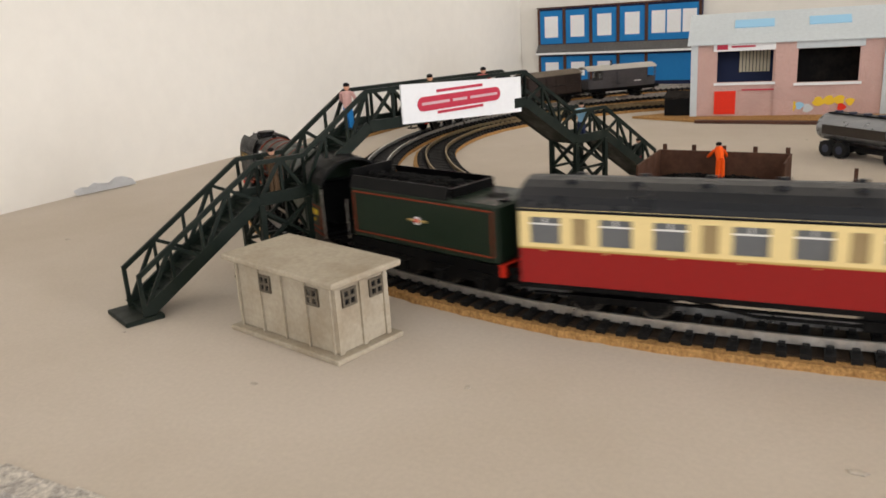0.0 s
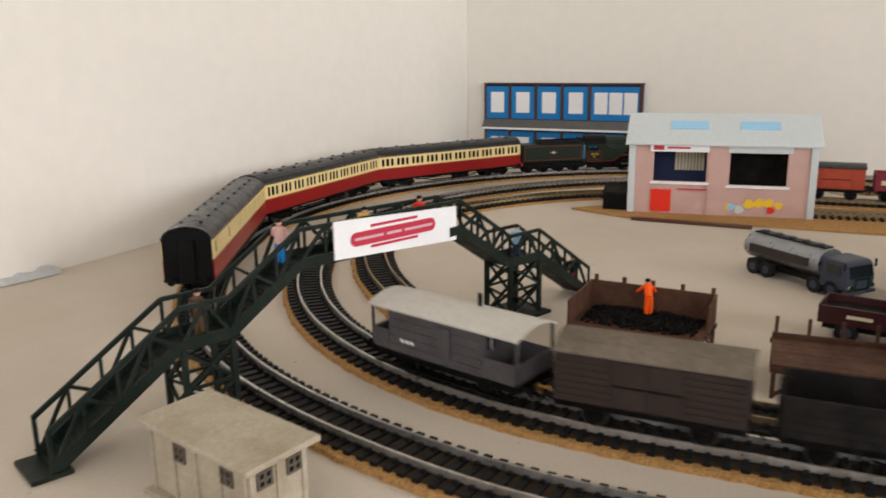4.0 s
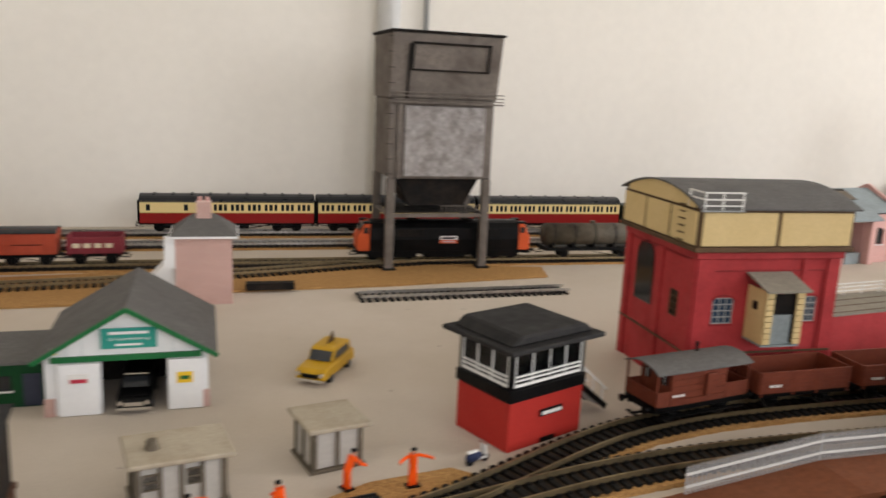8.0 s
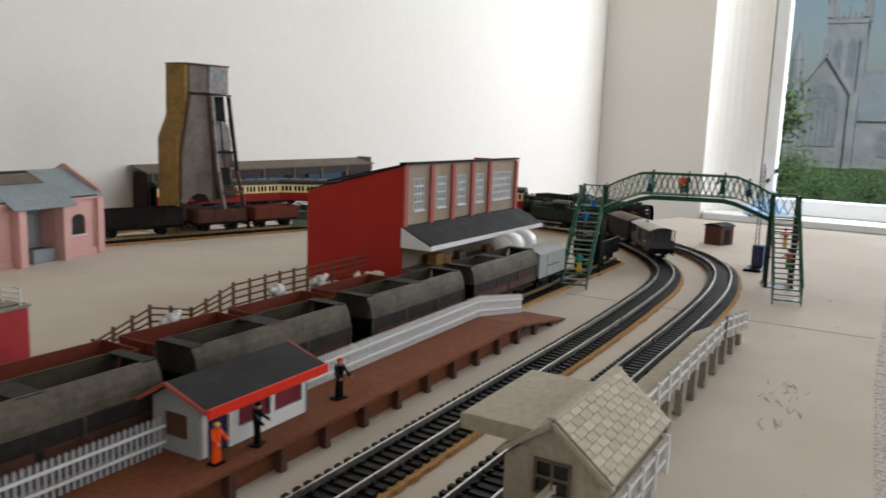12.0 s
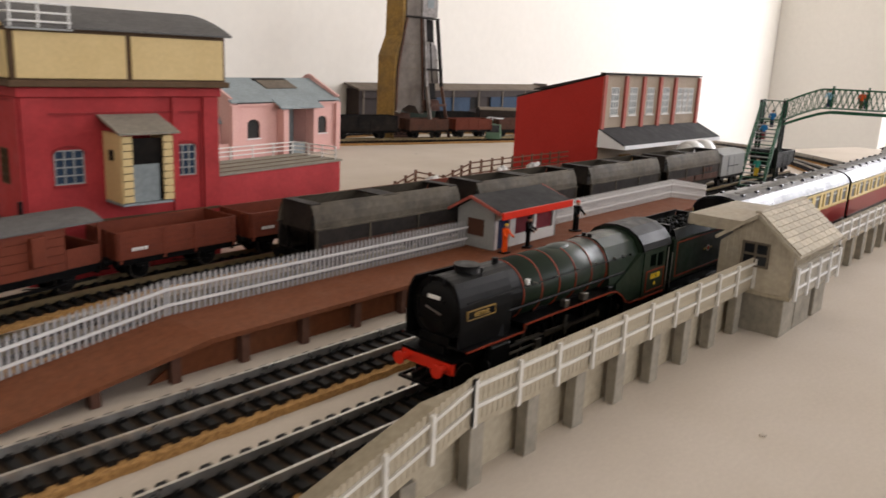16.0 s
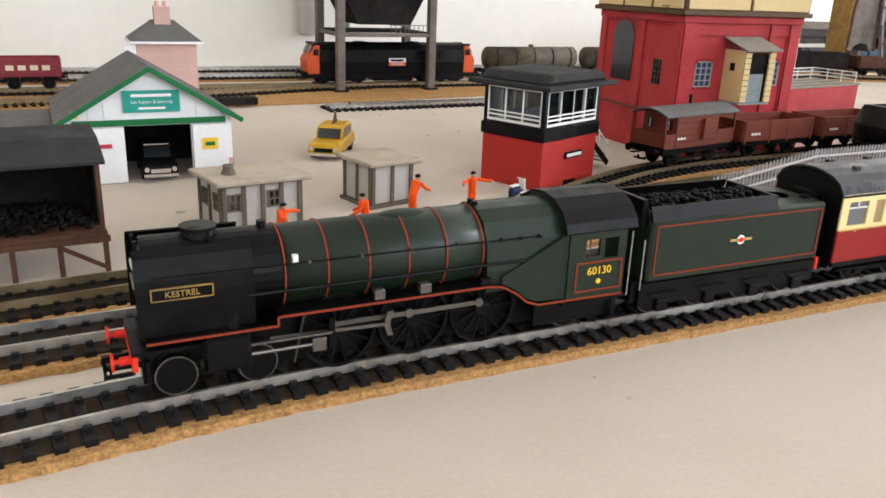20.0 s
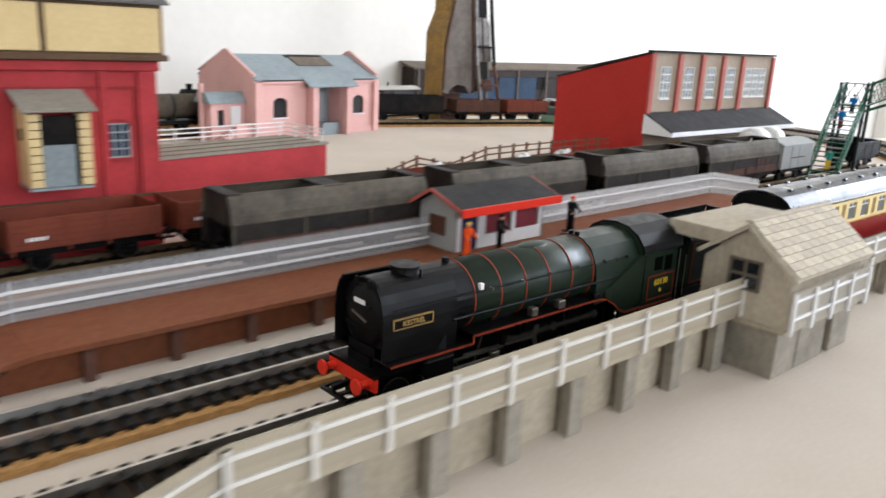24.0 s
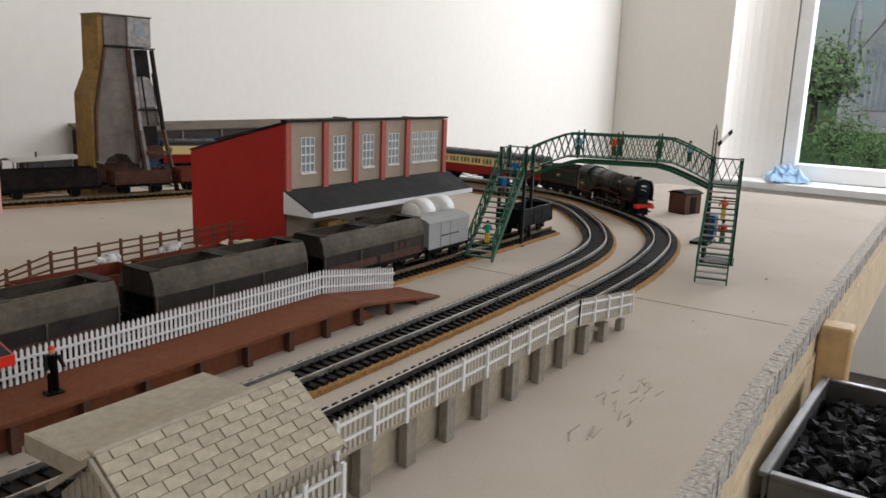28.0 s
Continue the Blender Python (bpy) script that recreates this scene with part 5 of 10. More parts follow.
def yard_shed():
    t = thing("yard_shed", "long low dark weathered shed with faded blue doors against the wall", "shed", at=(1.02, 0.722, 0.0), turn=0.0)
    w = 0.62
    part("wall", bx(0, 0, 0, w, 0.036, 0.072), M_SHEDDARK, t)
    part("fascia", bx(-0.004, -0.0050, 0.056, w + 0.004, -0.0002, 0.0695), M_SHEDDARK, t, "dark fascia board")
    part("roof", prism([(-0.008, 0.070), (0.037, 0.080), (0.037, 0.083), (-0.008, 0.073)], -0.006, w + 0.006, "x"), M_SHEDBROWN, t, "dusty brown felt roof")
    for x in (0.10, 0.215, 0.40):
        part("door", bx(x, -0.0040, 0.004, x + 0.110, -0.0002, 0.0555), M_SHEDBLUE, t, "faded blue boarded door")
        part("window", bx(x + 0.113, -0.0022, 0.030, x + 0.145, -0.0002, 0.0555), M_SOOTSHADE, t)
    for i in range(8):
        part("post", bx(0.004 + i * 0.087, -0.0065, 0, 0.008 + i * 0.087, -0.0051, 0.069), M_SHEDBROWN, t)
    part("gable", bx(w + 0.001, -0.002, 0, w + 0.004, 0.037, 0.086), M_CONCRETE, t)
    return t


yard_shed()


def pink_station():
    t = thing("goods_office", "pale pink card building with blue-grey slate roof and arched windows", "building", at=(0.5537, 0.4512, 0), turn=9.3)
    w, d, h, r = 0.209, 0.110, 0.0715, 0.026
    wins = ((0.029, 0.051), (0.163, 0.183))
    holes = [(wins[0][0], 0.0255, wins[0][1], 0.0495), (0.093, 0.0, 0.140, 0.0660), (wins[1][0], 0.0255, wins[1][1], 0.0495)]
    part("front_wall", panel(w, h, 0.003, holes), M_PINK, t)
    part("rear_wall", bx(0, d - 0.003, 0, w, d, h), M_PINK, t)
    for x in (0.0, w - 0.003):
        part("gable", prism([(0.0031, 0), (d - 0.0031, 0), (d - 0.0031, h + 0.004), (d / 2 + 0.005, h + r + 0.006), (d / 2 - 0.005, h + r + 0.006), (0.0031, h + 0.004)], x, x + 0.003, "x"), M_PINK, t)
        for a, c in (((-0.001, h + 0.0045), (d / 2, h + r + 0.0068)), ((d + 0.001, h + 0.0045), (d / 2, h + r + 0.0068))):
            part("coping", bar((x + 0.0015, a[0], a[1]), (x + 0.0015, c[0], c[1]), 0.0042, 0.0016), M_PINK, t)
    part("roof", gable_roof(0.0033, w - 0.0033, 0.0, d, h, r, 0.0028, 0.0014), M_BLUEGREY, t)
    sl = r / (d / 2)
    zr = lambda y: h + sl * y + 0.0018
    part("roof_hole", prism([(0.026, zr(0.026) + 0.0004), (0.046, zr(0.046) + 0.0004), (0.046, zr(0.046) + 0.0012), (0.026, zr(0.026) + 0.0012)], 0.090, 0.150, "x"), M_SHEDBROWN, t, "open patch in the slates showing bare board")
    part("hole_edge", prism([(0.0461, zr(0.046)), (0.0505, zr(0.0505)), (0.0505, zr(0.0505) + 0.0014), (0.0461, zr(0.046) + 0.0014)], 0.086, 0.148, "x"), M_SOOTSHADE, t)
    part("canopy", prism([(-0.016, 0.0620), (0.002, 0.0735), (0.002, 0.0750), (-0.016, 0.0635)], 0.074, 0.158, "x"), M_BLUEGREY, t, "blue-grey slated canopy")
    for x, bw in ((0.082, 0.010), (0.1405, 0.010), (0.0, 0.010), (w - 0.010, 0.010)):
        part("buttress", bx(x, -0.0125 if 0.05 < x < 0.15 else -0.0040, 0, x + bw, -0.0001, 0.0618 if 0.05 < x < 0.15 else 0.068, 0.0005), M_PINK, t)
    for x0, x1 in ((0.0102, 0.0815), (0.151, w - 0.0102)):
        part("cornice", bx(x0, -0.0030, h - 0.0050, x1, -0.0002, h - 0.0022), M_PINK, t)
        part("gutter", bx(x0, -0.0036, h - 0.0020, x1, -0.0029, h - 0.0006), M_SOOTSHADE, t)
        part("plinth", bx(x0, -0.0020, 0, x1, -0.0001, 0.0080), M_PINK, t)
    for x0, x1 in wins:
        part("window", bx(x0, 0.0021, 0.0255, x1, 0.0028, 0.0495), M_DARKPANE, t, "dark arched window")
        xm, hw = (x0 + x1) / 2, (x1 - x0) / 2
        arc = [(xm + hw * math.cos(radians(k)), 0.0425 + 0.0069 * math.sin(radians(k))) for k in range(0, 181, 15)]
        part("window_head", prism([(x0, 0.0496), (x1, 0.0496)] + arc, 0.0002, 0.0018, "y"), M_PINK, t)
        part("sill", bx(x0 - 0.001, -0.0014, 0.0240, x1 + 0.001, 0.0014, 0.0254), M_FENCE, t, "white sill")
    part("inner_wall", bx(0.092, 0.0245, 0.0, 0.141, 0.0255, 0.068), M_BLUEGREY, t)
    part("inner_wall", bx(0.0915, 0.0031, 0, 0.0925, 0.0244, 0.066), M_BLUEGREY, t)
    part("inner_wall", bx(0.1405, 0.0031, 0, 0.1415, 0.0244, 0.066), M_PINK, t)
    part("inner_door", bx(0.116, 0.0234, 0.014, 0.132, 0.0243, 0.052), M_LIGHTGREY, t, "pale inner door")
    part("loading_floor", bx(0.0927, 0.0032, 0, 0.1403, 0.0232, 0.0130), M_SLATE, t)
    part("counter", bx(0.106, -0.004, 0, 0.134, 0.0028, 0.0155), M_BLUEGREY, t)
    # lean-to lobby at the gable end with its steps
    part("lobby", panel(0.048, 0.044, 0.003, [(0.009, 0.018, 0.018, 0.036)]), M_PINK, t, "small pink lobby", m=pose(-0.0482, 0.016, 0))
    part("lobby_side", bx(-0.0482, 0.0191, 0, -0.0452, 0.040, 0.044), M_PINK, t)
    part("lobby_back", bx(-0.0450, 0.0370, 0, -0.0002, 0.040, 0.044), M_PINK, t)
    part("lobby_window", bx(-0.0392, 0.0178, 0.018, -0.0302, 0.0186, 0.036), M_DARKPANE, t)
    part("lobby_door", bx(-0.0215, 0.0150, 0.016, -0.0075, 0.0158, 0.040), M_FENCE, t, "white lobby door")
    part("lobby_roof", prism([(0.0125, 0.0442), (0.0435, 0.0442), (0.036, 0.056), (0.022, 0.056)], -0.052, -0.0004, "x"), M_BLUEGREY, t)
    for i in range(5):
        part("step", bx(-0.0235 - 0.0052 * i, 0.0035, 0.0, -0.0004 if i == 0 else -0.0237 - 0.0052 * (i - 1), 0.0148, 0.0165 - 0.0033 * i), M_PINK, t)
    part("parapet", bx(-0.0235, 0.0018, 0.0, -0.0004, 0.0033, 0.0210), M_PINK, t)
    part("chimney", cyl((-0.0515, 0.030, 0), (-0.0515, 0.030, 0.066), 0.0032, n=10), M_PINK, t)
    return t


pink_station()


def warehouse():
    t = thing("warehouse", "narrow warehouse with red end wall, buff window front and slate canopy", "warehouse", at=(0.8195, 0.0880, 0), turn=-0.6)
    t.scale = (0.875, 1, 1)
    w, h = 0.292, 0.1265
    # end wall of sloping height runs back from the front
    end = prism([(0.0, 0.0), (0.112, 0.0), (0.112, 0.0935), (0.0, 0.1250)], -0.0155, -0.0125, "x")
    part("end_wall", turned(end, Matrix.Rotation(radians(10), 4, "Z") @ Matrix.Translation((0.0115, 0, 0))), M_RED, t, "plain red card end wall")
    cap = prism([(-0.001, 0.1252), (0.113, 0.0937), (0.113, 0.0951), (-0.001, 0.1266)], -0.0165, -0.0115, "x")
    part("end_coping", turned(cap, Matrix.Rotation(radians(10), 4, "Z") @ Matrix.Translation((0.0115, 0, 0))), M_SOOTSHADE, t)
    groups = [(0.022, 1), (0.073, 1), (0.124, 1), (0.173, 1), (0.222, 3)]
    holes = []
    for x, k in groups:
        for i in range(k):
            holes.append((x + i * 0.0195, 0.079, x + i * 0.0195 + 0.0165 * (1.25 if k == 1 else 1), 0.112))
    part("front_wall", panel(w, h, 0.003, holes), M_FACADE, t, "buff brick paper front")
    for x in (-0.0035, 0.054, 0.105, 0.156, 0.205, w - 0.004):
        part("pier", bx(x, -0.003, 0.052, x + 0.0075, -0.0002, h - 0.001), M_PIER, t)
    part("coping", bx(-0.004, -0.0035, h, w + 0.004, 0.004, h + 0.0022), M_SOOTSHADE, t)
    for a, z0, c, z1 in holes:
        window_unit(t, a, z0, c - a, z1 - z0, 0.0006, 3, 4, 0.0012, M_WHITE, M_BLUEGREY)
        part("sill", bx(a - 0.001, -0.0015, z0 - 0.0018, c + 0.001, -0.0001, z0 - 0.0004), M_WHITE, t)
    part("canopy", prism([(-0.036, 0.0462), (-0.0004, 0.063), (-0.0004, 0.0645), (-0.036, 0.0477)], -0.004, w + 0.012, "x"), M_DARKSLATE, t, "dark slate loading canopy")
    part("valance", bx(-0.004, -0.0372, 0.0425, w + 0.012, -0.0361, 0.0472), M_CARD_WHITE, t)
    part("canopy_end", prism([(-0.036, 0.0425), (-0.0005, 0.0425), (-0.0005, 0.0628), (-0.036, 0.0460)], -0.0052, -0.0041, "x"), M_CARD_WHITE, t)
    part("dock", bx(0.0, -0.034, 0, w, -0.0002, 0.020), M_SHEDBROWN, t)
    part("rear_wall", bx(0.0, 0.0031, 0, w, 0.0045, 0.052), M_SOOTSHADE, t)
    part("side_wall", bx(w - 0.003, 0.0046, 0, w, 0.06, 0.126), M_RED, t)
    part("rear_roof", prism([(0.0046, 0.125), (0.1, 0.103), (0.1, 0.1045), (0.0046, 0.1265)], 0.0, w - 0.0032, "x"), M_DARKSLATE, t)
    return t


warehouse()
random.seed(11)
for i, (dx, col, s) in enumerate(((0.035, M_CORK, 0.012), (0.050, M_CORK, 0.010), (0.085, M_SHEDBROWN, 0.009), (0.15, M_CORK, 0.008), (0.19, M_CORK, 0.008))):
    whole("crate", bx(0.82 + dx, 0.068, 0.0202, 0.82 + dx + s * 1.6, 0.068 + s, 0.0202 + s, 0.0006), col, "small brown goods crate on the warehouse dock", "crate", "crates on the dock")


def blue_offices():
    t = thing("blue_offices", "low relief blue office front with two rows of windows", "office building", at=(-0.9190, 0.7515, 0), turn=0.0)
    t.scale = (0.972, 1, 1)
    w, h = 0.273, 0.125
    part("backing", bx(0, 0.001, 0, w, 0.009, h - 0.001), M_NAVY, t)
    for row, z0, z1 in ((0, 0.006, 0.047), (1, 0.068, 0.1205)):
        for i in range(4):
            x = 0.004 + 0.0465 * i
            part("blue_panel", bx(x, -0.0006, z0, x + 0.0405, 0.0008, z1), M_BLUE, t)
            if not (row == 0 and i == 3):
                part("window", bx(x + 0.0085, -0.0010, z0 + 0.010, x + 0.0325, -0.0007, z1 - 0.009), M_CARD_WHITE, t)
        part("blue_panel", bx(0.190, -0.0006, z0, 0.268, 0.0008, z1), M_BLUE, t)
        if row:
            for i in range(3):
                x = 0.1955 + 0.0243 * i
                part("window", bx(x, -0.0010, z0 + 0.010, x + 0.0215, -0.0007, z1 - 0.009), M_CARD_WHITE, t)
    for i in range(6):
        x = (0.0, 0.0455, 0.092, 0.1385, 0.185, 0.2685)[i]
        part("post", bx(x, -0.0016, 0, x + 0.0042, 0.0008, h - 0.002), M_DARKWOOD, t)
    part("canopy", prism([(-0.012, 0.0525), (-0.0018, 0.0655), (-0.0018, 0.0668), (-0.012, 0.0540)], 0, w, "x"), M_SLATE, t)
    part("canopy_edge", bx(0, -0.0130, 0.0510, w, -0.0121, 0.0542), M_CARD_WHITE, t)
    part("coping", bx(-0.001, -0.002, h - 0.0009, w + 0.001, 0.010, h + 0.0012), M_DARKWOOD, t)
    return t


blue_offices()


def goods_shed():
    t = thing("goods_shed", "pink brick printed card goods shed with pale sheet roof and graffiti", "goods shed", at=(-0.5765, 0.3645, 0.0026), turn=9.2)
    t.scale = (0.965, 1, 1)
    w, d, h, r = 0.192, 0.088, 0.076, 0.026
    holes = [(0.026, 0.035, 0.082, 0.0665), (0.106, 0.033, 0.164, 0.0665)]
    part("front_wall", panel(w, h, 0.002, holes), M_PINKBRICK, t, "pink brick paper wall")
    part("rear_wall", bx(0, d - 0.002, 0, w, d, h), M_PINKBRICK, t)
    for x in (0.0, w - 0.002):
        part("end_wall", prism([(0.0021, 0), (d - 0.0021, 0), (d - 0.0021, h), (d / 2, h + r), (0.0021, h)], x, x + 0.002, "x"), M_PINKBRICK_Y, t)
    part("roof", gable_roof(0, w, 0, d, h + 0.0006, r, 0.005, 0.0014), M_PALEROOF, t, "pale grey sheet roof")
    k = r / (d / 2)
    for x in (0.042, 0.116):
        y0, y1 = 0.018, 0.030
        part("rooflight", prism([(y0, h + y0 * k + 0.0022), (y1, h + y1 * k + 0.0022), (y1, h + y1 * k + 0.0031), (y0, h + y0 * k + 0.0031)], x, x + 0.040, "x"), M_SKYBLUE, t)
    for x in (-0.0012, 0.084, w - 0.0058):
        part("corner_trim" if x != 0.084 else "pier", bx(x, -0.0016, 0, x + (0.007 if x != 0.084 else 0.020), -0.0001, h - 0.002), M_PINKBRICK if x == 0.084 else M_PALEROOF, t)
    part("sign_board", bx(0.022, -0.0022, 0.0668, 0.084, -0.0004, 0.0752), M_CARD_WHITE, t, "white shop sign")
    part("sign_mark", bx(0.0255, -0.0027, 0.0685, 0.0365, -0.0023, 0.0738), M_BANNER_RED, t)
    part("sign_bars", bx(0.0400, -0.0027, 0.0702, 0.0640, -0.0023, 0.0720), M_BANNER_RED, t)
    part("sign_board", bx(0.104, -0.0018, 0.0668, 0.168, -0.0004, 0.0752), M_PALEROOF, t)
    for a, z0, c, z1 in holes:
        part("sill", bx(a - 0.003, -0.0022, z0 - 0.0030, c + 0.003, -0.0002, z0 - 0.0004), M_CARD_WHITE, t)
        # dark backing sheet paints the shade seen through the opening
        part("room_back", bx(a - 0.006, 0.040, z0 - 0.010, c + 0.006, 0.041, z1 + 0.006), M_NAVY if a < 0.1 else M_SOOTSHADE, t)
    for i in range(9):
        part("blind", bx(0.048 + 0.0036 * i, 0.0386, 0.042, 0.0508 + 0.0036 * i, 0.0398, 0.064), M_LORRYCREAM, t)
    part("door", bx(0.024, -0.0014, 0.002, 0.046, -0.0002, 0.026), M_BUFFERRED, t, "faded red door")
    part("handrail", bx(0.052, -0.0016, 0.0262, 0.084, -0.0002, 0.0275), M_BANNER_RED, t)
    for i, (x, z, s, mat) in enumerate(((0.102, 0.004, 0.010, M_YELLOW), (0.110, 0.006, 0.007, M_SKYBLUE), (0.118, 0.003, 0.008, M_PALEROOF), (0.128, 0.009, 0.009, M_YELLOW), (0.138, 0.010, 0.009, M_YELLOW), (0.148, 0.010, 0.009, M_YELLOW), (0.158, 0.009, 0.007, M_YELLOW), (0.135, 0.004, 0.006, M_PINK), (0.150, 0.004, 0.007, M_BUFFERRED))):
        part("graffiti", prism([(x + s * 0.6 * math.cos(q) * (1 + 0.3 * math.sin(3 * q + i)), z + s * 0.5 + s * 0.55 * math.sin(q)) for q in (2 * math.pi * j / 11 for j in range(11))], -0.0005 - 0.00004 * i, -0.0001, "y"), mat, t)
    return t


goods_shed()
bunker = thing("coal_bin", "small black coal bin beside the goods shed", "bin", at=(-0.606, 0.368, 0.0026), turn=6)
part("body", bx(0, 0, 0, 0.030, 0.024, 0.018, 0.0004), M_BLACK, bunker)
part("lid", prism([(0, 0.0181), (0.024, 0.0235), (0.024, 0.0247), (0, 0.0193)], -0.001, 0.031, "x"), M_SOOTSHADE, bunker)
whole("timber_strip", bx(-0.565, 0.330, 0.0, -0.445, 0.338, 0.003, 0.0004), M_DARKWOOD, "dark strip of wood lying in front of the goods shed", "timber strip", m=pose(0, 0, 0))


def garage():
    t = thing("garage", "white boarded motor garage with green trim and grey felt roof", "garage", at=(-0.2785, 0.0955, 0), turn=2.0)
    w, d, h, r = 0.100, 0.100, 0.041, 0.030
    door = (0.0335, 0.074, 0.0355)
    front = [(0, 0), (door[0], 0), (door[0], door[2]), (door[1], door[2]), (door[1], 0), (w, 0), (w, h), (w / 2, h + r), (0, h)]
    part("front_wall", prism(front, 0, 0.002, "y"), M_CARD_WHITE, t, "white boarded gable front")
    part("rear_wall", prism([(0, 0), (w, 0), (w, h), (w / 2, h + r), (0, h)], d - 0.002, d, "y"), M_CARD_WHITE, t)
    for x in (0, w - 0.002):
        part("side_wall", bx(x, 0.0021, 0, x + 0.002, d - 0.0021, h), M_CARD_WHITE, t)
    part("roof", gable_roof(0, w, 0, d, h + 0.0004, r, 0.006, 0.0014, along="y"), M_SLATE, t, "grey felt roof")
    k = r / (w / 2)
    for s in (0, 1):
        a = (-0.0062, h - 0.0062 * k - 0.0008) if not s else (w + 0.0062, h - 0.0062 * k - 0.0008)
        part("barge_board", bar((a[0], -0.0066, a[1] + 0.001), (w / 2, -0.0066, h + r + 0.0002), 0.0012, 0.0030), M_GREEN, t)
    part("lintel", bx(0.004, -0.0022, door[2] + 0.0006, w - 0.004, -0.0002, door[2] + 0.0042), M_GREEN, t, "green painted lintel")
    part("sliding_door", bx(0.008, -0.0036, 0.0004, 0.0330, -0.0003, 0.0352, 0.0003), M_CARD_WHITE, t)
    part("sliding_door", bx(0.0745, -0.0036, 0.0004, 0.0965, -0.0003, 0.0352, 0.0003), M_CARD_WHITE, t)
    for i in range(11):
        x = 0.004 + 0.0092 * i
        if abs(x - 0.05) > 0.022:
            part("board_joint", bx(x, -0.0004, h - 0.001, x + 0.0004, -0.0001, h + 0.004 + (0.5 - abs(x / w - 0.5)) * 0.020), M_PALEROOF, t)
    for x in (-0.0008, w - 0.0055):
        part("brick_plinth", bx(x, -0.0016, 0, x + 0.0063, -0.0002, 0.012), M_PINKBRICK, t, "red brick corner plinth")
    sign = part("sign", bx(0.034, -0.0016, h + 0.0030, 0.068, -0.0002, h + 0.0165), M_SIGNGREEN, t, "sea-green garage sign")
    part("lettering_bar", bx(0.039, -0.0020, h + 0.0126, 0.063, -0.0017, h + 0.0144), M_CARD_WHITE, sign, "white bars of lettering")
    words("lettering", "Car Repairs & Servicing", 0.0026, M_CARD_WHITE, sign, pose(0.051, -0.0017, h + 0.0086, 90, 0, 0), 0.0001)
    part("lettering_bar", bx(0.043, -0.0020, h + 0.0049, 0.059, -0.0017, h + 0.0062), M_CARD_WHITE, sign)
    part("badge", bx(0.0035, -0.0014, h + 0.0006, 0.0078, -0.0002, h + 0.0040), M_YELLOW, t)
    part("badge", prism([(w - 0.0075, h + 0.002), (w - 0.0045, h + 0.0046), (w - 0.0015 - 0.002, h + 0.002), (w - 0.0055, h - 0.0008)], -0.0014, -0.0002, "y"), M_SKYBLUE, t)
    part("poster", bx(0.0800, -0.0042, 0.019, 0.0900, -0.0037, 0.0265), M_YELLOW, t)
    part("poster_bars", bx(0.0820, -0.0046, 0.0215, 0.0880, -0.0043, 0.0240), M_GREEN, t)
    part("poster", bx(0.0145, -0.0042, 0.022, 0.0265, -0.0037, 0.0290), M_WHITE, t)
    part("poster_bars", bx(0.0155, -0.0046, 0.0230, 0.0255, -0.0043, 0.0255), M_BANNER_RED, t)
    # near-black sheet gives the doorway its interior shade by colour
    part("inner_back", bx(0.004, 0.060, 0.0, w - 0.004, 0.061, h), M_SOOTSHADE, t)
    return t


garage()


def annex():
    t = thing("garage_office", "dark green lean-to office with grey roof beside the garage", "shed", at=(-0.3275, 0.113, 0), turn=2.0)
    part("wall", bx(0, 0, 0, 0.0465, 0.045, 0.0300), M_DARKGREEN, t)
    part("roof", prism([(-0.003, 0.0301), (0.046, 0.0365), (0.046, 0.0380), (-0.003, 0.0316)], -0.0025, 0.0468, "x"), M_SLATE, t)
    part("window", bx(0.007, -0.0010, 0.012, 0.025, -0.0002, 0.022), M_DARKPANE, t)
    part("sill", bx(0.006, -0.0018, 0.0108, 0.026, -0.0002, 0.0118), M_WHITE, t)
    part("door", bx(0.032, -0.0010, 0.001, 0.043, -0.0002, 0.023), M_DENIM, t)
    return t


annex()


def brick_cottage():
    t = thing("brick_cottage", "tiny pink brick cottage with pyramid slate roof and chimney", "cottage", at=(-0.2155, 0.348, 0.0), turn=0.0)
    w, d, h = 0.0525, 0.050, 0.067
    part("wall", bx(0, 0, 0, w, d, h), M_PINKBRICK, t)
    b = bmesh.new()
    c = [b.verts.new(p) for p in ((-0.005, -0.005, h + 0.0012), (w + 0.005, -0.005, h + 0.0012), (w + 0.005, d + 0.005, h + 0.0012), (-0.005, d + 0.005, h + 0.0012))]
    r = [b.verts.new(p) for p in ((0.016, d / 2, h + 0.019), (w - 0.016, d / 2, h + 0.019))]
    for f in ((c[0], c[1], r[1], r[0]), (c[1], c[2], r[1]), (c[2], c[3], r[0], r[1]), (c[3], c[0], r[0]), (c[3], c[2], c[1], c[0])):
        b.faces.new(f)
    part("roof", b, M_SLATE, t)
    part("gutter", bx(-0.006, -0.006, h - 0.0008, w + 0.006, d + 0.006, h + 0.0011), M_CARD_WHITE, t)
    part("chimney", bx(0.019, 0.018, h + 0.008, 0.033, 0.030, h + 0.031), M_PINKBRICK, t)
    for x in (0.0225, 0.0295):
        part("chimney_pot", cyl((x, 0.024, h + 0.0311), (x, 0.024, h + 0.0355), 0.0018, n=8), M_PINK, t)
    part("porch", prism([(-0.0002, 0.0), (-0.0002, 0.050), (-0.030, 0.018), (-0.030, 0.0)], 0.006, d - 0.004, "y"), M_CARD_WHITE, t, "white lean-to porch")
    part("side_wall", bx(-0.010, 0.0002, 0.036, -0.0003, 0.0058, 0.067), M_CARD_WHITE, t)
    return t


brick_cottage()
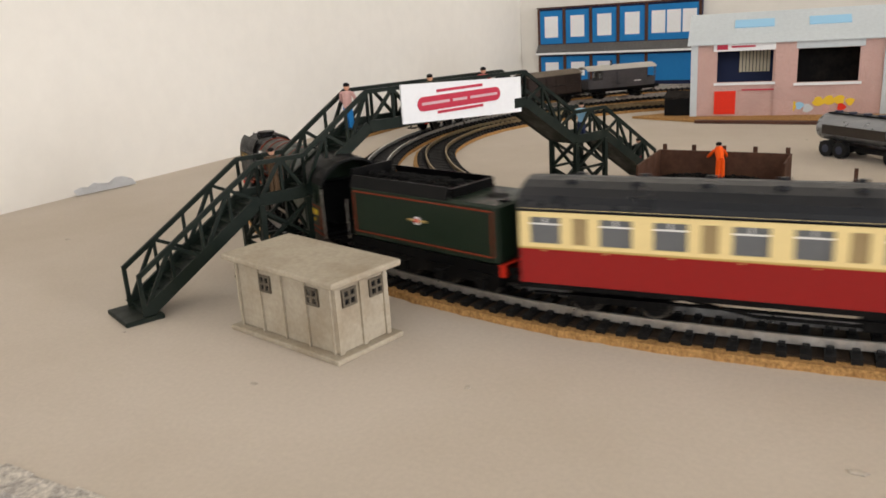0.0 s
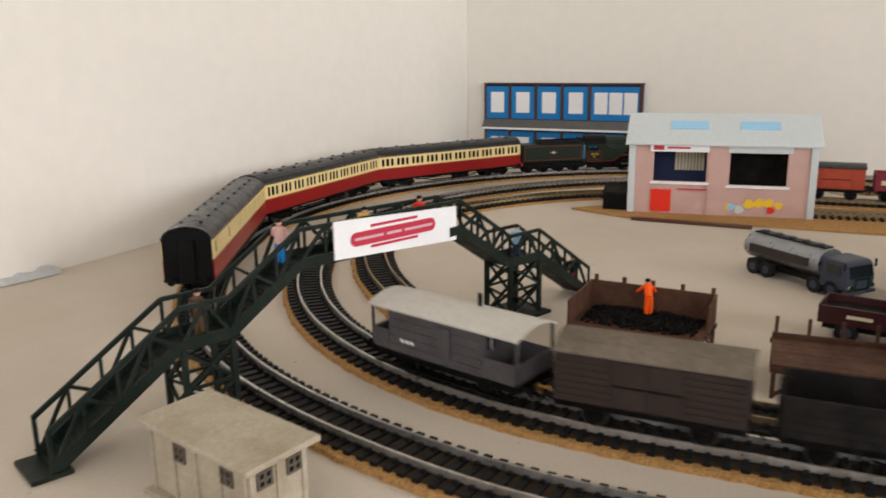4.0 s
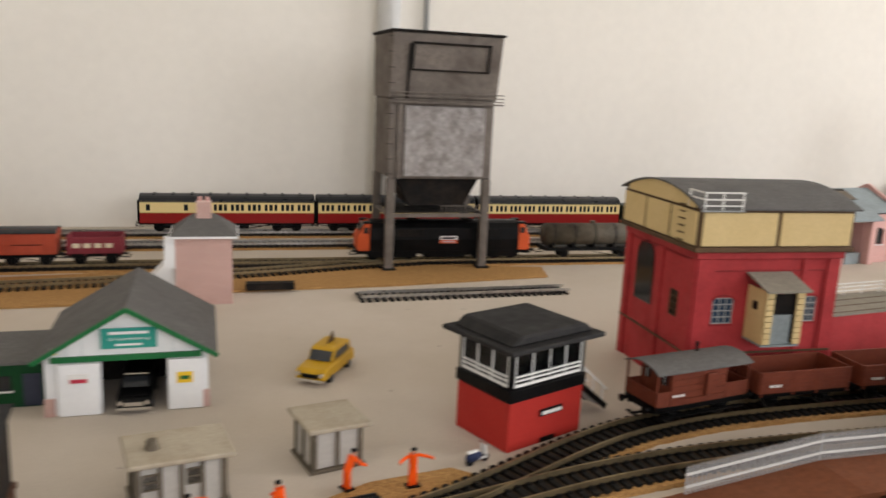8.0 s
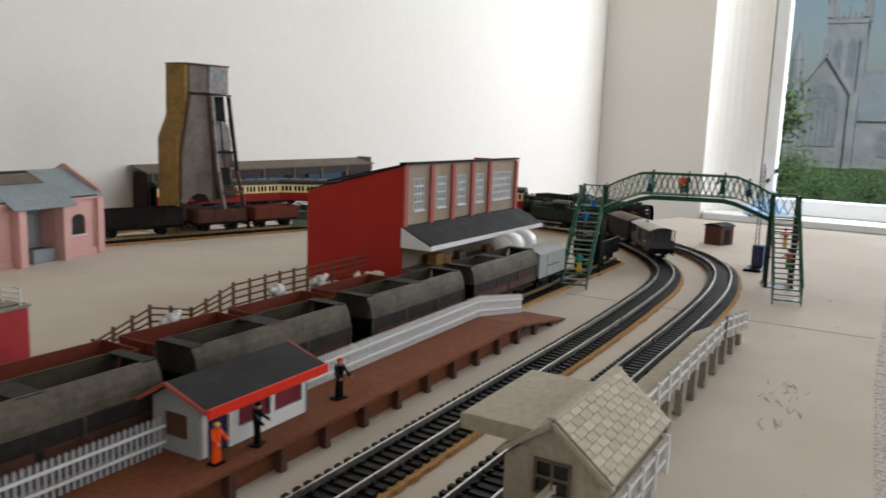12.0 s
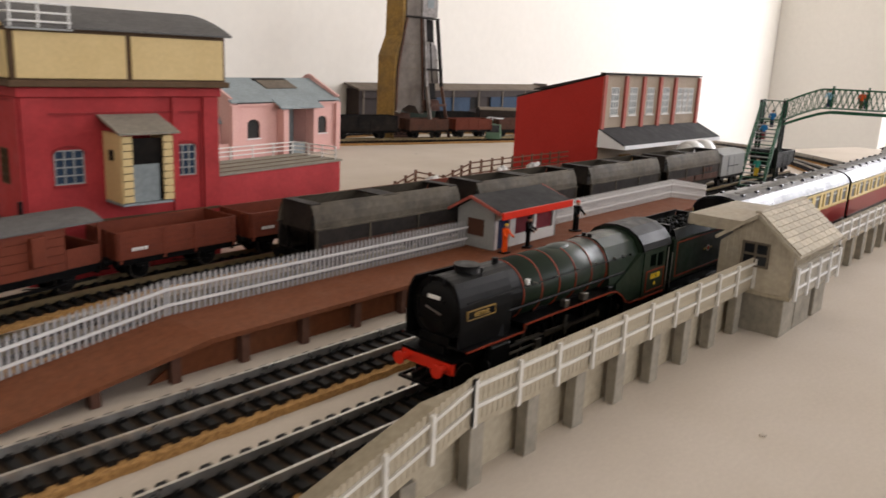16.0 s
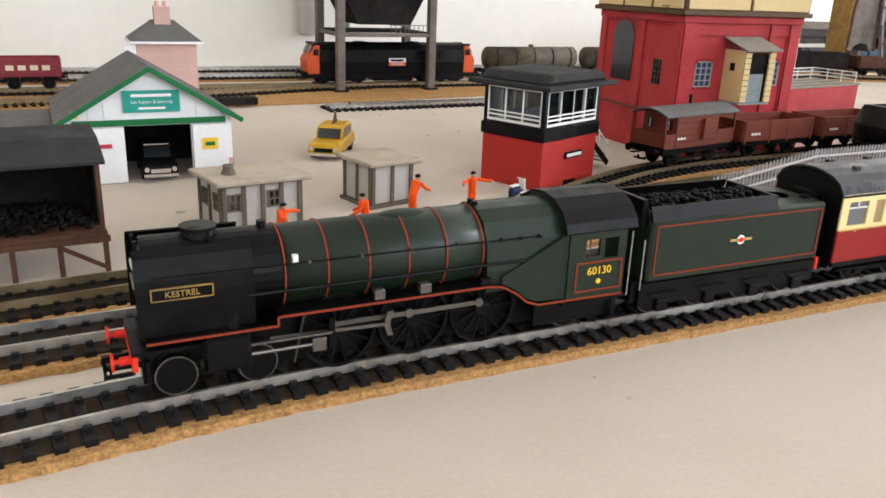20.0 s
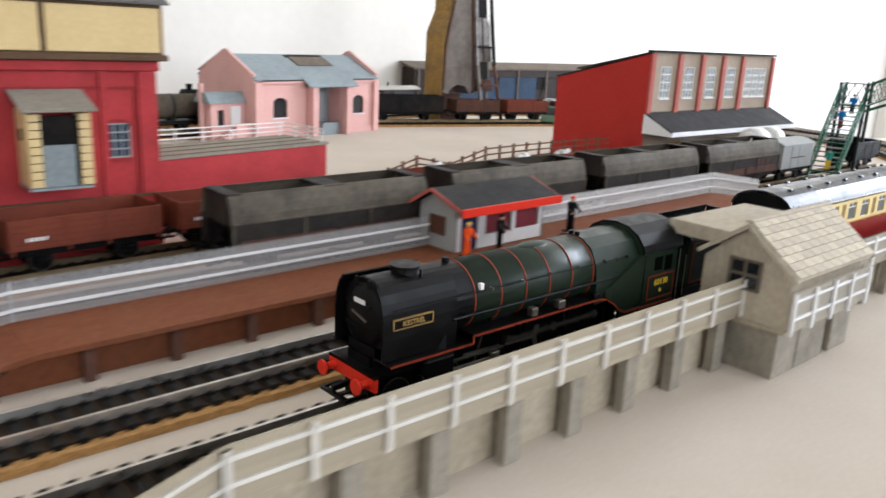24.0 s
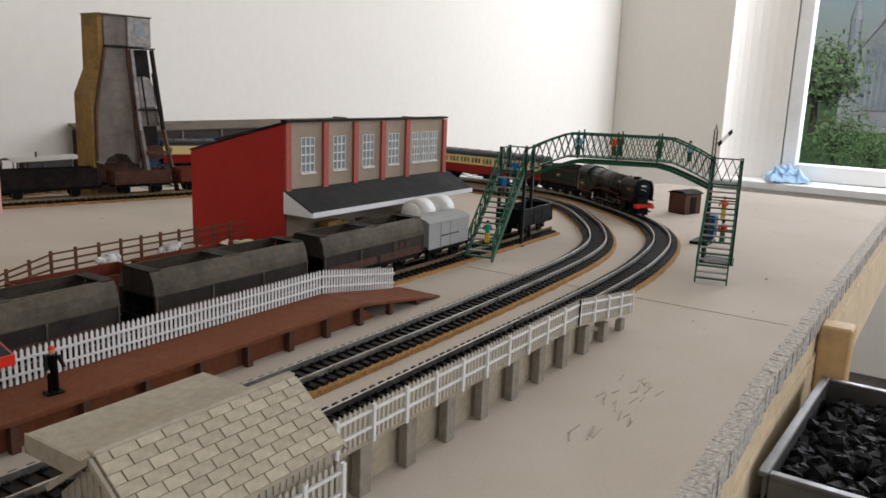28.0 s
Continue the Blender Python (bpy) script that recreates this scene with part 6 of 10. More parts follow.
whole("timber_block", bx(-0.150, 0.385, 0.0026, -0.100, 0.397, 0.010, 0.0006), M_SOOTSHADE, "black block lying beside the yard track", "block")


def hut(at, turn, w, d, h, windows, side_windows, panels, label, plain=False, chimney=False, left_windows=(), side_panels=2):
    t = thing("platelayers_hut", label, "hut", "small lineside huts", at=at, turn=turn)
    lip = 0.0040 if plain else 0.0022
    part("plinth", bx(-lip, -lip, 0, w + lip, d + lip, 0.0022, 0.0004), M_HUTPOST if not plain else M_HUT, t)
    part("wall", bx(0, 0, 0.0023, w, d, h, 0.0003), M_HUTPANEL if not plain else M_HUT, t)
    post = M_HUTPOST if not plain else M_HUT
    k = panels
    for i in range(k + 1):
        x = (w - 0.0022) * i / k
        pw = 0.0022 if not plain else 0.0012
        part("post", bx(x, -0.0010, 0.0023, x + pw, -0.0001, h - 0.0005), post, t)
        part("post", bx(x, d + 0.0001, 0.0023, x + pw, d + 0.0010, h - 0.0005), post, t)
    for i in range(side_panels + 1):
        y = (d - 0.0022) * i / side_panels
        part("post", bx(-0.0010, y, 0.0023, -0.0001, y + 0.0022, h - 0.0005), post, t)
        part("post", bx(w + 0.0001, y, 0.0023, w + 0.0010, y + 0.0022, h - 0.0005), post, t)
    wh = 0.0062 if plain else 0.0082
    z = h - (0.0108 if plain else 0.0135)
    for x in windows:
        window_unit(t, x, z, 0.0062, wh, -0.0004, 2, 2, 0.0009, M_HUTPOST)
    for y in side_windows:
        wn = window_unit(t, 0, 0, 0.0062, wh, 0, 2, 2, 0.0009, M_HUTPOST)
        wn.matrix_basis = Matrix.Translation((w + 0.0004, y, z)) @ Matrix.Rotation(radians(90), 4, "Z")
    for y in left_windows:
        wn = window_unit(t, 0, 0, 0.0062, wh, 0, 2, 2, 0.0009, M_HUTPOST)
        wn.matrix_basis = Matrix.Translation((-0.0004, y + 0.0062, z)) @ Matrix.Rotation(radians(-90), 4, "Z")
    part("roof", turned(bx(-0.0045, -0.0045, h, w + 0.0045, d + 0.0045, h + 0.0026, 0.0006), Matrix.Rotation(radians(1.2), 4, "Y")), M_HUT, t, "flat slab roof")
    if chimney:
        part("chimney", cyl((w * 0.22, d * 0.45, h + 0.0015), (w * 0.22, d * 0.45, h + 0.0062), 0.0042, 0.0024, 10), M_HUTPOST, t)
        part("chimney_cap", cyl((w * 0.22, d * 0.45, h + 0.0063), (w * 0.22, d * 0.45, h + 0.0074), 0.0030, 0.0026, 10), M_HUTPOST, t)
    return t


hut((-0.6100, -0.2815, 0), -10.8, 0.0600, 0.0270, 0.0312, (0.0160, 0.0450), (0.0040, 0.0180), 4, "stone-grey plastic lineside hut with small four-pane windows", plain=True)
hut((-0.2095, -0.0395, 0), 12.5, 0.0440, 0.0300, 0.0275, (0.0035, 0.0250), (), 4, "weathered grey concrete hut with chimney and small windows", chimney=True, left_windows=(0.003, 0.018))
hut((-0.1190, -0.0090, 0), 15.0, 0.0295, 0.0290, 0.0255, (), (), 2, "weathered grey concrete hut with blank panels")


def figure(at, turn, coat, legs, bend=0.0, arms=0.0, hat=None, base=True, label="model figure in orange overalls standing by the track", s=1.0):
    """A tiny painted figure, one plain mesh."""
    b = bmesh.new()
    mats = [coat, legs, M_SKIN, hat or M_BLACK, M_BLACK]
    h = 0.0225 * s

    def add(fn, mat):
        n0 = len(b.faces)
        fn()
        b.faces.ensure_lookup_table()
        for f in b.faces[n0:]:
            f.material_index = mat
    for sx in (-1, 1):
        add(lambda: cyl((sx * 0.0014 * s, 0, 0), (sx * 0.0010 * s, 0, 0.0105 * s), 0.0013 * s, 0.0015 * s, 8, b), 1)
    top = Vector((0, -math.sin(bend) * 0.009 * s, (0.0105 + math.cos(bend) * 0.008) * s))
    add(lambda: cyl((0, 0, 0.0100 * s), top, 0.0022 * s, 0.0027 * s, 8, b), 0)
    for sx in (-1, 1):
        sh = top + Vector((sx * 0.0028 * s, 0, -0.0008 * s))
        el = sh + Vector((sx * (0.0010 + 0.004 * arms) * s, -0.0020 * s, (-0.0035 + 0.0030 * arms) * s))
        wr = el + Vector((sx * 0.003 * arms * s, -0.0032 * s, -0.0018 * s * (1 - arms)))
        add(lambda: cyl(sh, el, 0.0010 * s, n=6, bm=b), 0)
        add(lambda: cyl(el, wr, 0.0009 * s, n=6, bm=b), 0)
        add(lambda: ball(wr, 0.0009 * s, n=6, bm=b), 2)
    hd = top + Vector((0, -0.0008 * s, 0.0022 * s))
    add(lambda: ball(hd, 0.0017 * s, 1, 1, 1.15, 8, b), 2)
    add(lambda: ball(hd + Vector((0, 0.0002, 0.0008 * s)), 0.0018 * s, 1, 1, 0.7, 8, b), 3)
    if base:
        add(lambda: bx(-0.004 * s, -0.003 * s, -0.0004, 0.004 * s, 0.003 * s, 0.0003, 0, b), 4)
    me = bpy.data.meshes.new("figure")
    b.to_mesh(me)
    b.free()
    for m in mats:
        me.materials.append(m)
    ob = new("figure", me)
    ob.matrix_basis = pose(*at, 0, 0, turn)
    return tagged(ob, label, "figure", "model figures")


for x, y, r, bend, arms in ((-0.185, -0.061, 60, 0.1, 0.8), (-0.139, -0.056, 250, 0.15, 0.0), (-0.103, -0.033, 120, 0.45, 0.2), (-0.067, -0.036, 10, 0.0, 0.9)):
    z = 0.0 if x < -0.12 else 0.0026
    figure((x, y, z + 0.0004), r, M_ORANGE, M_ORANGE, bend, arms)
patch = prism([(-0.150, -0.078), (-0.100, -0.072), (-0.045, -0.052), (-0.028, -0.030), (-0.040, -0.019), (-0.090, -0.028), (-0.135, -0.052)], 0.0002, 0.0026, "z")
setting("cork_patch_1", patch, M_CORK, "bare cork sheet where the track gang stands")
setting("cork_patch_2", prism([(-0.073, -0.100), (-0.060, -0.121), (-0.006, -0.102), (-0.015, -0.086), (-0.040, -0.088)], 0.0002, 0.0026, "z"), M_CORK, "bare cork sheet beside the points")
for nm, a, c, tr in (("point_motor", (-0.128, -0.066), (-0.087, -0.058), 0), ("point_motor", (-0.060, -0.094), (-0.016, -0.080), 0)):
    d = Vector((c[0] - a[0], c[1] - a[1], 0))
    t = thing(nm, "black point motor housing lying beside the track", "point motor", at=(a[0], a[1], 0.0026), turn=math.degrees(math.atan2(d.y, d.x)))
    L = d.length
    part("housing", bx(0, -0.004, 0, L, 0.005, 0.0065, 0.0012), M_BLACK, t)
    part("lid", cyl((0.004, 0.0005, 0.0068), (L - 0.004, 0.0005, 0.0068), 0.0034, n=10), M_BLACK, t)
scooter = thing("scooter", "little white and dark blue scooter beside the signal box", "scooter", at=(-0.022, -0.012, 0), turn=25)
for x in (-0.006, 0.006):
    part("wheel", cyl((x, -0.0008, 0.0026), (x, 0.0008, 0.0026), 0.0026, n=12), M_TYRE, scooter)
part("body", ball((-0.003, 0, 0.0052), 0.0040, 1.6, 0.7, 0.8, 10), M_NAVY, scooter, smooth=True)
part("seat", bx(-0.008, -0.0014, 0.0080, -0.0002, 0.0014, 0.0092, 0.0004), M_WHITE, scooter)
part("shield", bar((0.0055, 0, 0.003), (0.0040, 0, 0.0120), 0.0044, 0.0010), M_WHITE, scooter)
part("handlebar", bar((0.0038, -0.0035, 0.0122), (0.0038, 0.0035, 0.0122), 0.0006, 0.0006), M_CHROME, scooter)
part("floor", bx(-0.001, -0.0018, 0.0030, 0.0055, 0.0018, 0.0038), M_WHITE, scooter)

# ---- platforms, bridges, lineside ----
def paling(parent, pts, h, pitch, mat, rails, thick=0.0006, width=0.0016, pointed=True, rail_mat=None, posts=0.0):
    """A picket fence that follows (x, y, z) points: each pale a piece, rails behind them."""
    lines = [Vector(p) for p in pts]
    total = sum((b - a).length for a, b in zip(lines, lines[1:]))
    at = pitch * 0.5
    run = 0.0
    pale = None
    for a, b in zip(lines, lines[1:]):
        ln = (b - a).length
        d = (b - a) / ln
        turn = math.atan2(d.y, d.x)
        while at < run + ln:
            p = a + d * (at - run)
            if pale is None:
                bm = prism([(-width / 2, 0), (width / 2, 0), (width / 2, h * 0.92), (0, h), (-width / 2, h * 0.92)] if pointed else [(-width / 2, 0), (width / 2, 0), (width / 2, h), (-width / 2, h)], -thick / 2, thick / 2, "y")
                pale = part("pale", bm, mat, parent)
                pale.matrix_basis = Matrix.Translation(p) @ Matrix.Rotation(turn, 4, "Z")
            else:
                again(pale, parent, Matrix.Translation(p) @ Matrix.Rotation(turn, 4, "Z"))
            at += pitch
        run += ln
        n = Vector((d.y, -d.x, 0))
        for z in rails:
            o = n * (thick * 0.5 + 0.0005) + Vector((0, 0, z))
            part("rail", bar(a + o, b + o, 0.0009, 0.0012), rail_mat or mat, parent)
        if posts:
            k = max(1, round(ln / posts))
            for i in range(k + 1):
                q = a + d * (ln * i / k) + n * 0.0013
                part("post", bx(q.x - 0.0008, q.y - 0.0007, q.z - 0.001, q.x + 0.0008, q.y + 0.0007, q.z + h * 0.96), rail_mat or mat, parent)


def platform_brown():
    t = thing("platform", "red-brown model platform on dark posts with ramped ends", "platform", "platforms", at=(0, 0, 0))
    y0, y1, z, th = -0.1065, -0.066, 0.0165, 0.0022
    sl = 0.012 / 0.75
    for nm, o in (("deck", [(0.165, z - th), (0.700, z - th), (0.700, z), (0.165, z)]), ("ramp", [(0.064, 0.0004), (0.1648, z - th), (0.1648, z), (0.064, 0.0018)]), ("ramp", [(0.7002, z - th), (0.798, 0.0004), (0.798, 0.0018), (0.7002, z)])):
        b = prism(o, y0, y1, "y")
        for v in b.verts:
            v.co.y += (v.co.x - 0.45) * sl
        part(nm, b, M_PLAT1, t)
    for i in range(20):
        x = 0.115 + 0.0345 * i
        top = z - th - 0.0003 if 0.165 < x < 0.700 else (0.0012 + (z - th) * (x - 0.064) / 0.101 if x < 0.165 else (z - th) * (0.798 - x) / 0.098)
        for y in (y0 + 0.0022, y1 - 0.0062):
            yy = y + (x - 0.45) * sl
            part("post", bx(x - 0.0021, yy, 0, x + 0.0021, yy + 0.004, max(top, 0.0015)), M_PLAT1POST, t)
    for y in (y0 + 0.008,):
        b = prism([(0.14, 0.0), (0.725, 0.0), (0.700, z - th - 0.0004), (0.165, z - th - 0.0004)], y, y + 0.001, "y")
        for v in b.verts:
            v.co.y += (v.co.x - 0.45) * sl
        part("back_wall", b, M_PLAT1, t)
    return t


platform_brown()
sl = 0.012 / 0.75
fy = lambda x: -0.0685 + (x - 0.45) * sl
f = thing("picket_fence", "white picket fence along the back of the brown platform", "fence", "platform fences")
paling(f, [(0.078, fy(0.078), 0.004), (0.166, fy(0.166), 0.0168)], 0.0175, 0.0031, M_FENCEGREY, (0.005, 0.0125), rail_mat=M_FENCE)
paling(f, [(0.166, fy(0.166), 0.0168), (0.384, fy(0.384), 0.0168)], 0.0175, 0.0031, M_FENCEGREY, (0.005, 0.0125), rail_mat=M_FENCE)
paling(f, [(0.470, fy(0.470), 0.0168), (0.700, fy(0.700), 0.0168)], 0.0175, 0.0031, M_FENCE, (0.005, 0.0125), rail_mat=M_FENCE)
paling(f, [(0.700, fy(0.700), 0.0168), (0.786, fy(0.786), 0.0035)], 0.0175, 0.0031, M_FENCE, (0.005, 0.0125), rail_mat=M_FENCE)


def shelter():
    t = thing("platform_shelter", "white platform shelter with dark roof and red fascia boards", "shelter", at=(0.386, -0.0905, 0.0168), turn=0.9)
    w, d, h = 0.074, 0.030, 0.0245
    part("end_wall", prism([(0, 0), (d, 0), (d, h), (d * 0.55, h + 0.0080), (0, h)], 0, 0.0015, "x"), M_LIGHTGREY, t)
    part("end_wall", prism([(0, 0), (d, 0), (d, h), (d * 0.55, h + 0.0080), (0, h)], w - 0.0015, w, "x"), M_LIGHTGREY, t)
    part("front_wall", panel(w - 0.0032, h, 0.0014, [(0.003, 0.0, 0.0165, 0.0195), (0.0225, 0.0075, 0.0445, 0.0195), (0.0475, 0.0075, 0.0685, 0.0195)]), M_WHITE, t, m=pose(0.0016, 0, 0))
    part("rear_wall", bx(0.0016, d - 0.0014, 0, w - 0.0016, d, h), M_LIGHTGREY, t)
    part("inside", bx(0.0018, 0.012, 0.0002, w - 0.0018, 0.0128, h), M_DARKWOOD, t)
    part("door", bx(0.0050, 0.0014, 0.0001, 0.0180, 0.0022, 0.0192), M_NAVY, t)
    part("side_window", bx(-0.0006, 0.008, 0.008, -0.0001, 0.021, 0.019), M_DARKWOOD, t)
    for x in (0.024, 0.049):
        part("window", bx(x + 0.0005, 0.0010, 0.0078, x + 0.0205, 0.0016, 0.0192), M_MAROON, t)
    part("roof", prism([(-0.009, h + 0.0008), (d * 0.55, h + 0.0087), (d * 0.55, h + 0.0101), (-0.009, h + 0.0022)], -0.004, w + 0.004, "x"), M_DARKSLATE, t)
    part("roof", prism([(d + 0.005, h - 0.002), (d * 0.55 + 0.0001, h + 0.0087), (d * 0.55 + 0.0001, h + 0.0101), (d + 0.005, h - 0.0006)], -0.004, w + 0.004, "x"), M_DARKSLATE, t)
    part("fascia", bx(-0.0045, -0.0104, h - 0.0022, w + 0.0045, -0.0091, h + 0.0024), M_BUFFERRED, t, "red fascia board")
    for x in (-0.0052, w + 0.0041):
        part("barge_board", bar((x + 0.0005, -0.009, h + 0.0008), (x + 0.0005, d * 0.55, h + 0.0093), 0.0011, 0.0018), M_PIER, t)
        part("barge_board", bar((x + 0.0005, d * 0.55, h + 0.0093), (x + 0.0005, d + 0.005, h - 0.0014), 0.0011, 0.0018), M_PIER, t)
    return t


shelter()
figure((0.388, -0.0985, 0.0172), 0, M_ORANGE, M_ORANGE, hat=M_YELLOW, label="small model figure in orange overalls and yellow helmet", s=0.84)
figure((0.4135, -0.0985, 0.0172), 20, M_BLACK, M_BLACK, label="model figure in black uniform by the shelter door", s=0.9)
figure((0.486, -0.0905, 0.0172), -10, M_BLACK, M_BLACK, hat=M_BUFFERRED, label="model figure in dark suit and red cap on the platform")
figure((0.452, -0.0785, 0.0172), 0, M_BUFFERRED, M_NAVY, label="model figure in red coat on the platform")


def platform_stone():
    t = thing("platform", "stone-coloured model platform on stub posts with ramped ends", "platform", "platforms")
    y0, y1, z, th = -0.2477, -0.2270, 0.0250, 0.0024
    for nm, o in (("deck", [(0.170, z - th), (0.728, z - th), (0.728, z), (0.170, z)]), ("ramp", [(0.086, 0.0003), (0.1698, z - th), (0.1698, z), (0.082, 0.0016)]), ("ramp", [(0.7282, z - th), (0.823, 0.0102), (0.823, 0.0122), (0.7282, z)])):
        part(nm, prism(o, y0, y1, "y"), M_PLAT2, t)
    for i in range(24):
        x = 0.112 + 0.0318 * i
        if x > 0.826:
            break
        top = z - th - 0.0002 if 0.170 < x < 0.728 else (0.0005 + (z - th) * (x - 0.086) / 0.097 if x < 0.170 else z - th - (z - th - 0.0102) * (x - 0.728) / 0.076 - 0.0006)
        for y in (y0 + 0.0004, y1 - 0.0050):
            part("post", bx(x - 0.0036, y, 0, x + 0.0036, y + 0.0046, max(0.0012, top - 0.0003), 0.0003), M_PLAT2POST, t)
    part("back_wall", prism([(0.14, 0.0), (0.80, 0.0), (0.728, z - th - 0.0004), (0.170, z - th - 0.0004)], y0 + 0.0075, y0 + 0.0085, "y"), M_PLAT2, t)
    return t


platform_stone()
f = thing("slatted_fence", "grey-white slatted fence along the stone platform", "fence", "platform fences")
for a, c in (((0.092, -0.2485, 0.003), (0.170, -0.2485, 0.0252)), ((0.170, -0.2485, 0.0252), (0.408, -0.2485, 0.0252))):
    paling(f, [a, c], 0.0158, 0.0027, M_PLAT2, (0.0055, 0.0125), width=0.0023, pointed=False, rail_mat=M_RAILSTONE, posts=0.023)
for a, c in (((0.482, -0.2485, 0.0252), (0.728, -0.2485, 0.0252)), ((0.728, -0.2485, 0.0252), (0.821, -0.2485, 0.0126))):
    paling(f, [a, c], 0.0158, 0.0030, M_FENCESTONE, (0.0055, 0.0125), width=0.0013, pointed=True, rail_mat=M_FENCE, posts=0.023)
f2 = thing("slatted_fence", "grey-white slatted fence round the back of the booking hut", "fence", "platform fences")
paling(f2, [(0.407, -0.2710, 0.0232), (0.482, -0.2710, 0.0232)], 0.0175, 0.0030, M_FENCESTONE, (0.0055, 0.0135), width=0.0016, rail_mat=M_FENCE, posts=0.021)
paling(f2, [(0.4818, -0.2705, 0.0232), (0.4818, -0.2490, 0.0232)], 0.0175, 0.0034, M_FENCEGREY, (0.0055, 0.0135), width=0.0016, rail_mat=M_FENCE)


def booking_hut():
    t = thing("booking_hut", "stone-coloured platform hut with tiled pitched roof and flat canopy", "hut", at=(0.4085, -0.2687, 0.0), turn=0.0)
    w, d, z0, h = 0.0715, 0.0395, 0.0228, 0.0470
    part("footing", bx(0.0005, 0.0020, 0, 0.0200, 0.0380, 0.0210, 0.0004), M_PLAT2POST, t)
    part("footing", bx(0.0215, 0.0020, 0, 0.0480, 0.0380, 0.0210, 0.0004), M_PLAT2POST, t)
    part("footing", bx(0.0560, 0.0020, 0, 0.0750, 0.0380, 0.0210, 0.0004), M_PLAT2POST, t)
    part("floor_slab", bx(-0.001, -0.001, 0.0211, w + 0.001, d + 0.001, z0), M_PLAT2, t)
    # boarded gable with its window
    win_hole = (0.012, 0.0265)
    part("gable", prism([(0.0, z0), (d, z0), (d, h), (0.020, 0.0635), (0.0, h)], 0.0, 0.0015, "x"), M_STONE, t)
    part("gable", prism([(0.0, z0), (d, z0), (d, h), (0.020, 0.0635), (0.0, h)], w - 0.0015, w, "x"), M_STONE, t)
    part("front_wall", bx(0.0016, 0, z0, w - 0.0016, 0.0015, h), M_STONE, t)
    part("rear_wall", bx(0.0016, d - 0.0015, z0, w - 0.0016, d, h), M_STONE, t)
    for i in range(24):
        x = 0.001 + (w - 0.002) * i / 24
        part("batten", bx(x, -0.0005, z0 + 0.017, x + 0.0012, -0.0001, h - 0.0005), M_STONE, t)
    for i in range(12):
        y = 0.001 + (d - 0.002) * i / 12
        zt = min(h + 0.0165 * min(y / 0.020, (d - y) / (d - 0.020)), 0.0630) - 0.001
        for x in (-0.0005, w + 0.0001):
            part("batten", bx(x, y, z0 + 0.015, x + 0.0004, y + 0.0011, zt), M_STONE, t)
    wn = window_unit(t, 0, 0, 0.0135, 0.0125, 0, 2, 2, 0.0011, M_HUTPOST)
    wn.matrix_basis = Matrix.Translation((-0.0010, 0.0265, 0.0365)) @ Matrix.Rotation(radians(-90), 4, "Z")
    # tiled slope: each tile lies on the course below
    k = (0.0645 - 0.0455) / 0.0235
    ang = math.atan(k)
    ln = math.hypot(0.0235, 0.0190)
    part("roof_board", prism([(-0.0035, 0.0452), (0.020, 0.0640), (0.020, 0.0648), (-0.0035, 0.0460)], -0.0018, w + 0.0018, "x"), M_STONE, t)
    tile = None
    rows = 8
    for r in range(rows):
        n = 9
        tw = (w + 0.004) / n
        for c in range(n + (r % 2)):
            x = -0.002 + tw * (c - (0.5 if r % 2 else 0.0))
            x0, x1 = max(x, -0.002) + 0.0002, min(x + tw, w + 0.002) - 0.0002
            if x1 - x0 < 0.001:
                continue
            v = ln * r / rows
            m = Matrix.Translation((x0, -0.0035 + v * math.cos(ang), 0.0463 + v * math.sin(ang) + random.uniform(0, 0.0001))) @ Matrix.Rotation(ang - 0.05, 4, "X")
            if tile is None:
                tile = {}
            key = round(x1 - x0, 5)
            if key not in tile:
                tile[key] = part("tile", bx(0, 0, 0, x1 - x0, ln / rows * 0.97, 0.0008, 0.0001), M_TILE, t)
                tile[key].matrix_basis = m
            else:
                again(tile[key], t, m)
    part("rear_slope", prism([(0.0201, 0.0640), (d + 0.002, 0.0490), (d + 0.002, 0.0500), (0.0201, 0.0652)], -0.002, w + 0.002, "x"), M_STONE, t)
    part("ridge", bx(-0.0024, 0.0188, 0.0650, w + 0.0024, 0.0222, 0.0664, 0.0004), M_STONE, t, "pale ridge capping")
    for x in (-0.0034, w + 0.0022):
        part("barge_board", bar((x + 0.0006, -0.0038, 0.0448), (x + 0.0006, 0.020, 0.0640), 0.0012, 0.0018), M_STONE, t)
        part("barge_board", bar((x + 0.0006, 0.020, 0.0640), (x + 0.0006, d + 0.002, 0.0488), 0.0012, 0.0018), M_STONE, t)
    part("canopy", bx(0.0015, 0.0230, 0.0562, w - 0.0035, 0.0595, 0.0588, 0.0004), M_STONE, t, "flat canopy over the platform")
    part("canopy_edge", bx(0.0010, 0.0300, 0.0525, 0.0016, 0.0597, 0.0588), M_STONE, t)
    part("canopy_edge", bx(0.0010, 0.0592, 0.0525, w - 0.0030, 0.0600, 0.0560), M_STONE, t)
    return t


M_TILE = material("stone_tile", (0.46, 0.40, 0.30), 0.75, grain=0.25, scale=300, stain=0.35, stain_scale=60, tint=(0.39, 0.33, 0.23), vary=0.12)
booking_hut()


def lattice(parent, a, b, h, n, w, mat, name="lattice"):
    """Crossed bars between a foot line a-b and a top line h above it."""
    bm = bmesh.new()
    a, b = Vector(a), Vector(b)
    up = Vector((0, 0, h))
    for i in range(n):
        p, q = a.lerp(b, i / n), a.lerp(b, (i + 1) / n)
        bar(p, q + up, w, w, bm)
        bar(p + up, q, w, w, bm)
    return part(name, bm, mat, parent)


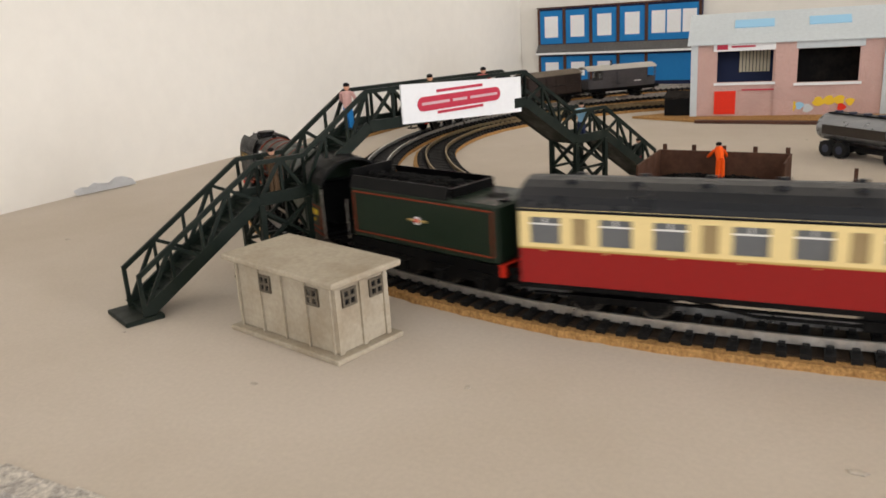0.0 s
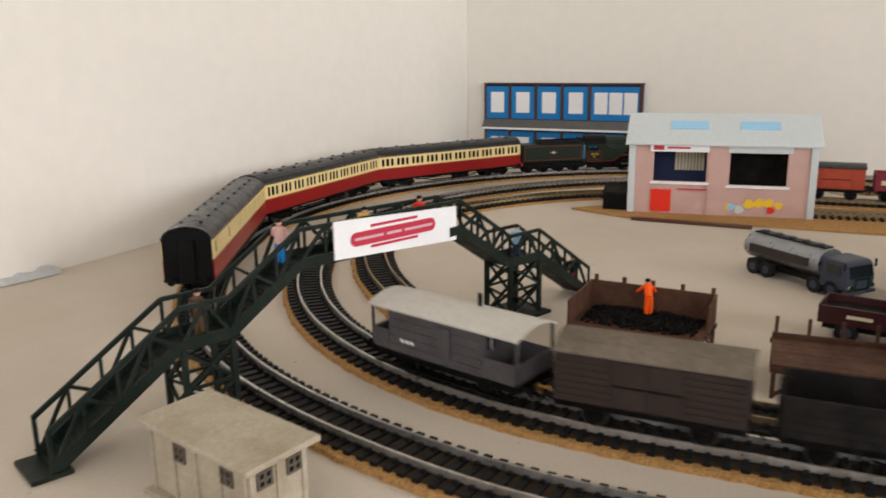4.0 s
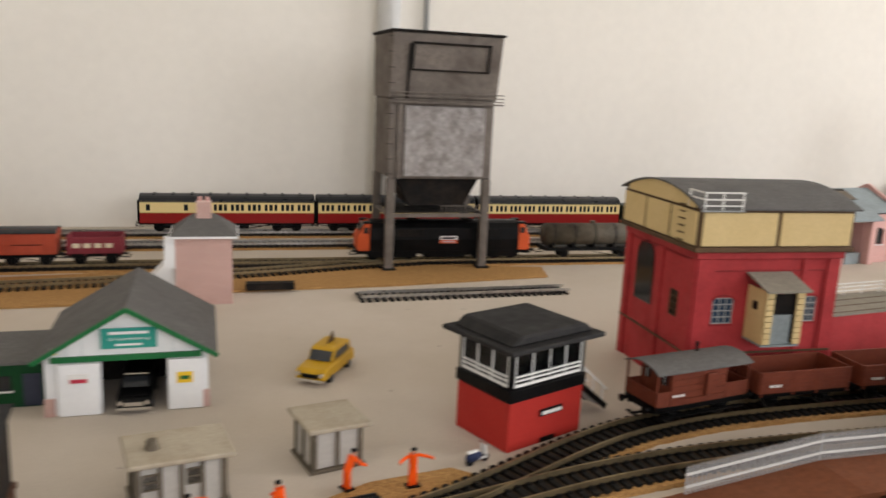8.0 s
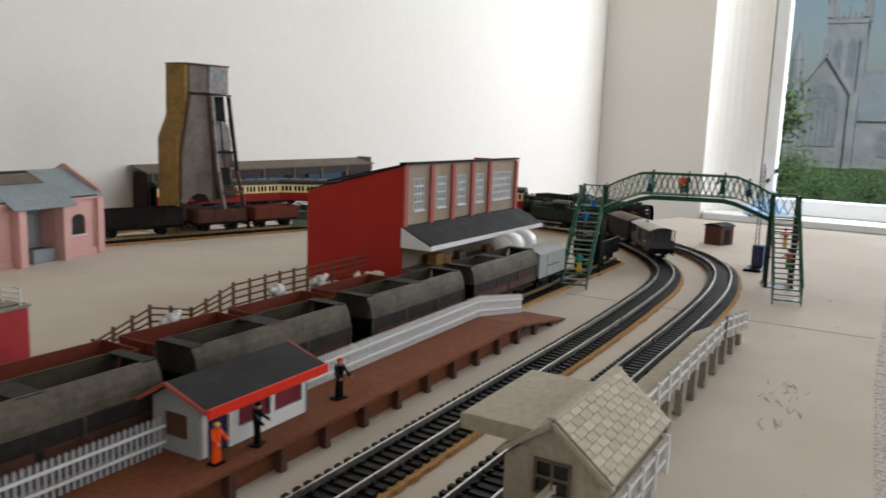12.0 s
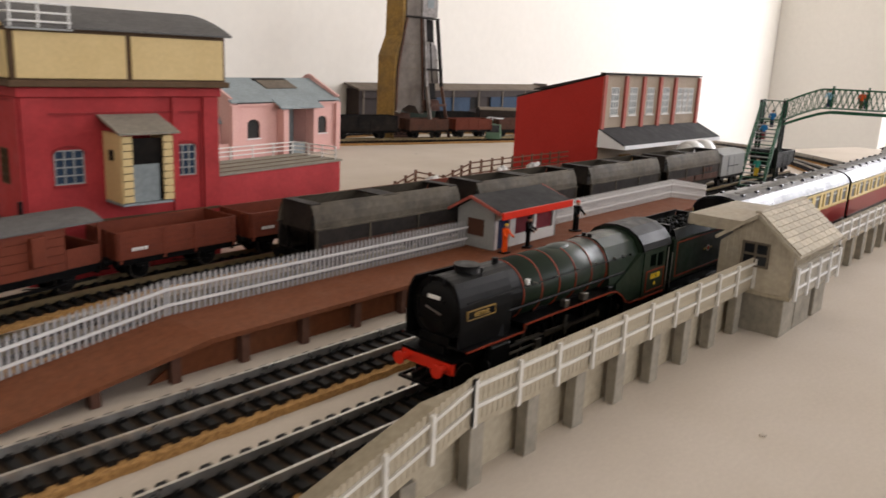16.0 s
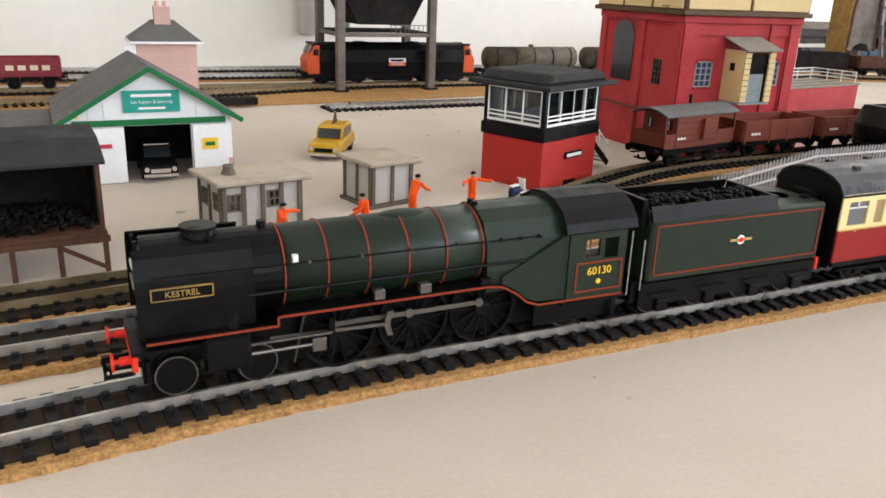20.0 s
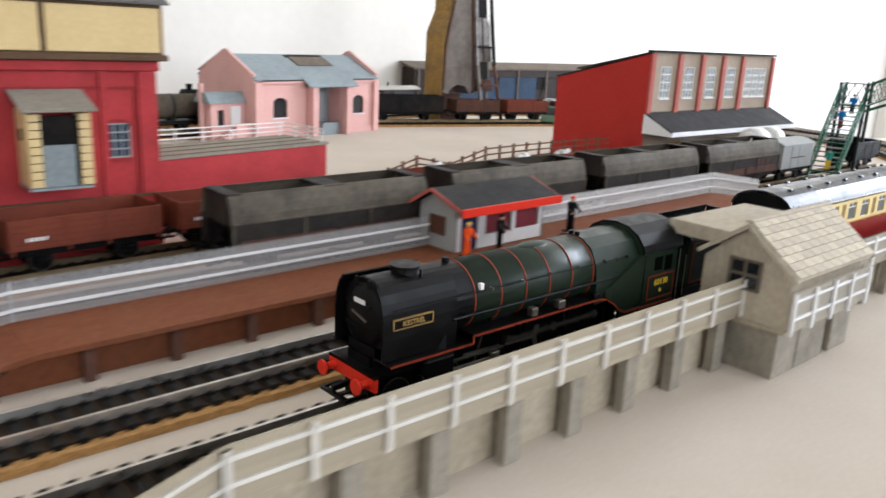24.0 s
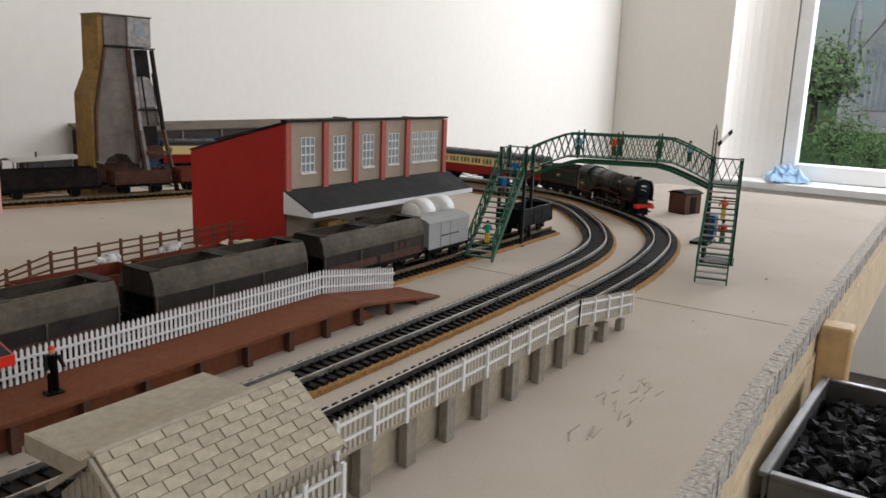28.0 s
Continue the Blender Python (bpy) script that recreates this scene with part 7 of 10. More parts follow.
def footbridge_lattice():
    """The green footbridge over both ovals; its flights run square to the span."""
    t = thing("footbridge", "green plastic lattice footbridge with stairs and figures", "footbridge", "footbridges", at=(0.9262, -0.0585, 0), turn=-78.0)
    hw, zl = 0.0134, 0.0800
    S, run, skew = 0.2100, 0.100, 0.022        # between the two flights; plan length of a flight
    M = M_BRIDGE2
    for side, x, o in (("left", 0.0, 0.0), ("right", S, skew)):
        for e in (-hw, hw):
            part("stringer", bar((x + e, o, 0.0035), (x + e, o + run, zl), 0.0012, 0.0062), M, t)
            part("hand_rail", bar((x + e, o - 0.001, 0.0215), (x + e, o + run, zl + 0.0215), 0.0013, 0.0016), M, t)
            for i in range(8):
                u = (i + 0.15) / 8
                part("baluster", bar((x + e, o + run * u, 0.0035 + (zl - 0.0035) * u), (x + e, o + run * u, 0.0215 + zl * u), 0.0009, 0.0009), M, t)
            bm = bmesh.new()
            for i in range(10):
                p = Vector((x + e, o + run * i / 10, 0.004 + (zl - 0.004) * i / 10))
                q = Vector((x + e, o + run * (i + 1) / 10, 0.004 + (zl - 0.004) * (i + 1) / 10))
                bar(p, q + Vector((0, 0, 0.0175)), 0.0007, 0.0007, bm)
                bar(p + Vector((0, 0, 0.0175)), q, 0.0007, 0.0007, bm)
            part("stair_lattice", bm, M, t)
        for i in range(17):
            u = (i + 0.4) / 17
            part("tread", bx(x - hw, o + run * u - 0.0026, 0.0035 + (zl - 0.004) * u, x + hw, o + run * u + 0.0026, 0.0046 + (zl - 0.004) * u), M_LIGHTGREY if i % 2 else M, t)
        part("landing", bx(x - hw, o + run, zl - 0.0014, x + hw, o + run + 0.030, zl), M, t)
        for e in (-hw, hw):
            for y in (o + run, o + run + 0.030):
                part("column", bx(x + e - 0.0016, y - 0.0016, 0, x + e + 0.0016, y + 0.0016, zl + 0.024), M_BRIDGE, t)
        lattice(t, (x - hw, o + run + 0.030, zl), (x + hw, o + run + 0.030, zl), 0.022, 3, 0.0009, M)
        part("top_rail", bar((x - hw, o + run + 0.030, zl + 0.0225), (x + hw, o + run + 0.030, zl + 0.0225), 0.0012, 0.0014), M, t)
        e = -hw if side == "left" else hw
        lattice(t, (x + e, o + run, zl), (x + e, o + run + 0.030, zl), 0.022, 3, 0.0009, M)
        part("top_rail", bar((x + e, o + run, zl + 0.0225), (x + e, o + run + 0.030, zl + 0.0225), 0.0012, 0.0014), M, t)
        for z in (0.03, 0.06):
            part("brace", bar((x - hw, o + run + 0.030, z), (x + hw, o + run + 0.030, z), 0.0012, 0.0012), M_BRIDGE, t)
        part("base", bx(x - hw - 0.003, o + run - 0.004, 0, x + hw + 0.003, o + run + 0.034, 0.0012), M_BRIDGE, t)
    # arched span
    n = 14
    rise = lambda u: 0.0185 * min(1.0, math.sin(math.pi * u) * 1.55) ** 0.9
    xs = [hw + (S - 2 * hw) * i / n for i in range(n + 1)]
    deck = bmesh.new()
    sk = [skew * (x - hw) / (S - 2 * hw) for x in xs]
    for i in range(n):
        za, zb = zl + rise(i / n), zl + rise((i + 1) / n)
        bar((xs[i], sk[i] + run + 0.015, za - 0.0006), (xs[i + 1], sk[i + 1] + run + 0.015, zb - 0.0006), 0.026, 0.0012, deck)
    part("deck", deck, M, t)
    for y in (run + 0.0015, run + 0.0285):
        bl, bt, bl2 = bmesh.new(), bmesh.new(), bmesh.new()
        for i in range(n):
            za, zb = zl + rise(i / n), zl + rise((i + 1) / n)
            la, lb = (zl - 0.006 + 0.019 * min(1, math.sin(math.pi * q) * 1.35) for q in (i / n, (i + 1) / n))
            bar((xs[i], y + sk[i], za + 0.0225), (xs[i + 1], y + sk[i + 1], zb + 0.0225), 0.0014, 0.0018, bt)
            bar((xs[i], y + sk[i], la), (xs[i + 1], y + sk[i + 1], lb), 0.0016, 0.0030, bl)
            for k in range(2):
                pa, pb = Vector((xs[i], y + sk[i], za)).lerp(Vector((xs[i + 1], y + sk[i + 1], zb)), k / 2), Vector((xs[i], y + sk[i], za)).lerp(Vector((xs[i + 1], y + sk[i + 1], zb)), (k + 1) / 2)
                u = Vector((0, 0, 0.022))
                bar(pa, pb + u, 0.0008, 0.0008, bl2)
                bar(pa + u, pb, 0.0008, 0.0008, bl2)
        part("top_rail", bt, M, t)
        part("arch_girder", bl, M, t)
        part("lattice", bl2, M, t)
        for i in (0, 4, 7, 10, 14):
            part("standard", bar((xs[i], y + sk[i], zl + rise(i / n) - 0.002), (xs[i], y + sk[i], zl + rise(i / n) + 0.0265), 0.0014, 0.0014), M, t)
    return t, zl, run, S


_fb, _zl, _run, _S = footbridge_lattice()
_fm = _fb.matrix_basis
for lx, ly, z, coat, legs in ((0.062, _run + 0.026, _zl + 0.0190, M_SKYBLUE, M_NAVY), (0.098, _run + 0.034, _zl + 0.0192, M_ORANGE, M_BROWN), (0.103, _run + 0.040, _zl + 0.0192, M_BROWN, M_NAVY), (0.142, _run + 0.048, _zl + 0.0190, M_GREEN, M_NAVY), (0.172, _run + 0.055, _zl + 0.0170, M_SKYBLUE, M_NAVY),
                              (0.002, 0.018, 0.0170, M_SIGNGREEN, M_YELLOW), (-0.003, 0.078, 0.0560, M_BLUE, M_MAROON), (0.002, 0.100, 0.0705, M_BLUE, M_NAVY), (_S + 0.002, 0.117, 0.0470, M_ORANGE, M_YELLOW), (_S + 0.004, 0.087, 0.0280, M_BUFFERRED, M_GREEN)):
    p = _fm @ Vector((lx, ly, z))
    figure(p, 120, coat, legs, base=False, label="painted model figure crossing the green footbridge", s=0.95)


def footbridge_truss():
    """The dark green bridge over the curve: five slopes in one line, two lattice piers, a shop banner."""
    t = thing("footbridge", "dark green truss footbridge with lattice piers and white banner", "footbridge", "footbridges", at=(-0.670, -0.292, 0), turn=69.3)
    t.scale = (0.96, 0.96, 0.96)
    M, hw = M_BRIDGE, 0.0105
    runs = [(0.004, 0.001, 0.068, 0.0430), (0.068, 0.0430, 0.094, 0.0430), (0.094, 0.0430, 0.136, 0.0705), (0.136, 0.0705, 0.254, 0.0705), (0.254, 0.0705, 0.300, 0.0400), (0.300, 0.0400, 0.330, 0.0400), (0.330, 0.0400, 0.388, 0.0012)]
    H = 0.0205
    for x0, z0, x1, z1 in runs:
        part("deck", bar((x0, 0, z0), (x1, 0, z1), 2 * hw, 0.0016), M, t)
        n = max(1, round((x1 - x0) / 0.0165))
        for y in (-hw, hw):
            part("bottom_chord", bar((x0, y, z0 + 0.002), (x1, y, z1 + 0.002), 0.0018, 0.0060), M, t)
            part("top_chord", bar((x0, y, z0 + H), (x1, y, z1 + H), 0.0018, 0.0022), M, t)
            for i in range(n + 1):
                x, z = x0 + (x1 - x0) * i / n, z0 + (z1 - z0) * i / n
                part("vertical", bar((x, y, z), (x, y, z + H), 0.0014, 0.0014), M, t)
            for i in range(n):
                a = (x0 + (x1 - x0) * i / n, y, z0 + (z1 - z0) * i / n + 0.002)
                b = (x0 + (x1 - x0) * (i + 1) / n, y, z0 + (z1 - z0) * (i + 1) / n + H)
                if i % 2:
                    a, b = (a[0], y, a[2] + H - 0.002), (b[0], y, b[2] - H + 0.002)
                part("diagonal", bar(a, b, 0.0015, 0.0017), M, t)
        if abs(z1 - z0) > 0.01:
            k = round(abs(z1 - z0) / 0.0034)
            for i in range(k):
                x = x0 + (x1 - x0) * (i + 0.5) / k
                z = z0 + (z1 - z0) * (i + 0.5) / k
                part("tread", bx(x - 0.0020, -hw + 0.001, z + 0.0010, x + 0.0020, hw - 0.001, z + 0.0018), M, t)
    part("foot_plate", bx(-0.006, -hw - 0.003, 0, 0.012, hw + 0.003, 0.0024, 0.0004), M, t)
    part("end_post", bar((0.004, -hw, 0), (0.004, -hw, 0.0225), 0.0018, 0.0018), M, t)
    part("end_post", bar((0.004, hw, 0), (0.004, hw, 0.0225), 0.0018, 0.0018), M, t)
    for x0, x1, zt in ((0.068, 0.094, 0.0425), (0.300, 0.330, 0.0395)):
        part("base_plate", bx(x0 - 0.007, -hw - 0.007, 0, x1 + 0.007, hw + 0.007, 0.0022, 0.0005), M, t)
        for x in (x0, x1):
            for y in (-hw - 0.0005, hw + 0.0005):
                part("pier_leg", bx(x - 0.0014, y - 0.0014, 0.0022, x + 0.0014, y + 0.0014, zt), M, t)
        for y in (-hw - 0.0005, hw + 0.0005):
            lattice(t, (x0, y, 0.003), (x1, y, 0.003), 0.018, 1, 0.0016, M, "cross_brace")
            lattice(t, (x0, y, 0.022), (x1, y, 0.022), 0.018, 1, 0.0016, M, "cross_brace")
            part("pier_rail", bar((x0, y, 0.0215), (x1, y, 0.0215), 0.0014, 0.0016), M, t)
        for x in (x0, x1):
            lattice(t, (x, -hw, 0.003), (x, hw, 0.003), 0.018, 1, 0.0016, M, "cross_brace")
            lattice(t, (x, -hw, 0.022), (x, hw, 0.022), 0.018, 1, 0.0016, M, "cross_brace")
    return t


_tb = footbridge_truss()
_tm = _tb.matrix_basis
ban = thing("banner", "white shop banner with dark red lettering bars on the footbridge", "banner", at=(-0.6059, -0.1553, 0.0660), turn=70.6)
part("board", prism([(0, 0.0023), (0.0893, -0.0017), (0.0895, 0.0188), (0.0, 0.0228)], -0.0012, -0.0001, "y"), M_CARD_WHITE, ban)
pill = [(0.041 + s * 0.027 + 0.0038 * math.cos(a), 0.0112 + 0.0038 * math.sin(a)) for s, lo in ((1, -90), (-1, 90)) for a in (radians(lo + 18 * i) for i in range(11))]
part("red_pill", prism(pill, -0.0016, -0.0013, "y"), M_BANNER_RED, ban)
for i, (x0, x1) in enumerate(((0.013, 0.0325), (0.0350, 0.0455), (0.0480, 0.069))):
    part("lettering_bar", bx(x0, -0.0020, 0.0106, x1, -0.0017, 0.0120), M_PALEBAR, ban)
for z in (0.0052, 0.0166):
    part("red_line", bx(0.024, -0.0016, z - 0.0001, 0.058, -0.0013, z + 0.0014), M_BANNER_RED, ban)
for u, z, coat, legs, yy in ((0.133, 0.0715, M_PINK, M_BLUE, 0.004), (0.186, 0.0715, M_YELLOW, M_BROWN, -0.002), (0.232, 0.0715, M_BUFFERRED, M_BUFFERRED, 0.003), (0.315, 0.0412, M_SKYBLUE, M_NAVY, -0.003), (0.082, 0.0442, M_BROWN, M_BROWN, 0.0), (0.382, 0.0068, M_BRIDGE, M_MAROON, 0.0)):
    figure(tuple(_tm @ Vector((u, yy, z))), 200, coat, legs, base=False, label="painted model figure crossing the dark footbridge", s=1.02)


def timber_stage(at, turn, w, d, z, walls, label):
    t = thing("coaling_stage", label, "coaling stage", "timber coaling stages", at=at, turn=turn)
    M = M_RUSTWOOD
    k = 7
    for i in range(k):
        part("plank", bx(0, d * i / k, z - 0.0014, w, d * (i + 0.94) / k, z), M, t)
    part("edge_beam", bx(-0.0008, -0.0014, z - 0.0042, w + 0.0008, 0.0006, z - 0.0015), M, t)
    part("edge_beam", bx(-0.0008, d - 0.0006, z - 0.0042, w + 0.0008, d + 0.0014, z - 0.0015), M, t)
    n = max(4, round(w / 0.0185))
    for i in range(n + 1):
        x = 0.0012 + (w - 0.0024) * i / n
        for y in (0.0, d - 0.002):
            part("leg", bx(x - 0.0011, y, 0, x + 0.0011, y + 0.0022, z - 0.0043), M, t)
    for i in (0, n - 1):
        x0, x1 = 0.0012 + (w - 0.0024) * i / n, 0.0012 + (w - 0.0024) * (i + 1) / n
        part("brace", bar((x0, -0.0002, z - 0.005), (x1, -0.0002, 0.002), 0.0012, 0.0018) if i else bar((x0, -0.0002, 0.002), (x1, -0.0002, z - 0.005), 0.0012, 0.0018), M, t)
    mid = n // 2
    for s in (-1, 1):
        x0, x1 = 0.0012 + (w - 0.0024) * (mid + s) / n, 0.0012 + (w - 0.0024) * mid / n
        part("brace", bar((x0, -0.0002, z - 0.005), (x1, -0.0002, 0.002), 0.0012, 0.0018), M, t)
    return t


st = timber_stage((-0.507, -0.065, 0), -2.0, 0.076, 0.043, 0.0185, True, "brown timber coaling stage heaped with coal, ladder at its end")
M = M_RUSTWOOD
part("back_board", bx(0.0, 0.0420, 0.0186, 0.076, 0.0432, 0.0350), M, st)
part("end_board", prism([(0.0, 0.0186), (0.0418, 0.0186), (0.0418, 0.0350), (0.0, 0.0330)], 0.0, 0.0012, "x"), M, st)
part("end_board", prism([(0.0215, 0.0186), (0.0418, 0.0186), (0.0418, 0.0350), (0.0215, 0.0330)], 0.0748, 0.076, "x"), M, st)
for i in range(5):
    part("wall_post", bx(0.002 + 0.0176 * i, 0.0433, 0.0100, 0.0042 + 0.0176 * i, 0.0450, 0.0382), M, st)
for y in (0.004, 0.0105):
    part("ladder_rail", bar((0.0770, y, 0.0225), (0.0905, y, 0.0), 0.0010, 0.0014), M, st)
for i in range(6):
    u = (i + 0.5) / 6
    part("rung", bar((0.0770 + 0.0135 * u, 0.004, 0.0225 * (1 - u)), (0.0770 + 0.0135 * u, 0.0105, 0.0225 * (1 - u)), 0.0008, 0.0008), M, st)


def coal_heap(name, m, w, d, hgt, n, seed, label, size=0.0016):
    """Loose lumps over a low mound."""
    rnd = random.Random(seed)
    proto = bmesh.new()
    bmesh.ops.create_icosphere(proto, subdivisions=1, radius=1.0)
    pv = [v.co.copy() for v in proto.verts]
    pf = [tuple(v.index for v in f.verts) for f in proto.faces]
    proto.free()
    vs, fs = [], []
    for i in range(n):
        x, y = rnd.uniform(0, w), rnd.uniform(0, d)
        z = hgt * (1 - (2 * x / w - 1) ** 4) * (1 - (2 * y / d - 1) ** 4) * rnd.uniform(0.75, 1.0)
        r = size * rnd.uniform(0.5, 1.25)
        e = Euler((rnd.random() * 6, rnd.random() * 6, rnd.random() * 6)).to_matrix()
        sc = Vector((rnd.uniform(0.7, 1.2), rnd.uniform(0.6, 1.0), rnd.uniform(0.5, 0.9)))
        o = len(vs)
        for v in pv:
            q = e @ Vector((v.x * sc.x * r * rnd.uniform(0.8, 1.15), v.y * sc.y * r, v.z * sc.z * r)) + Vector((x, y, z))
            vs.append(tuple(q))
        fs += [tuple(a + o for a in f) for f in pf]
    me = bpy.data.meshes.new(name)
    me.from_pydata(vs, [], fs)
    me.materials.append(M_COAL)
    ob = new(name, me)
    ob.matrix_basis = m
    return tagged(ob, label, "coal", kind="stuff")


coal_heap("coal", st.matrix_basis @ Matrix.Translation((0.004, 0.008, 0.0188)), 0.066, 0.032, 0.0040, 600, 3, "loose black coal heaped on the timber stage")
figure((-0.466, -0.038, 0.0222), 200, M_ORANGE, M_ORANGE, 0.9, 0.2, base=False, label="model figure in orange overalls bending over the coal")

st2 = timber_stage((-0.3945, -0.0805, 0), 4.5, 0.131, 0.045, 0.0185, False, "long brown timber stage with a covered coal shed")
for i in range(5):
    part("wall_post", bx(0.001 + 0.0165 * i, 0.0440, 0.0040, 0.0030 + 0.0165 * i, 0.0455, 0.0300), M, st2)
part("back_rail", bx(0.0, 0.0425, 0.0186, 0.066, 0.0438, 0.0212), M, st2)
part("shed_back", bx(0.064, 0.0426, 0.0186, 0.130, 0.0438, 0.0560), M_SOOTSHADE, st2)
for x in (0.0640, 0.1288):
    part("shed_side", prism([(0.012, 0.0186), (0.0424, 0.0186), (0.0424, 0.0555), (0.012, 0.0515)], x, x + 0.0012, "x"), M_SOOTSHADE, st2)
part("shed_roof", prism([(-0.002, 0.0490), (0.020, 0.0555), (0.047, 0.0570), (0.047, 0.0584), (0.020, 0.0569), (-0.002, 0.0504)], 0.0615, 0.1325, "x"), M_DARKSLATE, st2, "dark felt shed roof")
for x in (0.0645, 0.1285):
    part("shed_post", bx(x, 0.0005, 0.0186, x + 0.0018, 0.0022, 0.0495), M, st2)
coal_heap("coal", st2.matrix_basis @ Matrix.Translation((0.070, 0.006, 0.0188)), 0.056, 0.034, 0.008, 700, 4, "loose black coal in the covered stage")
figure(tuple(st2.matrix_basis @ Vector((0.056, 0.028, 0.0190))), 90, M_NAVY, M_NAVY, 0.6, 0.2, base=False, label="model figure in blue shovelling coal")


def rail_fence():
    t = thing("cattle_fence", "brown post and rail cattle fence", "fence")
    pts = [(0.455, 0.080, 0.0), (0.515, 0.100, 0.0), (0.545, 0.092, 0.0), (0.600, 0.105, 0.0), (0.660, 0.110, 0.0), (0.790, 0.112, 0.0)]
    top = [0.026, 0.034, 0.028, 0.036, 0.036, 0.036]
    for (a, za), (b, zb) in zip(zip(pts, top), zip(pts[1:], top[1:])):
        va, vb = Vector(a), Vector(b)
        k = max(2, round((vb - va).length / 0.019))
        for i in range(k):
            p = va.lerp(vb, i / k)
            part("post", bx(p.x - 0.0009, p.y - 0.0009, 0, p.x + 0.0009, p.y + 0.0009, za + (zb - za) * i / k + 0.002), M_FENCEBROWN, t)
        for f in (0.25, 0.5, 0.75, 1.0):
            part("rail", bar(va + Vector((0, -0.0013, 0.014 * (1 - f) + za * f)), vb + Vector((0, -0.0013, 0.014 * (1 - f) + zb * f)), 0.0008, 0.0013), M_FENCEBROWN, t)
    return t


rail_fence()
dock = prism([(0.45, 0.060), (0.80, 0.060), (0.80, 0.110), (0.66, 0.1085), (0.60, 0.1035), (0.545, 0.0905), (0.515, 0.098), (0.455, 0.078)], 0.0, 0.0140, "z")
whole("cattle_dock", dock, M_SHEDBROWN, "low brown cattle dock behind the wagons", "dock")


def beast(at, turn, mat, label, s=1.0):
    t = thing("cow" if mat is M_COW else "sheep", label, "cow" if mat is M_COW else "sheep", "cattle on the dock", at=at, turn=turn)
    part("body", ball((0, 0, 0.0125 * s), 0.0060 * s, 1.9, 0.85, 0.9, 10), mat, t, smooth=True)
    part("head", ball((0.0135 * s, 0, 0.0150 * s), 0.0030 * s, 1.5, 0.8, 0.9, 8), mat, t, smooth=True)
    part("neck", cyl((0.007 * s, 0, 0.0130 * s), (0.0125 * s, 0, 0.0150 * s), 0.0030 * s, 0.0022 * s, 8), mat, t, smooth=True)
    for x in (-0.0075, 0.0070):
        for y in (-0.0028, 0.0028):
            part("leg", cyl((x * s, y * s, 0), (x * s, y * s, 0.010 * s), 0.0009 * s, 0.0014 * s, 6), mat, t)
    part("tail", cyl((-0.0112 * s, 0, 0.0145 * s), (-0.0125 * s, 0, 0.006 * s), 0.0005 * s, n=5), mat, t)


beast((0.517, 0.083, 0.0141), 20, M_COW, "black and white cow standing on the cattle dock")
beast((0.640, 0.094, 0.0141), 200, M_COW, "black and white cow standing on the cattle dock")
beast((0.690, 0.092, 0.0141), 10, M_COW, "black and white cow standing on the cattle dock")
beast((0.745, 0.090, 0.0141), 30, M_SHEEP, "small brown animal standing on the cattle dock", 0.7)
beast((0.765, 0.082, 0.0141), 150, M_SHEEP, "small brown animal standing on the cattle dock", 0.7)


# ---- road vehicles ----
def wheels(t, spots, r, w):
    for x, y in spots:
        wh = part("wheel", cyl((x, y - w / 2, r), (x, y + w / 2, r), r, n=16), M_TYRE, t)
        part("hub", cyl((x, y - w / 2 - 0.0003, r), (x, y + w / 2 + 0.0003, r), r * 0.5, n=10), M_DENIM, wh)


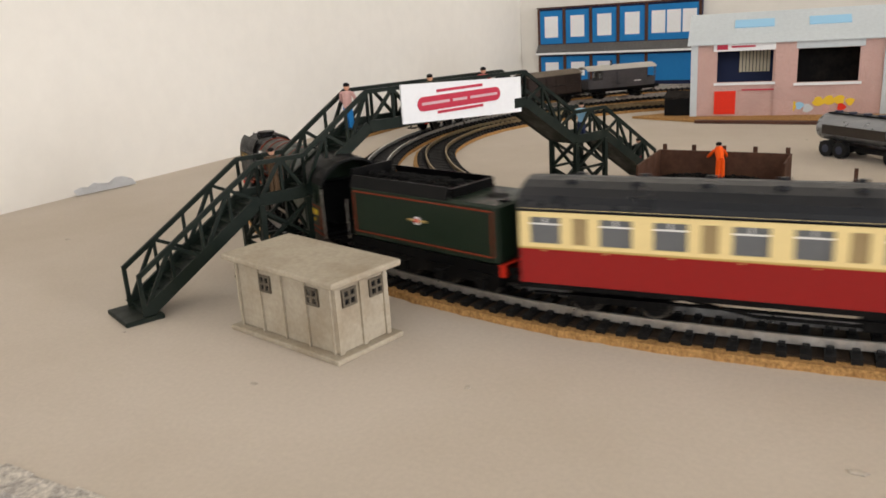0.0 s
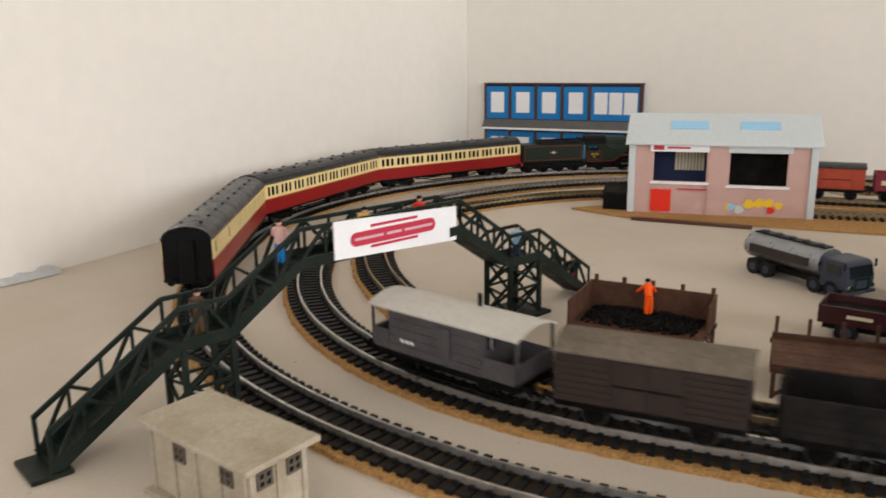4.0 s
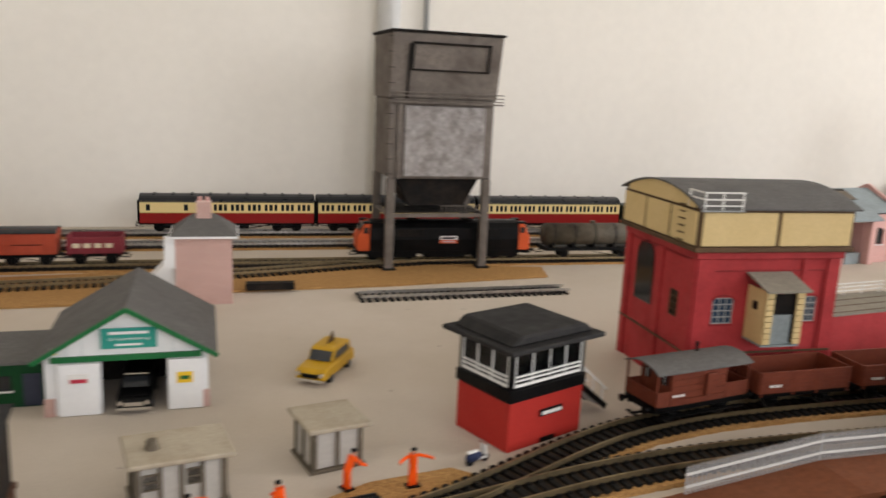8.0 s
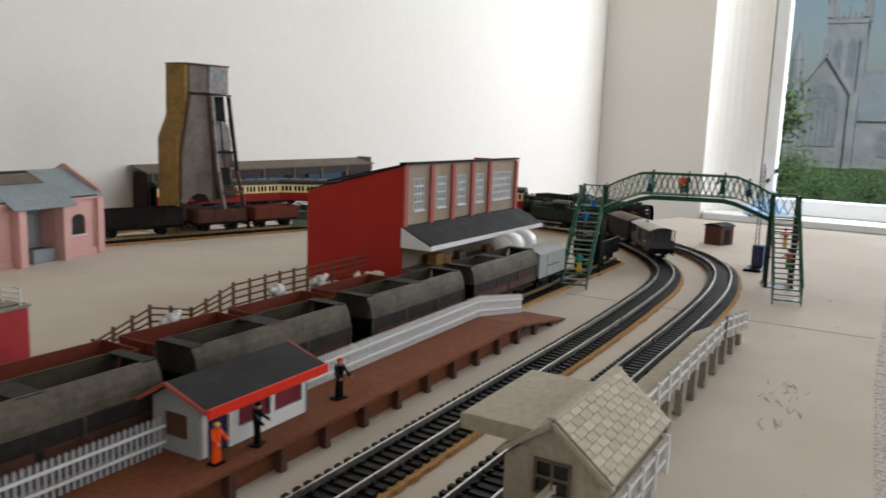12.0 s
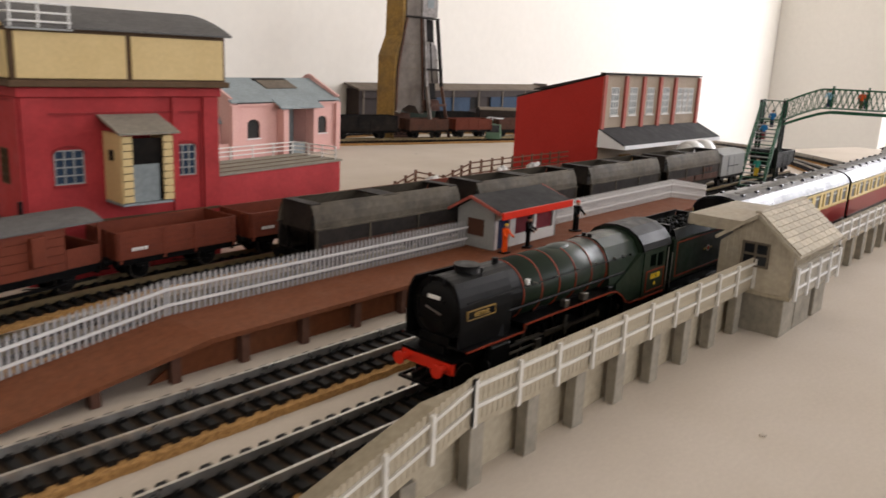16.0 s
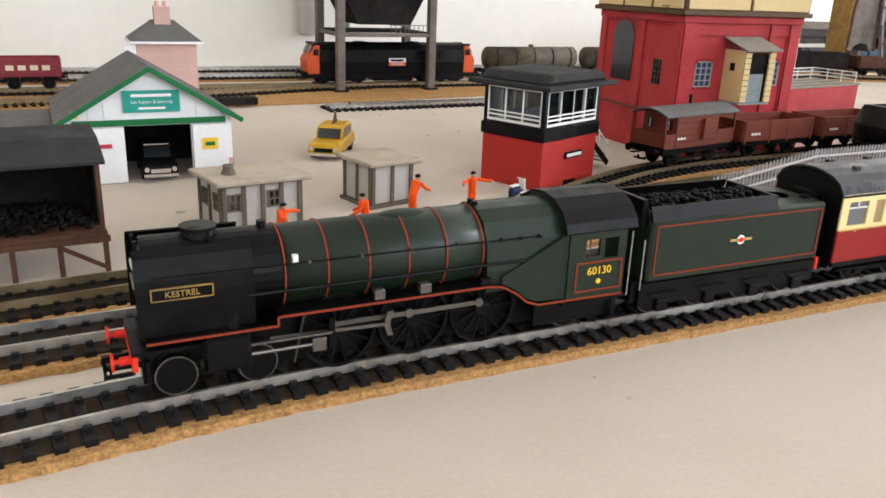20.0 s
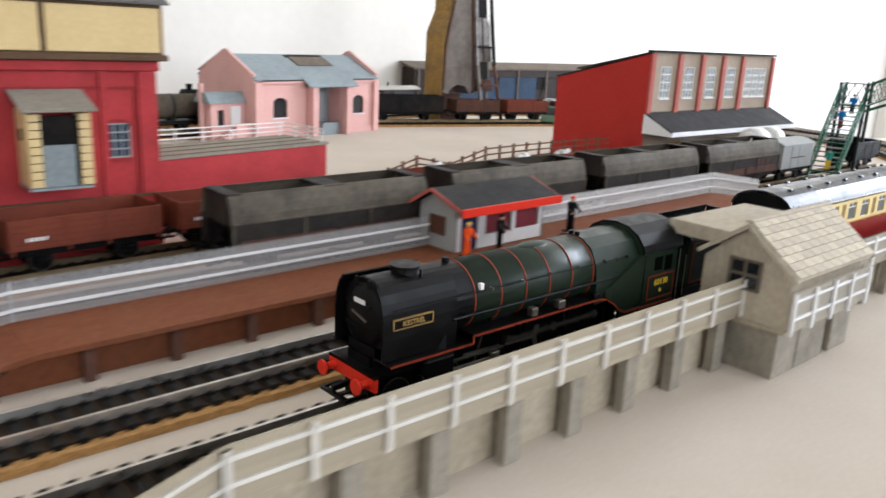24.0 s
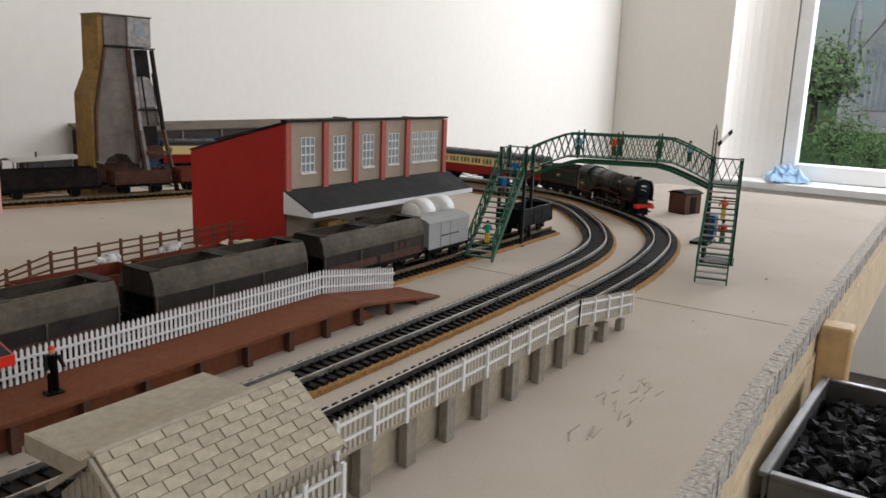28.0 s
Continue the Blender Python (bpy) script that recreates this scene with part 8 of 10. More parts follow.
def tanker():
    t = thing("tanker_lorry", "silver eight-wheel tanker lorry with slate blue cab", "lorry", at=(-0.388, 0.148, 0), turn=-39.0)
    wheels(t, [(x, y) for x in (-0.040, -0.027, 0.018, 0.033) for y in (-0.011, 0.011)], 0.0063, 0.005)
    part("chassis", bx(-0.050, -0.009, 0.0062, 0.046, 0.009, 0.0100), M_BLACK, t)
    tank = bmesh.new()
    ring = [(0.0135 * math.cos(radians(a)), 0.0215 + 0.0105 * math.sin(radians(a))) for a in range(0, 360, 18)]
    prism(ring, -0.051, 0.020, "x", tank, bevel=0.0006)
    part("tank", tank, M_SILVER, t, "silver tank", smooth=False)
    part("tank_band", bx(-0.044, -0.0141, 0.0175, 0.012, 0.0141, 0.0245), M_SOOTBAND, t, "dark brown lettering band")
    for i in range(5):
        part("filler_cap", cyl((-0.042 + 0.013 * i, 0, 0.0318), (-0.042 + 0.013 * i, 0, 0.0338), 0.0030, n=12), M_DENIM, t)
    part("catwalk", bx(-0.048, -0.0045, 0.0318, 0.018, 0.0045, 0.0326), M_BLACK, t)
    cab = part("cab", prism([(0.0225, 0.0075), (0.0460, 0.0075), (0.0465, 0.0165), (0.0440, 0.0262), (0.0410, 0.0280), (0.0225, 0.0284)], -0.0135, 0.0135, "y", bevel=0.0010), M_DENIM, t, "slate blue cab")
    part("windscreen", prism([(0.0466, 0.0172), (0.0447, 0.0250), (0.0452, 0.0251), (0.0472, 0.0172)], -0.0115, 0.0115, "y"), M_DARKPANE, cab)
    for y in (-0.0138, 0.0136):
        part("side_window", bx(0.027, y, 0.0178, 0.040, y + 0.0003, 0.0252), M_DARKPANE, cab)
    part("grille", bx(0.0463, -0.0075, 0.0080, 0.0472, 0.0075, 0.0165), M_CHROME, cab)
    for y in (-0.0035, 0.0015):
        part("grille_slot", bx(0.0472, y - 0.002, 0.0095, 0.0476, y + 0.003, 0.0150), M_DENIM, cab)
    for y in (-0.0110, 0.0110):
        part("headlamp", cyl((0.0462, y, 0.0105), (0.0474, y, 0.0105), 0.0017, n=10), M_CHROME, cab)
        part("mirror", bx(0.0440, y * 1.4 - 0.0006, 0.0230, 0.0450, y * 1.4 + 0.0006, 0.0285), M_BLACK, cab)
    part("bumper", bx(0.0462, -0.0130, 0.0055, 0.0482, 0.0130, 0.0078), M_DENIM, t)


tanker()


def tipper():
    t = thing("tipper_lorry", "plum tipper lorry with cream cab top", "lorry", at=(-0.337, 0.030, 0), turn=-9.0)
    wheels(t, [(x, y) for x in (-0.022, 0.012) for y in (-0.0105, 0.0105)], 0.0066, 0.005)
    part("chassis", bx(-0.036, -0.008, 0.0065, 0.0235, 0.008, 0.0100), M_BLACK, t)
    body = part("body", prism([(-0.0140, 0.0115), (0.0140, 0.0115), (0.0150, 0.0228), (0.0138, 0.0228), (0.0128, 0.0130), (-0.0128, 0.0130), (-0.0138, 0.0228), (-0.0150, 0.0228)], -0.037, 0.0005, "x"), M_LORRY, t, "plum tipper body")
    for x in (-0.0380, 0.0006):
        part("body_end", bx(x, -0.0140, 0.0115, x + 0.0010, 0.0140, 0.0228), M_LORRY, body)
    part("side_mark", bx(-0.022, -0.0153, 0.0165, -0.008, -0.0149, 0.0185), M_LORRYCREAM, body)
    part("load", bx(-0.0365, -0.0127, 0.0131, 0.0002, 0.0127, 0.0180), M_SOOTSHADE, t)
    cab = part("cab", prism([(0.0030, 0.0070), (0.0235, 0.0070), (0.0240, 0.0160), (0.0030, 0.0160)], -0.0132, 0.0132, "y", bevel=0.0008), M_LORRY, t)
    part("cab_top", prism([(0.0030, 0.0162), (0.0240, 0.0162), (0.0222, 0.0262), (0.0202, 0.0276), (0.0030, 0.0276)], -0.0130, 0.0130, "y", bevel=0.0009), M_LORRYCREAM, t, "cream upper cab")
    for y in (-0.0133, 0.0130):
        part("side_window", bx(0.0060, y, 0.0175, 0.0175, y + 0.0003, 0.0245), M_DARKPANE, cab)
    part("windscreen", prism([(0.0241, 0.0172), (0.0228, 0.0248), (0.0232, 0.0248), (0.0245, 0.0172)], -0.0110, 0.0110, "y"), M_DARKPANE, cab)
    part("bumper", bx(0.0236, -0.0130, 0.0055, 0.0253, 0.0130, 0.0076), M_LORRY, t)


tipper()


def small_car(name, at, turn, paint, label, roof_sign=False, s=1.0, chrome=False):
    t = thing(name, label, "car", at=at, turn=turn)
    L, W = 0.027 * s, 0.0112 * s
    wheels(t, [(x, y) for x in (-0.016 * s, 0.016 * s) for y in (-W * 0.86, W * 0.86)], 0.0041 * s, 0.0030 * s)
    body = [(-L, 0.0035 * s), (L, 0.0035 * s), (L + 0.001 * s, 0.0080 * s), (L - 0.002 * s, 0.0115 * s), (0.011 * s, 0.0125 * s), (-L + 0.001 * s, 0.0128 * s), (-L - 0.0006 * s, 0.0075 * s)]
    b = part("body", prism(body, -W, W, "y", bevel=0.0011 * s), paint, t)
    top = [(-0.0235 * s, 0.0126 * s), (0.0115 * s, 0.0126 * s), (0.0060 * s, 0.0195 * s), (0.0030 * s, 0.0210 * s), (-0.0195 * s, 0.0210 * s), (-0.0225 * s, 0.0195 * s)]
    part("roof", prism(top, -W * 0.86, W * 0.86, "y", bevel=0.0012 * s), paint, t)
    part("windscreen", prism([(0.0112 * s, 0.0132 * s), (0.0066 * s, 0.0190 * s), (0.0071 * s, 0.0193 * s), (0.0119 * s, 0.0133 * s)], -W * 0.72, W * 0.72, "y"), M_DARKPANE, b)
    for y in (-W * 0.87, W * 0.87):
        part("side_window", prism([(-0.018 * s, 0.0138 * s), (0.0080 * s, 0.0138 * s), (0.0042 * s, 0.0190 * s), (-0.0165 * s, 0.0190 * s)], y - 0.0002, y + 0.0002, "y"), M_DARKPANE, b)
    part("bumper", bx(L, -W * 0.95, 0.0035 * s, L + 0.0022 * s, W * 0.95, 0.0055 * s), M_CHROME, t, "chrome bumper")
    part("grille", bx(L + 0.0002, -W * 0.55, 0.0062 * s, L + 0.0016 * s, W * 0.55, 0.0088 * s), M_CHROME if chrome else M_BLACK, t)
    for y in (-W * 0.76, W * 0.76):
        part("headlamp", cyl((L - 0.001, y, 0.0085 * s), (L + 0.0016 * s, y, 0.0085 * s), 0.0016 * s, n=10), M_CHROME, t)
    if chrome:
        part("roof_trim", bx(0.006 * s, -W * 0.7, 0.0205 * s, 0.0068 * s, W * 0.7, 0.0214 * s), M_CHROME, t)
    if roof_sign:
        part("roof_sign", prism([(-0.014 * s, 0.0211 * s), (-0.002 * s, 0.0211 * s), (-0.011 * s, 0.0285 * s)], -0.0006, 0.0006, "y"), M_BROWN, t)
    return t


small_car("van", (-0.094, 0.149, 0), -120, M_CARYELLOW, "small yellow van with a roof sign parked on the board", True, 1.06)
small_car("car", (-0.2255, 0.118, 0), -90, M_BLACK, "black saloon car with chrome bumper inside the garage", False, 0.98, True)
gv = thing("van", "pale green delivery van parked in the yard", "van", at=(1.090, 0.452, 0), turn=215)
wheels(gv, [(x, y) for x in (-0.018, 0.020) for y in (-0.0105, 0.0105)], 0.0058, 0.004)
part("body", bx(-0.034, -0.014, 0.006, 0.014, 0.014, 0.0365, 0.0012), M_VANGREEN, gv)
part("roof", bx(-0.035, -0.0145, 0.0366, 0.0145, 0.0145, 0.0385, 0.0008), M_PALEROOF, gv, "pale grey van roof")
part("cab", prism([(0.0142, 0.006), (0.034, 0.006), (0.034, 0.016), (0.028, 0.030), (0.0142, 0.031)], -0.0125, 0.0125, "y", bevel=0.001), M_VANGREEN, gv)
part("windscreen", prism([(0.0342, 0.0175), (0.0288, 0.0290), (0.0293, 0.0292), (0.0348, 0.0176)], -0.010, 0.010, "y"), M_DARKPANE, gv)

# ---- rolling stock: x is ahead, z = 0 on the rail ----
def wheelset(t, x, r, name="wheelset", y=0.0083, mat=None, spokes=False, n=18):
    b = bmesh.new()
    for s in (-1, 1):
        cyl((x, s * (y - 0.0011), r), (x, s * (y + 0.0011), r), r, n=n, bm=b)
        cyl((x, s * (y - 0.0016), r), (x, s * (y - 0.0010), r), r * 1.1, n=n, bm=b)
    cyl((x, -y, r), (x, y, r), 0.0009, n=6, bm=b)
    w = part(name, b, mat or M_BLACK, t)
    for s in (-1, 1):
        b = cyl((x, s * (y + 0.0010), r), (x, s * (y + 0.0013), r), r * 0.97, n=n)
        part("tyre", b, M_WORNSTEEL, w, "worn steel tyre")
        part("hub", cyl((x, s * (y + 0.0011), r), (x, s * (y + 0.0016), r), r * 0.90, n=n), M_BLACK, w)
    return w


def buffers(t, x, z=0.0125, y=0.0115, out=0.006, beam=None, shank=None, half=0.0155):
    """Beam, two buffers and a hook coupling at one end; x is signed."""
    d = 1 if x > 0 else -1
    part("buffer_beam", bx(min(x, x - d * 0.0016), -half, z - 0.0025, max(x, x - d * 0.0016), half, z + 0.0028, 0.0002), beam or M_BLACK, t)
    for s in (-1, 1):
        b = cyl((x, s * y, z), (x + d * out * 0.6, s * y, z), 0.0013, n=10)
        cyl((x + d * out * 0.5, s * y, z), (x + d * out * 0.85, s * y, z), 0.0008, n=8, bm=b)
        cyl((x + d * out * 0.85, s * y, z), (x + d * out, s * y, z), 0.0027, n=14, bm=b)
        part("buffer", b, shank or M_BLACK, t, smooth=False)
    b = bar((x - d * 0.004, 0, z - 0.0065), (x + d * 0.006, 0, z - 0.0065), 0.0020, 0.0009)
    bar((x + d * 0.0055, -0.0055, z - 0.0062), (x + d * 0.0055, 0.0055, z - 0.0062), 0.0007, 0.0012, bm=b)
    bar((x + d * 0.006, 0, z - 0.007), (x + d * 0.0075, 0, z - 0.0035), 0.0012, 0.0008, bm=b)
    part("coupling", b, M_BLACK, t)


def four_wheeler(t, half, base, r=0.0062, mat=None):
    """Underframe of a two-axle wagon: floor at z 0.0125."""
    m = mat or M_BLACK
    part("underframe", bx(-half + 0.0015, -0.0135, 0.0105, half - 0.0015, 0.0135, 0.0130), m, t)
    for s in (-1, 1):
        part("solebar", bx(-half + 0.001, s * 0.0130 - 0.0008, 0.0095, half - 0.001, s * 0.0130 + 0.0008, 0.0135, 0.0002), m, t)
        part("brake_lever", bar((-0.004, s * 0.0140, 0.0085), (0.022, s * 0.0140, 0.0045), 0.0006, 0.0007), m, t)
        for x in (-base / 2, base / 2):
            b = prism([(x - 0.0048, 0.0100), (x + 0.0048, 0.0100), (x + 0.0018, 0.0040), (x - 0.0018, 0.0040)], s * 0.0122 - 0.0006, s * 0.0122 + 0.0006, "y")
            bx(x - 0.0016, s * 0.0130 - 0.0011, 0.0046, x + 0.0016, s * 0.0130 + 0.0011, 0.0078, 0.0003, bm=b)
            part("axlebox", b, m, t)
    for x in (-base / 2, base / 2):
        wheelset(t, x, r)
    buffers(t, half)
    buffers(t, -half)


def letter_bars(t, side, x0, x1, z, h, mat, y, n=4):
    """Lettering too small to read, as plain bars on a side."""
    step = (x1 - x0) / n
    for i in range(n):
        a = x0 + step * i
        part("lettering_bar", bx(a, side * y - 0.00015, z, a + step * 0.66, side * y + 0.00015, z + h), mat, t)


def open_wagon(at, turn, label, paint, half=0.038, top=0.0290, planks=5, group="", inside=None, load=False, marks=None, name="open_wagon"):
    t = thing(name, label, "wagon", group, at, turn)
    four_wheeler(t, half, half * 1.15)
    z0 = 0.0135
    ph = (top - z0) / planks
    w = 0.0158
    for s in (-1, 1):
        side = part("side", bx(-half, s * w - 0.0005, z0, half, s * w + 0.0005, top, 0.00015), paint, t)
        for k in range(planks):
            part("plank", bx(-half + 0.0004, s * (w + 0.00055) - 0.00018, z0 + k * ph + 0.00018, half - 0.0004, s * (w + 0.00055) + 0.00018, z0 + (k + 1) * ph - 0.00018), paint, side)
        for x in (-0.010, 0.010, -half + 0.002, half - 0.002):
            part("strap", bx(x - 0.0007, s * (w + 0.0009) - 0.0002, z0 - 0.002, x + 0.0007, s * (w + 0.0009) + 0.0002, top - 0.0006), paint, side)
        if marks:
            letter_bars(t, s, *marks, y=w + 0.0010)
    for s in (-1, 1):
        e = part("end", bx(s * half - 0.0005, -w, z0, s * half + 0.0005, w, top, 0.00015), paint, t)
        for y in (-0.007, 0.007):
            part("stanchion", bx(s * (half + 0.0008) - 0.0004, y - 0.0008, z0 - 0.002, s * (half + 0.0008) + 0.0004, y + 0.0008, top - 0.001), paint, e)
    part("floor", bx(-half + 0.0005, -w + 0.0005, z0 - 0.0003, half - 0.0005, w - 0.0005, z0 + 0.0012), inside or M_BROWN, t)
    if load:
        coal_heap("coal_load", pose(at[0], at[1], at[2] + top - 0.006, 0, 0, turn), half * 1.9, w * 1.85, 0.005, 160, 5, "black coal load heaped in an open wagon")
    return t


def arc_roof(x0, x1, half, z, rise, t=0.0009, over=0.0006, n=12):
    pts = [(half * 1.0 * (2 * i / n - 1) * (1 + over / half), z + rise * (1 - (2 * i / n - 1) ** 2)) for i in range(n + 1)]
    return prism(pts + [(y, zz - t) for y, zz in pts[::-1]], x0, x1, "x")


def box_van(at, turn, label, paint, roof, half=0.036, group="", panelled=True, body_h=0.040, name="box_van"):
    t = thing(name, label, "wagon", group, at, turn)
    four_wheeler(t, half, half * 1.15)
    part("body", bx(-half, -0.0158, 0.0130, half, 0.0158, body_h - 0.003, 0.0003), paint, t)
    part("end_top", prism([(-0.0158, body_h - 0.0031), (0.0158, body_h - 0.0031), (0.009, body_h), (-0.009, body_h)], -half + 0.0003, half - 0.0003, "x"), paint, t)
    part("roof", arc_roof(-half - 0.0008, half + 0.0008, 0.0162, body_h - 0.0032, 0.0045), roof, t, smooth=False)
    for s in (-1, 1):
        for x in (-0.0075, 0.0075):
            d = part("door", bx(x - 0.0072, s * 0.0161 - 0.0004, 0.0140, x + 0.0072, s * 0.0161 + 0.0004, body_h - 0.005, 0.0002), paint, t)
            part("door_bar", bx(x - 0.0072, s * 0.0167 - 0.0002, 0.0235, x + 0.0072, s * 0.0167 + 0.0002, 0.0243), M_BLACK, d)
        if panelled:
            for k in range(7):
                for x0, x1 in ((-half + 0.0008, -0.0160), (0.0160, half - 0.0008)):
                    z = 0.0140 + k * 0.0031
                    part("plank", bx(x0, s * 0.0160 - 0.0003, z, x1, s * 0.0160 + 0.0003, z + 0.0027), paint, t)
    return t


def brake_van(at, turn, label, paint, roof, half=0.046, group="", veranda=0.012):
    t = thing("brake_van", label, "wagon", group, at, turn)
    four_wheeler(t, half, half * 1.1)
    h = 0.0395
    part("cabin", bx(-half + veranda, -0.0150, 0.0130, half - veranda * 1.7, 0.0150, h - 0.002, 0.0002), paint, t)
    part("deck", bx(-half, -0.0155, 0.0128, half, 0.0155, 0.0142), M_BLACK, t)
    part("roof", arc_roof(-half - 0.001, half + 0.001, 0.0165, h - 0.0022, 0.0045), roof, t)
    for s in (-1, 1):
        for x0, x1 in ((-half, -half + veranda), (half - veranda * 1.7, half)):
            part("veranda_side", bx(x0, s * 0.0150 - 0.0004, 0.0140, x1, s * 0.0150 + 0.0004, 0.0245), paint, t)
        for x in (-half + 0.0006, half - 0.0006):
            part("pillar", bx(x - 0.0006, s * 0.0148 - 0.0006, 0.014, x + 0.0006, s * 0.0148 + 0.0006, h - 0.002), paint, t)
        part("footboard", bx(-half + 0.004, s * 0.0160 - 0.0016, 0.0065, half - 0.004, s * 0.0160 + 0.0016, 0.0073), M_BLACK, t)
        for k in range(5):
            part("plank", bx(-half + veranda + 0.0006, s * 0.01525 - 0.0003, 0.0140 + k * 0.0045, half - veranda * 1.7 - 0.0006, s * 0.01525 + 0.0003, 0.0181 + k * 0.0045), paint, t)
        part("ducket", bx(0.0, s * 0.0165 - 0.0016, 0.019, 0.008, s * 0.0165 + 0.0016, 0.034, 0.0004), paint, t)
        letter_bars(t, s, -0.026, -0.016, 0.020, 0.0016, M_WHITE, 0.0157, 3)
    for x in (-half + 0.0006, half - 0.0006):
        part("veranda_end", bx(x - 0.0005, -0.0150, 0.0140, x + 0.0005, 0.0150, 0.0245), paint, t)
    for x in (-half + veranda, half - veranda * 1.7):
        s = -1 if x < 0 else 1
        for y in (-0.0085, 0.0085):
            part("end_window", bx(x - 0.0004, y - 0.0028, 0.0265, x + 0.0004 , y + 0.0028, 0.0330), M_DARKPANE, t)
            part("window_bar", bx(x - 0.0006, y - 0.0002, 0.0265, x + 0.0006, y + 0.0002, 0.0330), M_WHITE, t)
    part("chimney", cyl((0.010, 0.005, h), (0.010, 0.005, h + 0.0085), 0.0012, n=10), M_BLACK, t)
    return t


def hopper(at, turn, label, group, half=0.064, marks=False):
    t = thing("hopper_wagon", label, "wagon", group, at, turn)
    four_wheeler(t, half, half * 1.25)
    prof = [(0.0145, 0.0125), (0.0172, 0.0150), (0.0172, 0.0300), (0.0169, 0.0335), (0.0157, 0.0380), (0.0140, 0.0418), (0.0122, 0.0440)]
    th = 0.0008
    for s in (-1, 1):
        out = [(s * y, z) for y, z in prof]
        inn = [(s * (y - th), z) for y, z in prof[::-1]]
        # lower side nearly black, the shoulder above it a lighter grey
        side = part("side", prism(out[:3] + inn[4:], -half, half, "x"), M_LOWGREY, t, "near-black lower side")
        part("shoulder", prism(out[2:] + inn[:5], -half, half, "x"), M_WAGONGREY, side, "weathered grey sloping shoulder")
        for x in (-half + 0.001, -half / 3, half / 3, half - 0.001):
            part("rib", bx(x - 0.0006, s * 0.0175 - 0.0004, 0.0150, x + 0.0006, s * 0.0175 + 0.0004, 0.0300), M_WAGONGREY, side)
        part("lower_panel", bx(-half * 0.92, s * 0.01745 - 0.00025, 0.0145, -0.002, s * 0.01745 + 0.00025, 0.0205), M_RUST, side)
        part("lower_panel", bx(0.002, s * 0.01745 - 0.00025, 0.0145, half * 0.92, s * 0.01745 + 0.00025, 0.0205), M_RUST, side)
        part("waist_rail", bx(-half, s * 0.0176 - 0.0005, 0.0292, half, s * 0.0176 + 0.0005, 0.0302), M_WAGONGREY, side)
        if marks:
            letter_bars(t, s, 0.020, 0.046, 0.0225, 0.0045, M_RUST, 0.0174, 3)
    for s in (-1, 1):
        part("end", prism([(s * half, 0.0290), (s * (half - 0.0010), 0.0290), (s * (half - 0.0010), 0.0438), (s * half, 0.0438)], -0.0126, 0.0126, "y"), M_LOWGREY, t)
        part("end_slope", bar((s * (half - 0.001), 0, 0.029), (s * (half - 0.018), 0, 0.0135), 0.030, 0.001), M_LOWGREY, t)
        part("end_stanchion", bar((s * (half - 0.0015), 0.009, 0.029), (s * (half - 0.0015), 0.009, 0.013), 0.0012, 0.0012), M_BLACK, t)
        part("end_stanchion", bar((s * (half - 0.0015), -0.009, 0.029), (s * (half - 0.0015), -0.009, 0.013), 0.0012, 0.0012), M_BLACK, t)
        part("top_plate", bx(s * half * 0.88 if s > 0 else -half, -0.0128, 0.0432, half if s > 0 else s * half * 0.88, 0.0128, 0.0441), M_LOWGREY, t)
    part("top_plate", bx(-half * 0.10, -0.0128, 0.0428, half * 0.10, 0.0128, 0.0437), M_LOWGREY, t)
    part("hopper_floor", bx(-half + 0.002, -0.0150, 0.0270, half - 0.002, 0.0150, 0.0280), M_SOOTSHADE, t, "near-black hopper floor")
    return t


def tank_wagon(at, turn, label, group="", half=0.036, mat=None, r=0.0125, bogie=False):
    t = thing("tank_wagon", label, "wagon", group, at, turn)
    four_wheeler(t, half, half * 1.15)
    b = cyl((-half + 0.003, 0, 0.0150 + r), (half - 0.003, 0, 0.0150 + r), r, n=24)
    bmesh.ops.bevel(b, geom=[e for e in b.edges if abs(e.verts[0].co.x - e.verts[1].co.x) < 1e-6], offset=0.002, segments=2, affect="EDGES")
    part("barrel", b, mat or M_WAGONGREY, t, smooth=True)
    part("filler", cyl((0, 0, 0.0150 + 2 * r - 0.0006), (0, 0, 0.0150 + 2 * r + 0.0030), 0.0035, n=14), mat or M_WAGONGREY, t)
    for x in [half * (k / 2.5 - 0.8) for k in range(5)] if half > 0.05 else (-half * 0.6, half * 0.6):
        part("saddle", bx(x - 0.002, -0.010, 0.0128, x + 0.002, 0.010, 0.0190), M_BLACK, t)
        part("tank_strap", cyl((x - 0.0008, 0, 0.0150 + r), (x + 0.0008, 0, 0.0150 + r), r + 0.0003, n=24), M_BLACK, t)
    return t


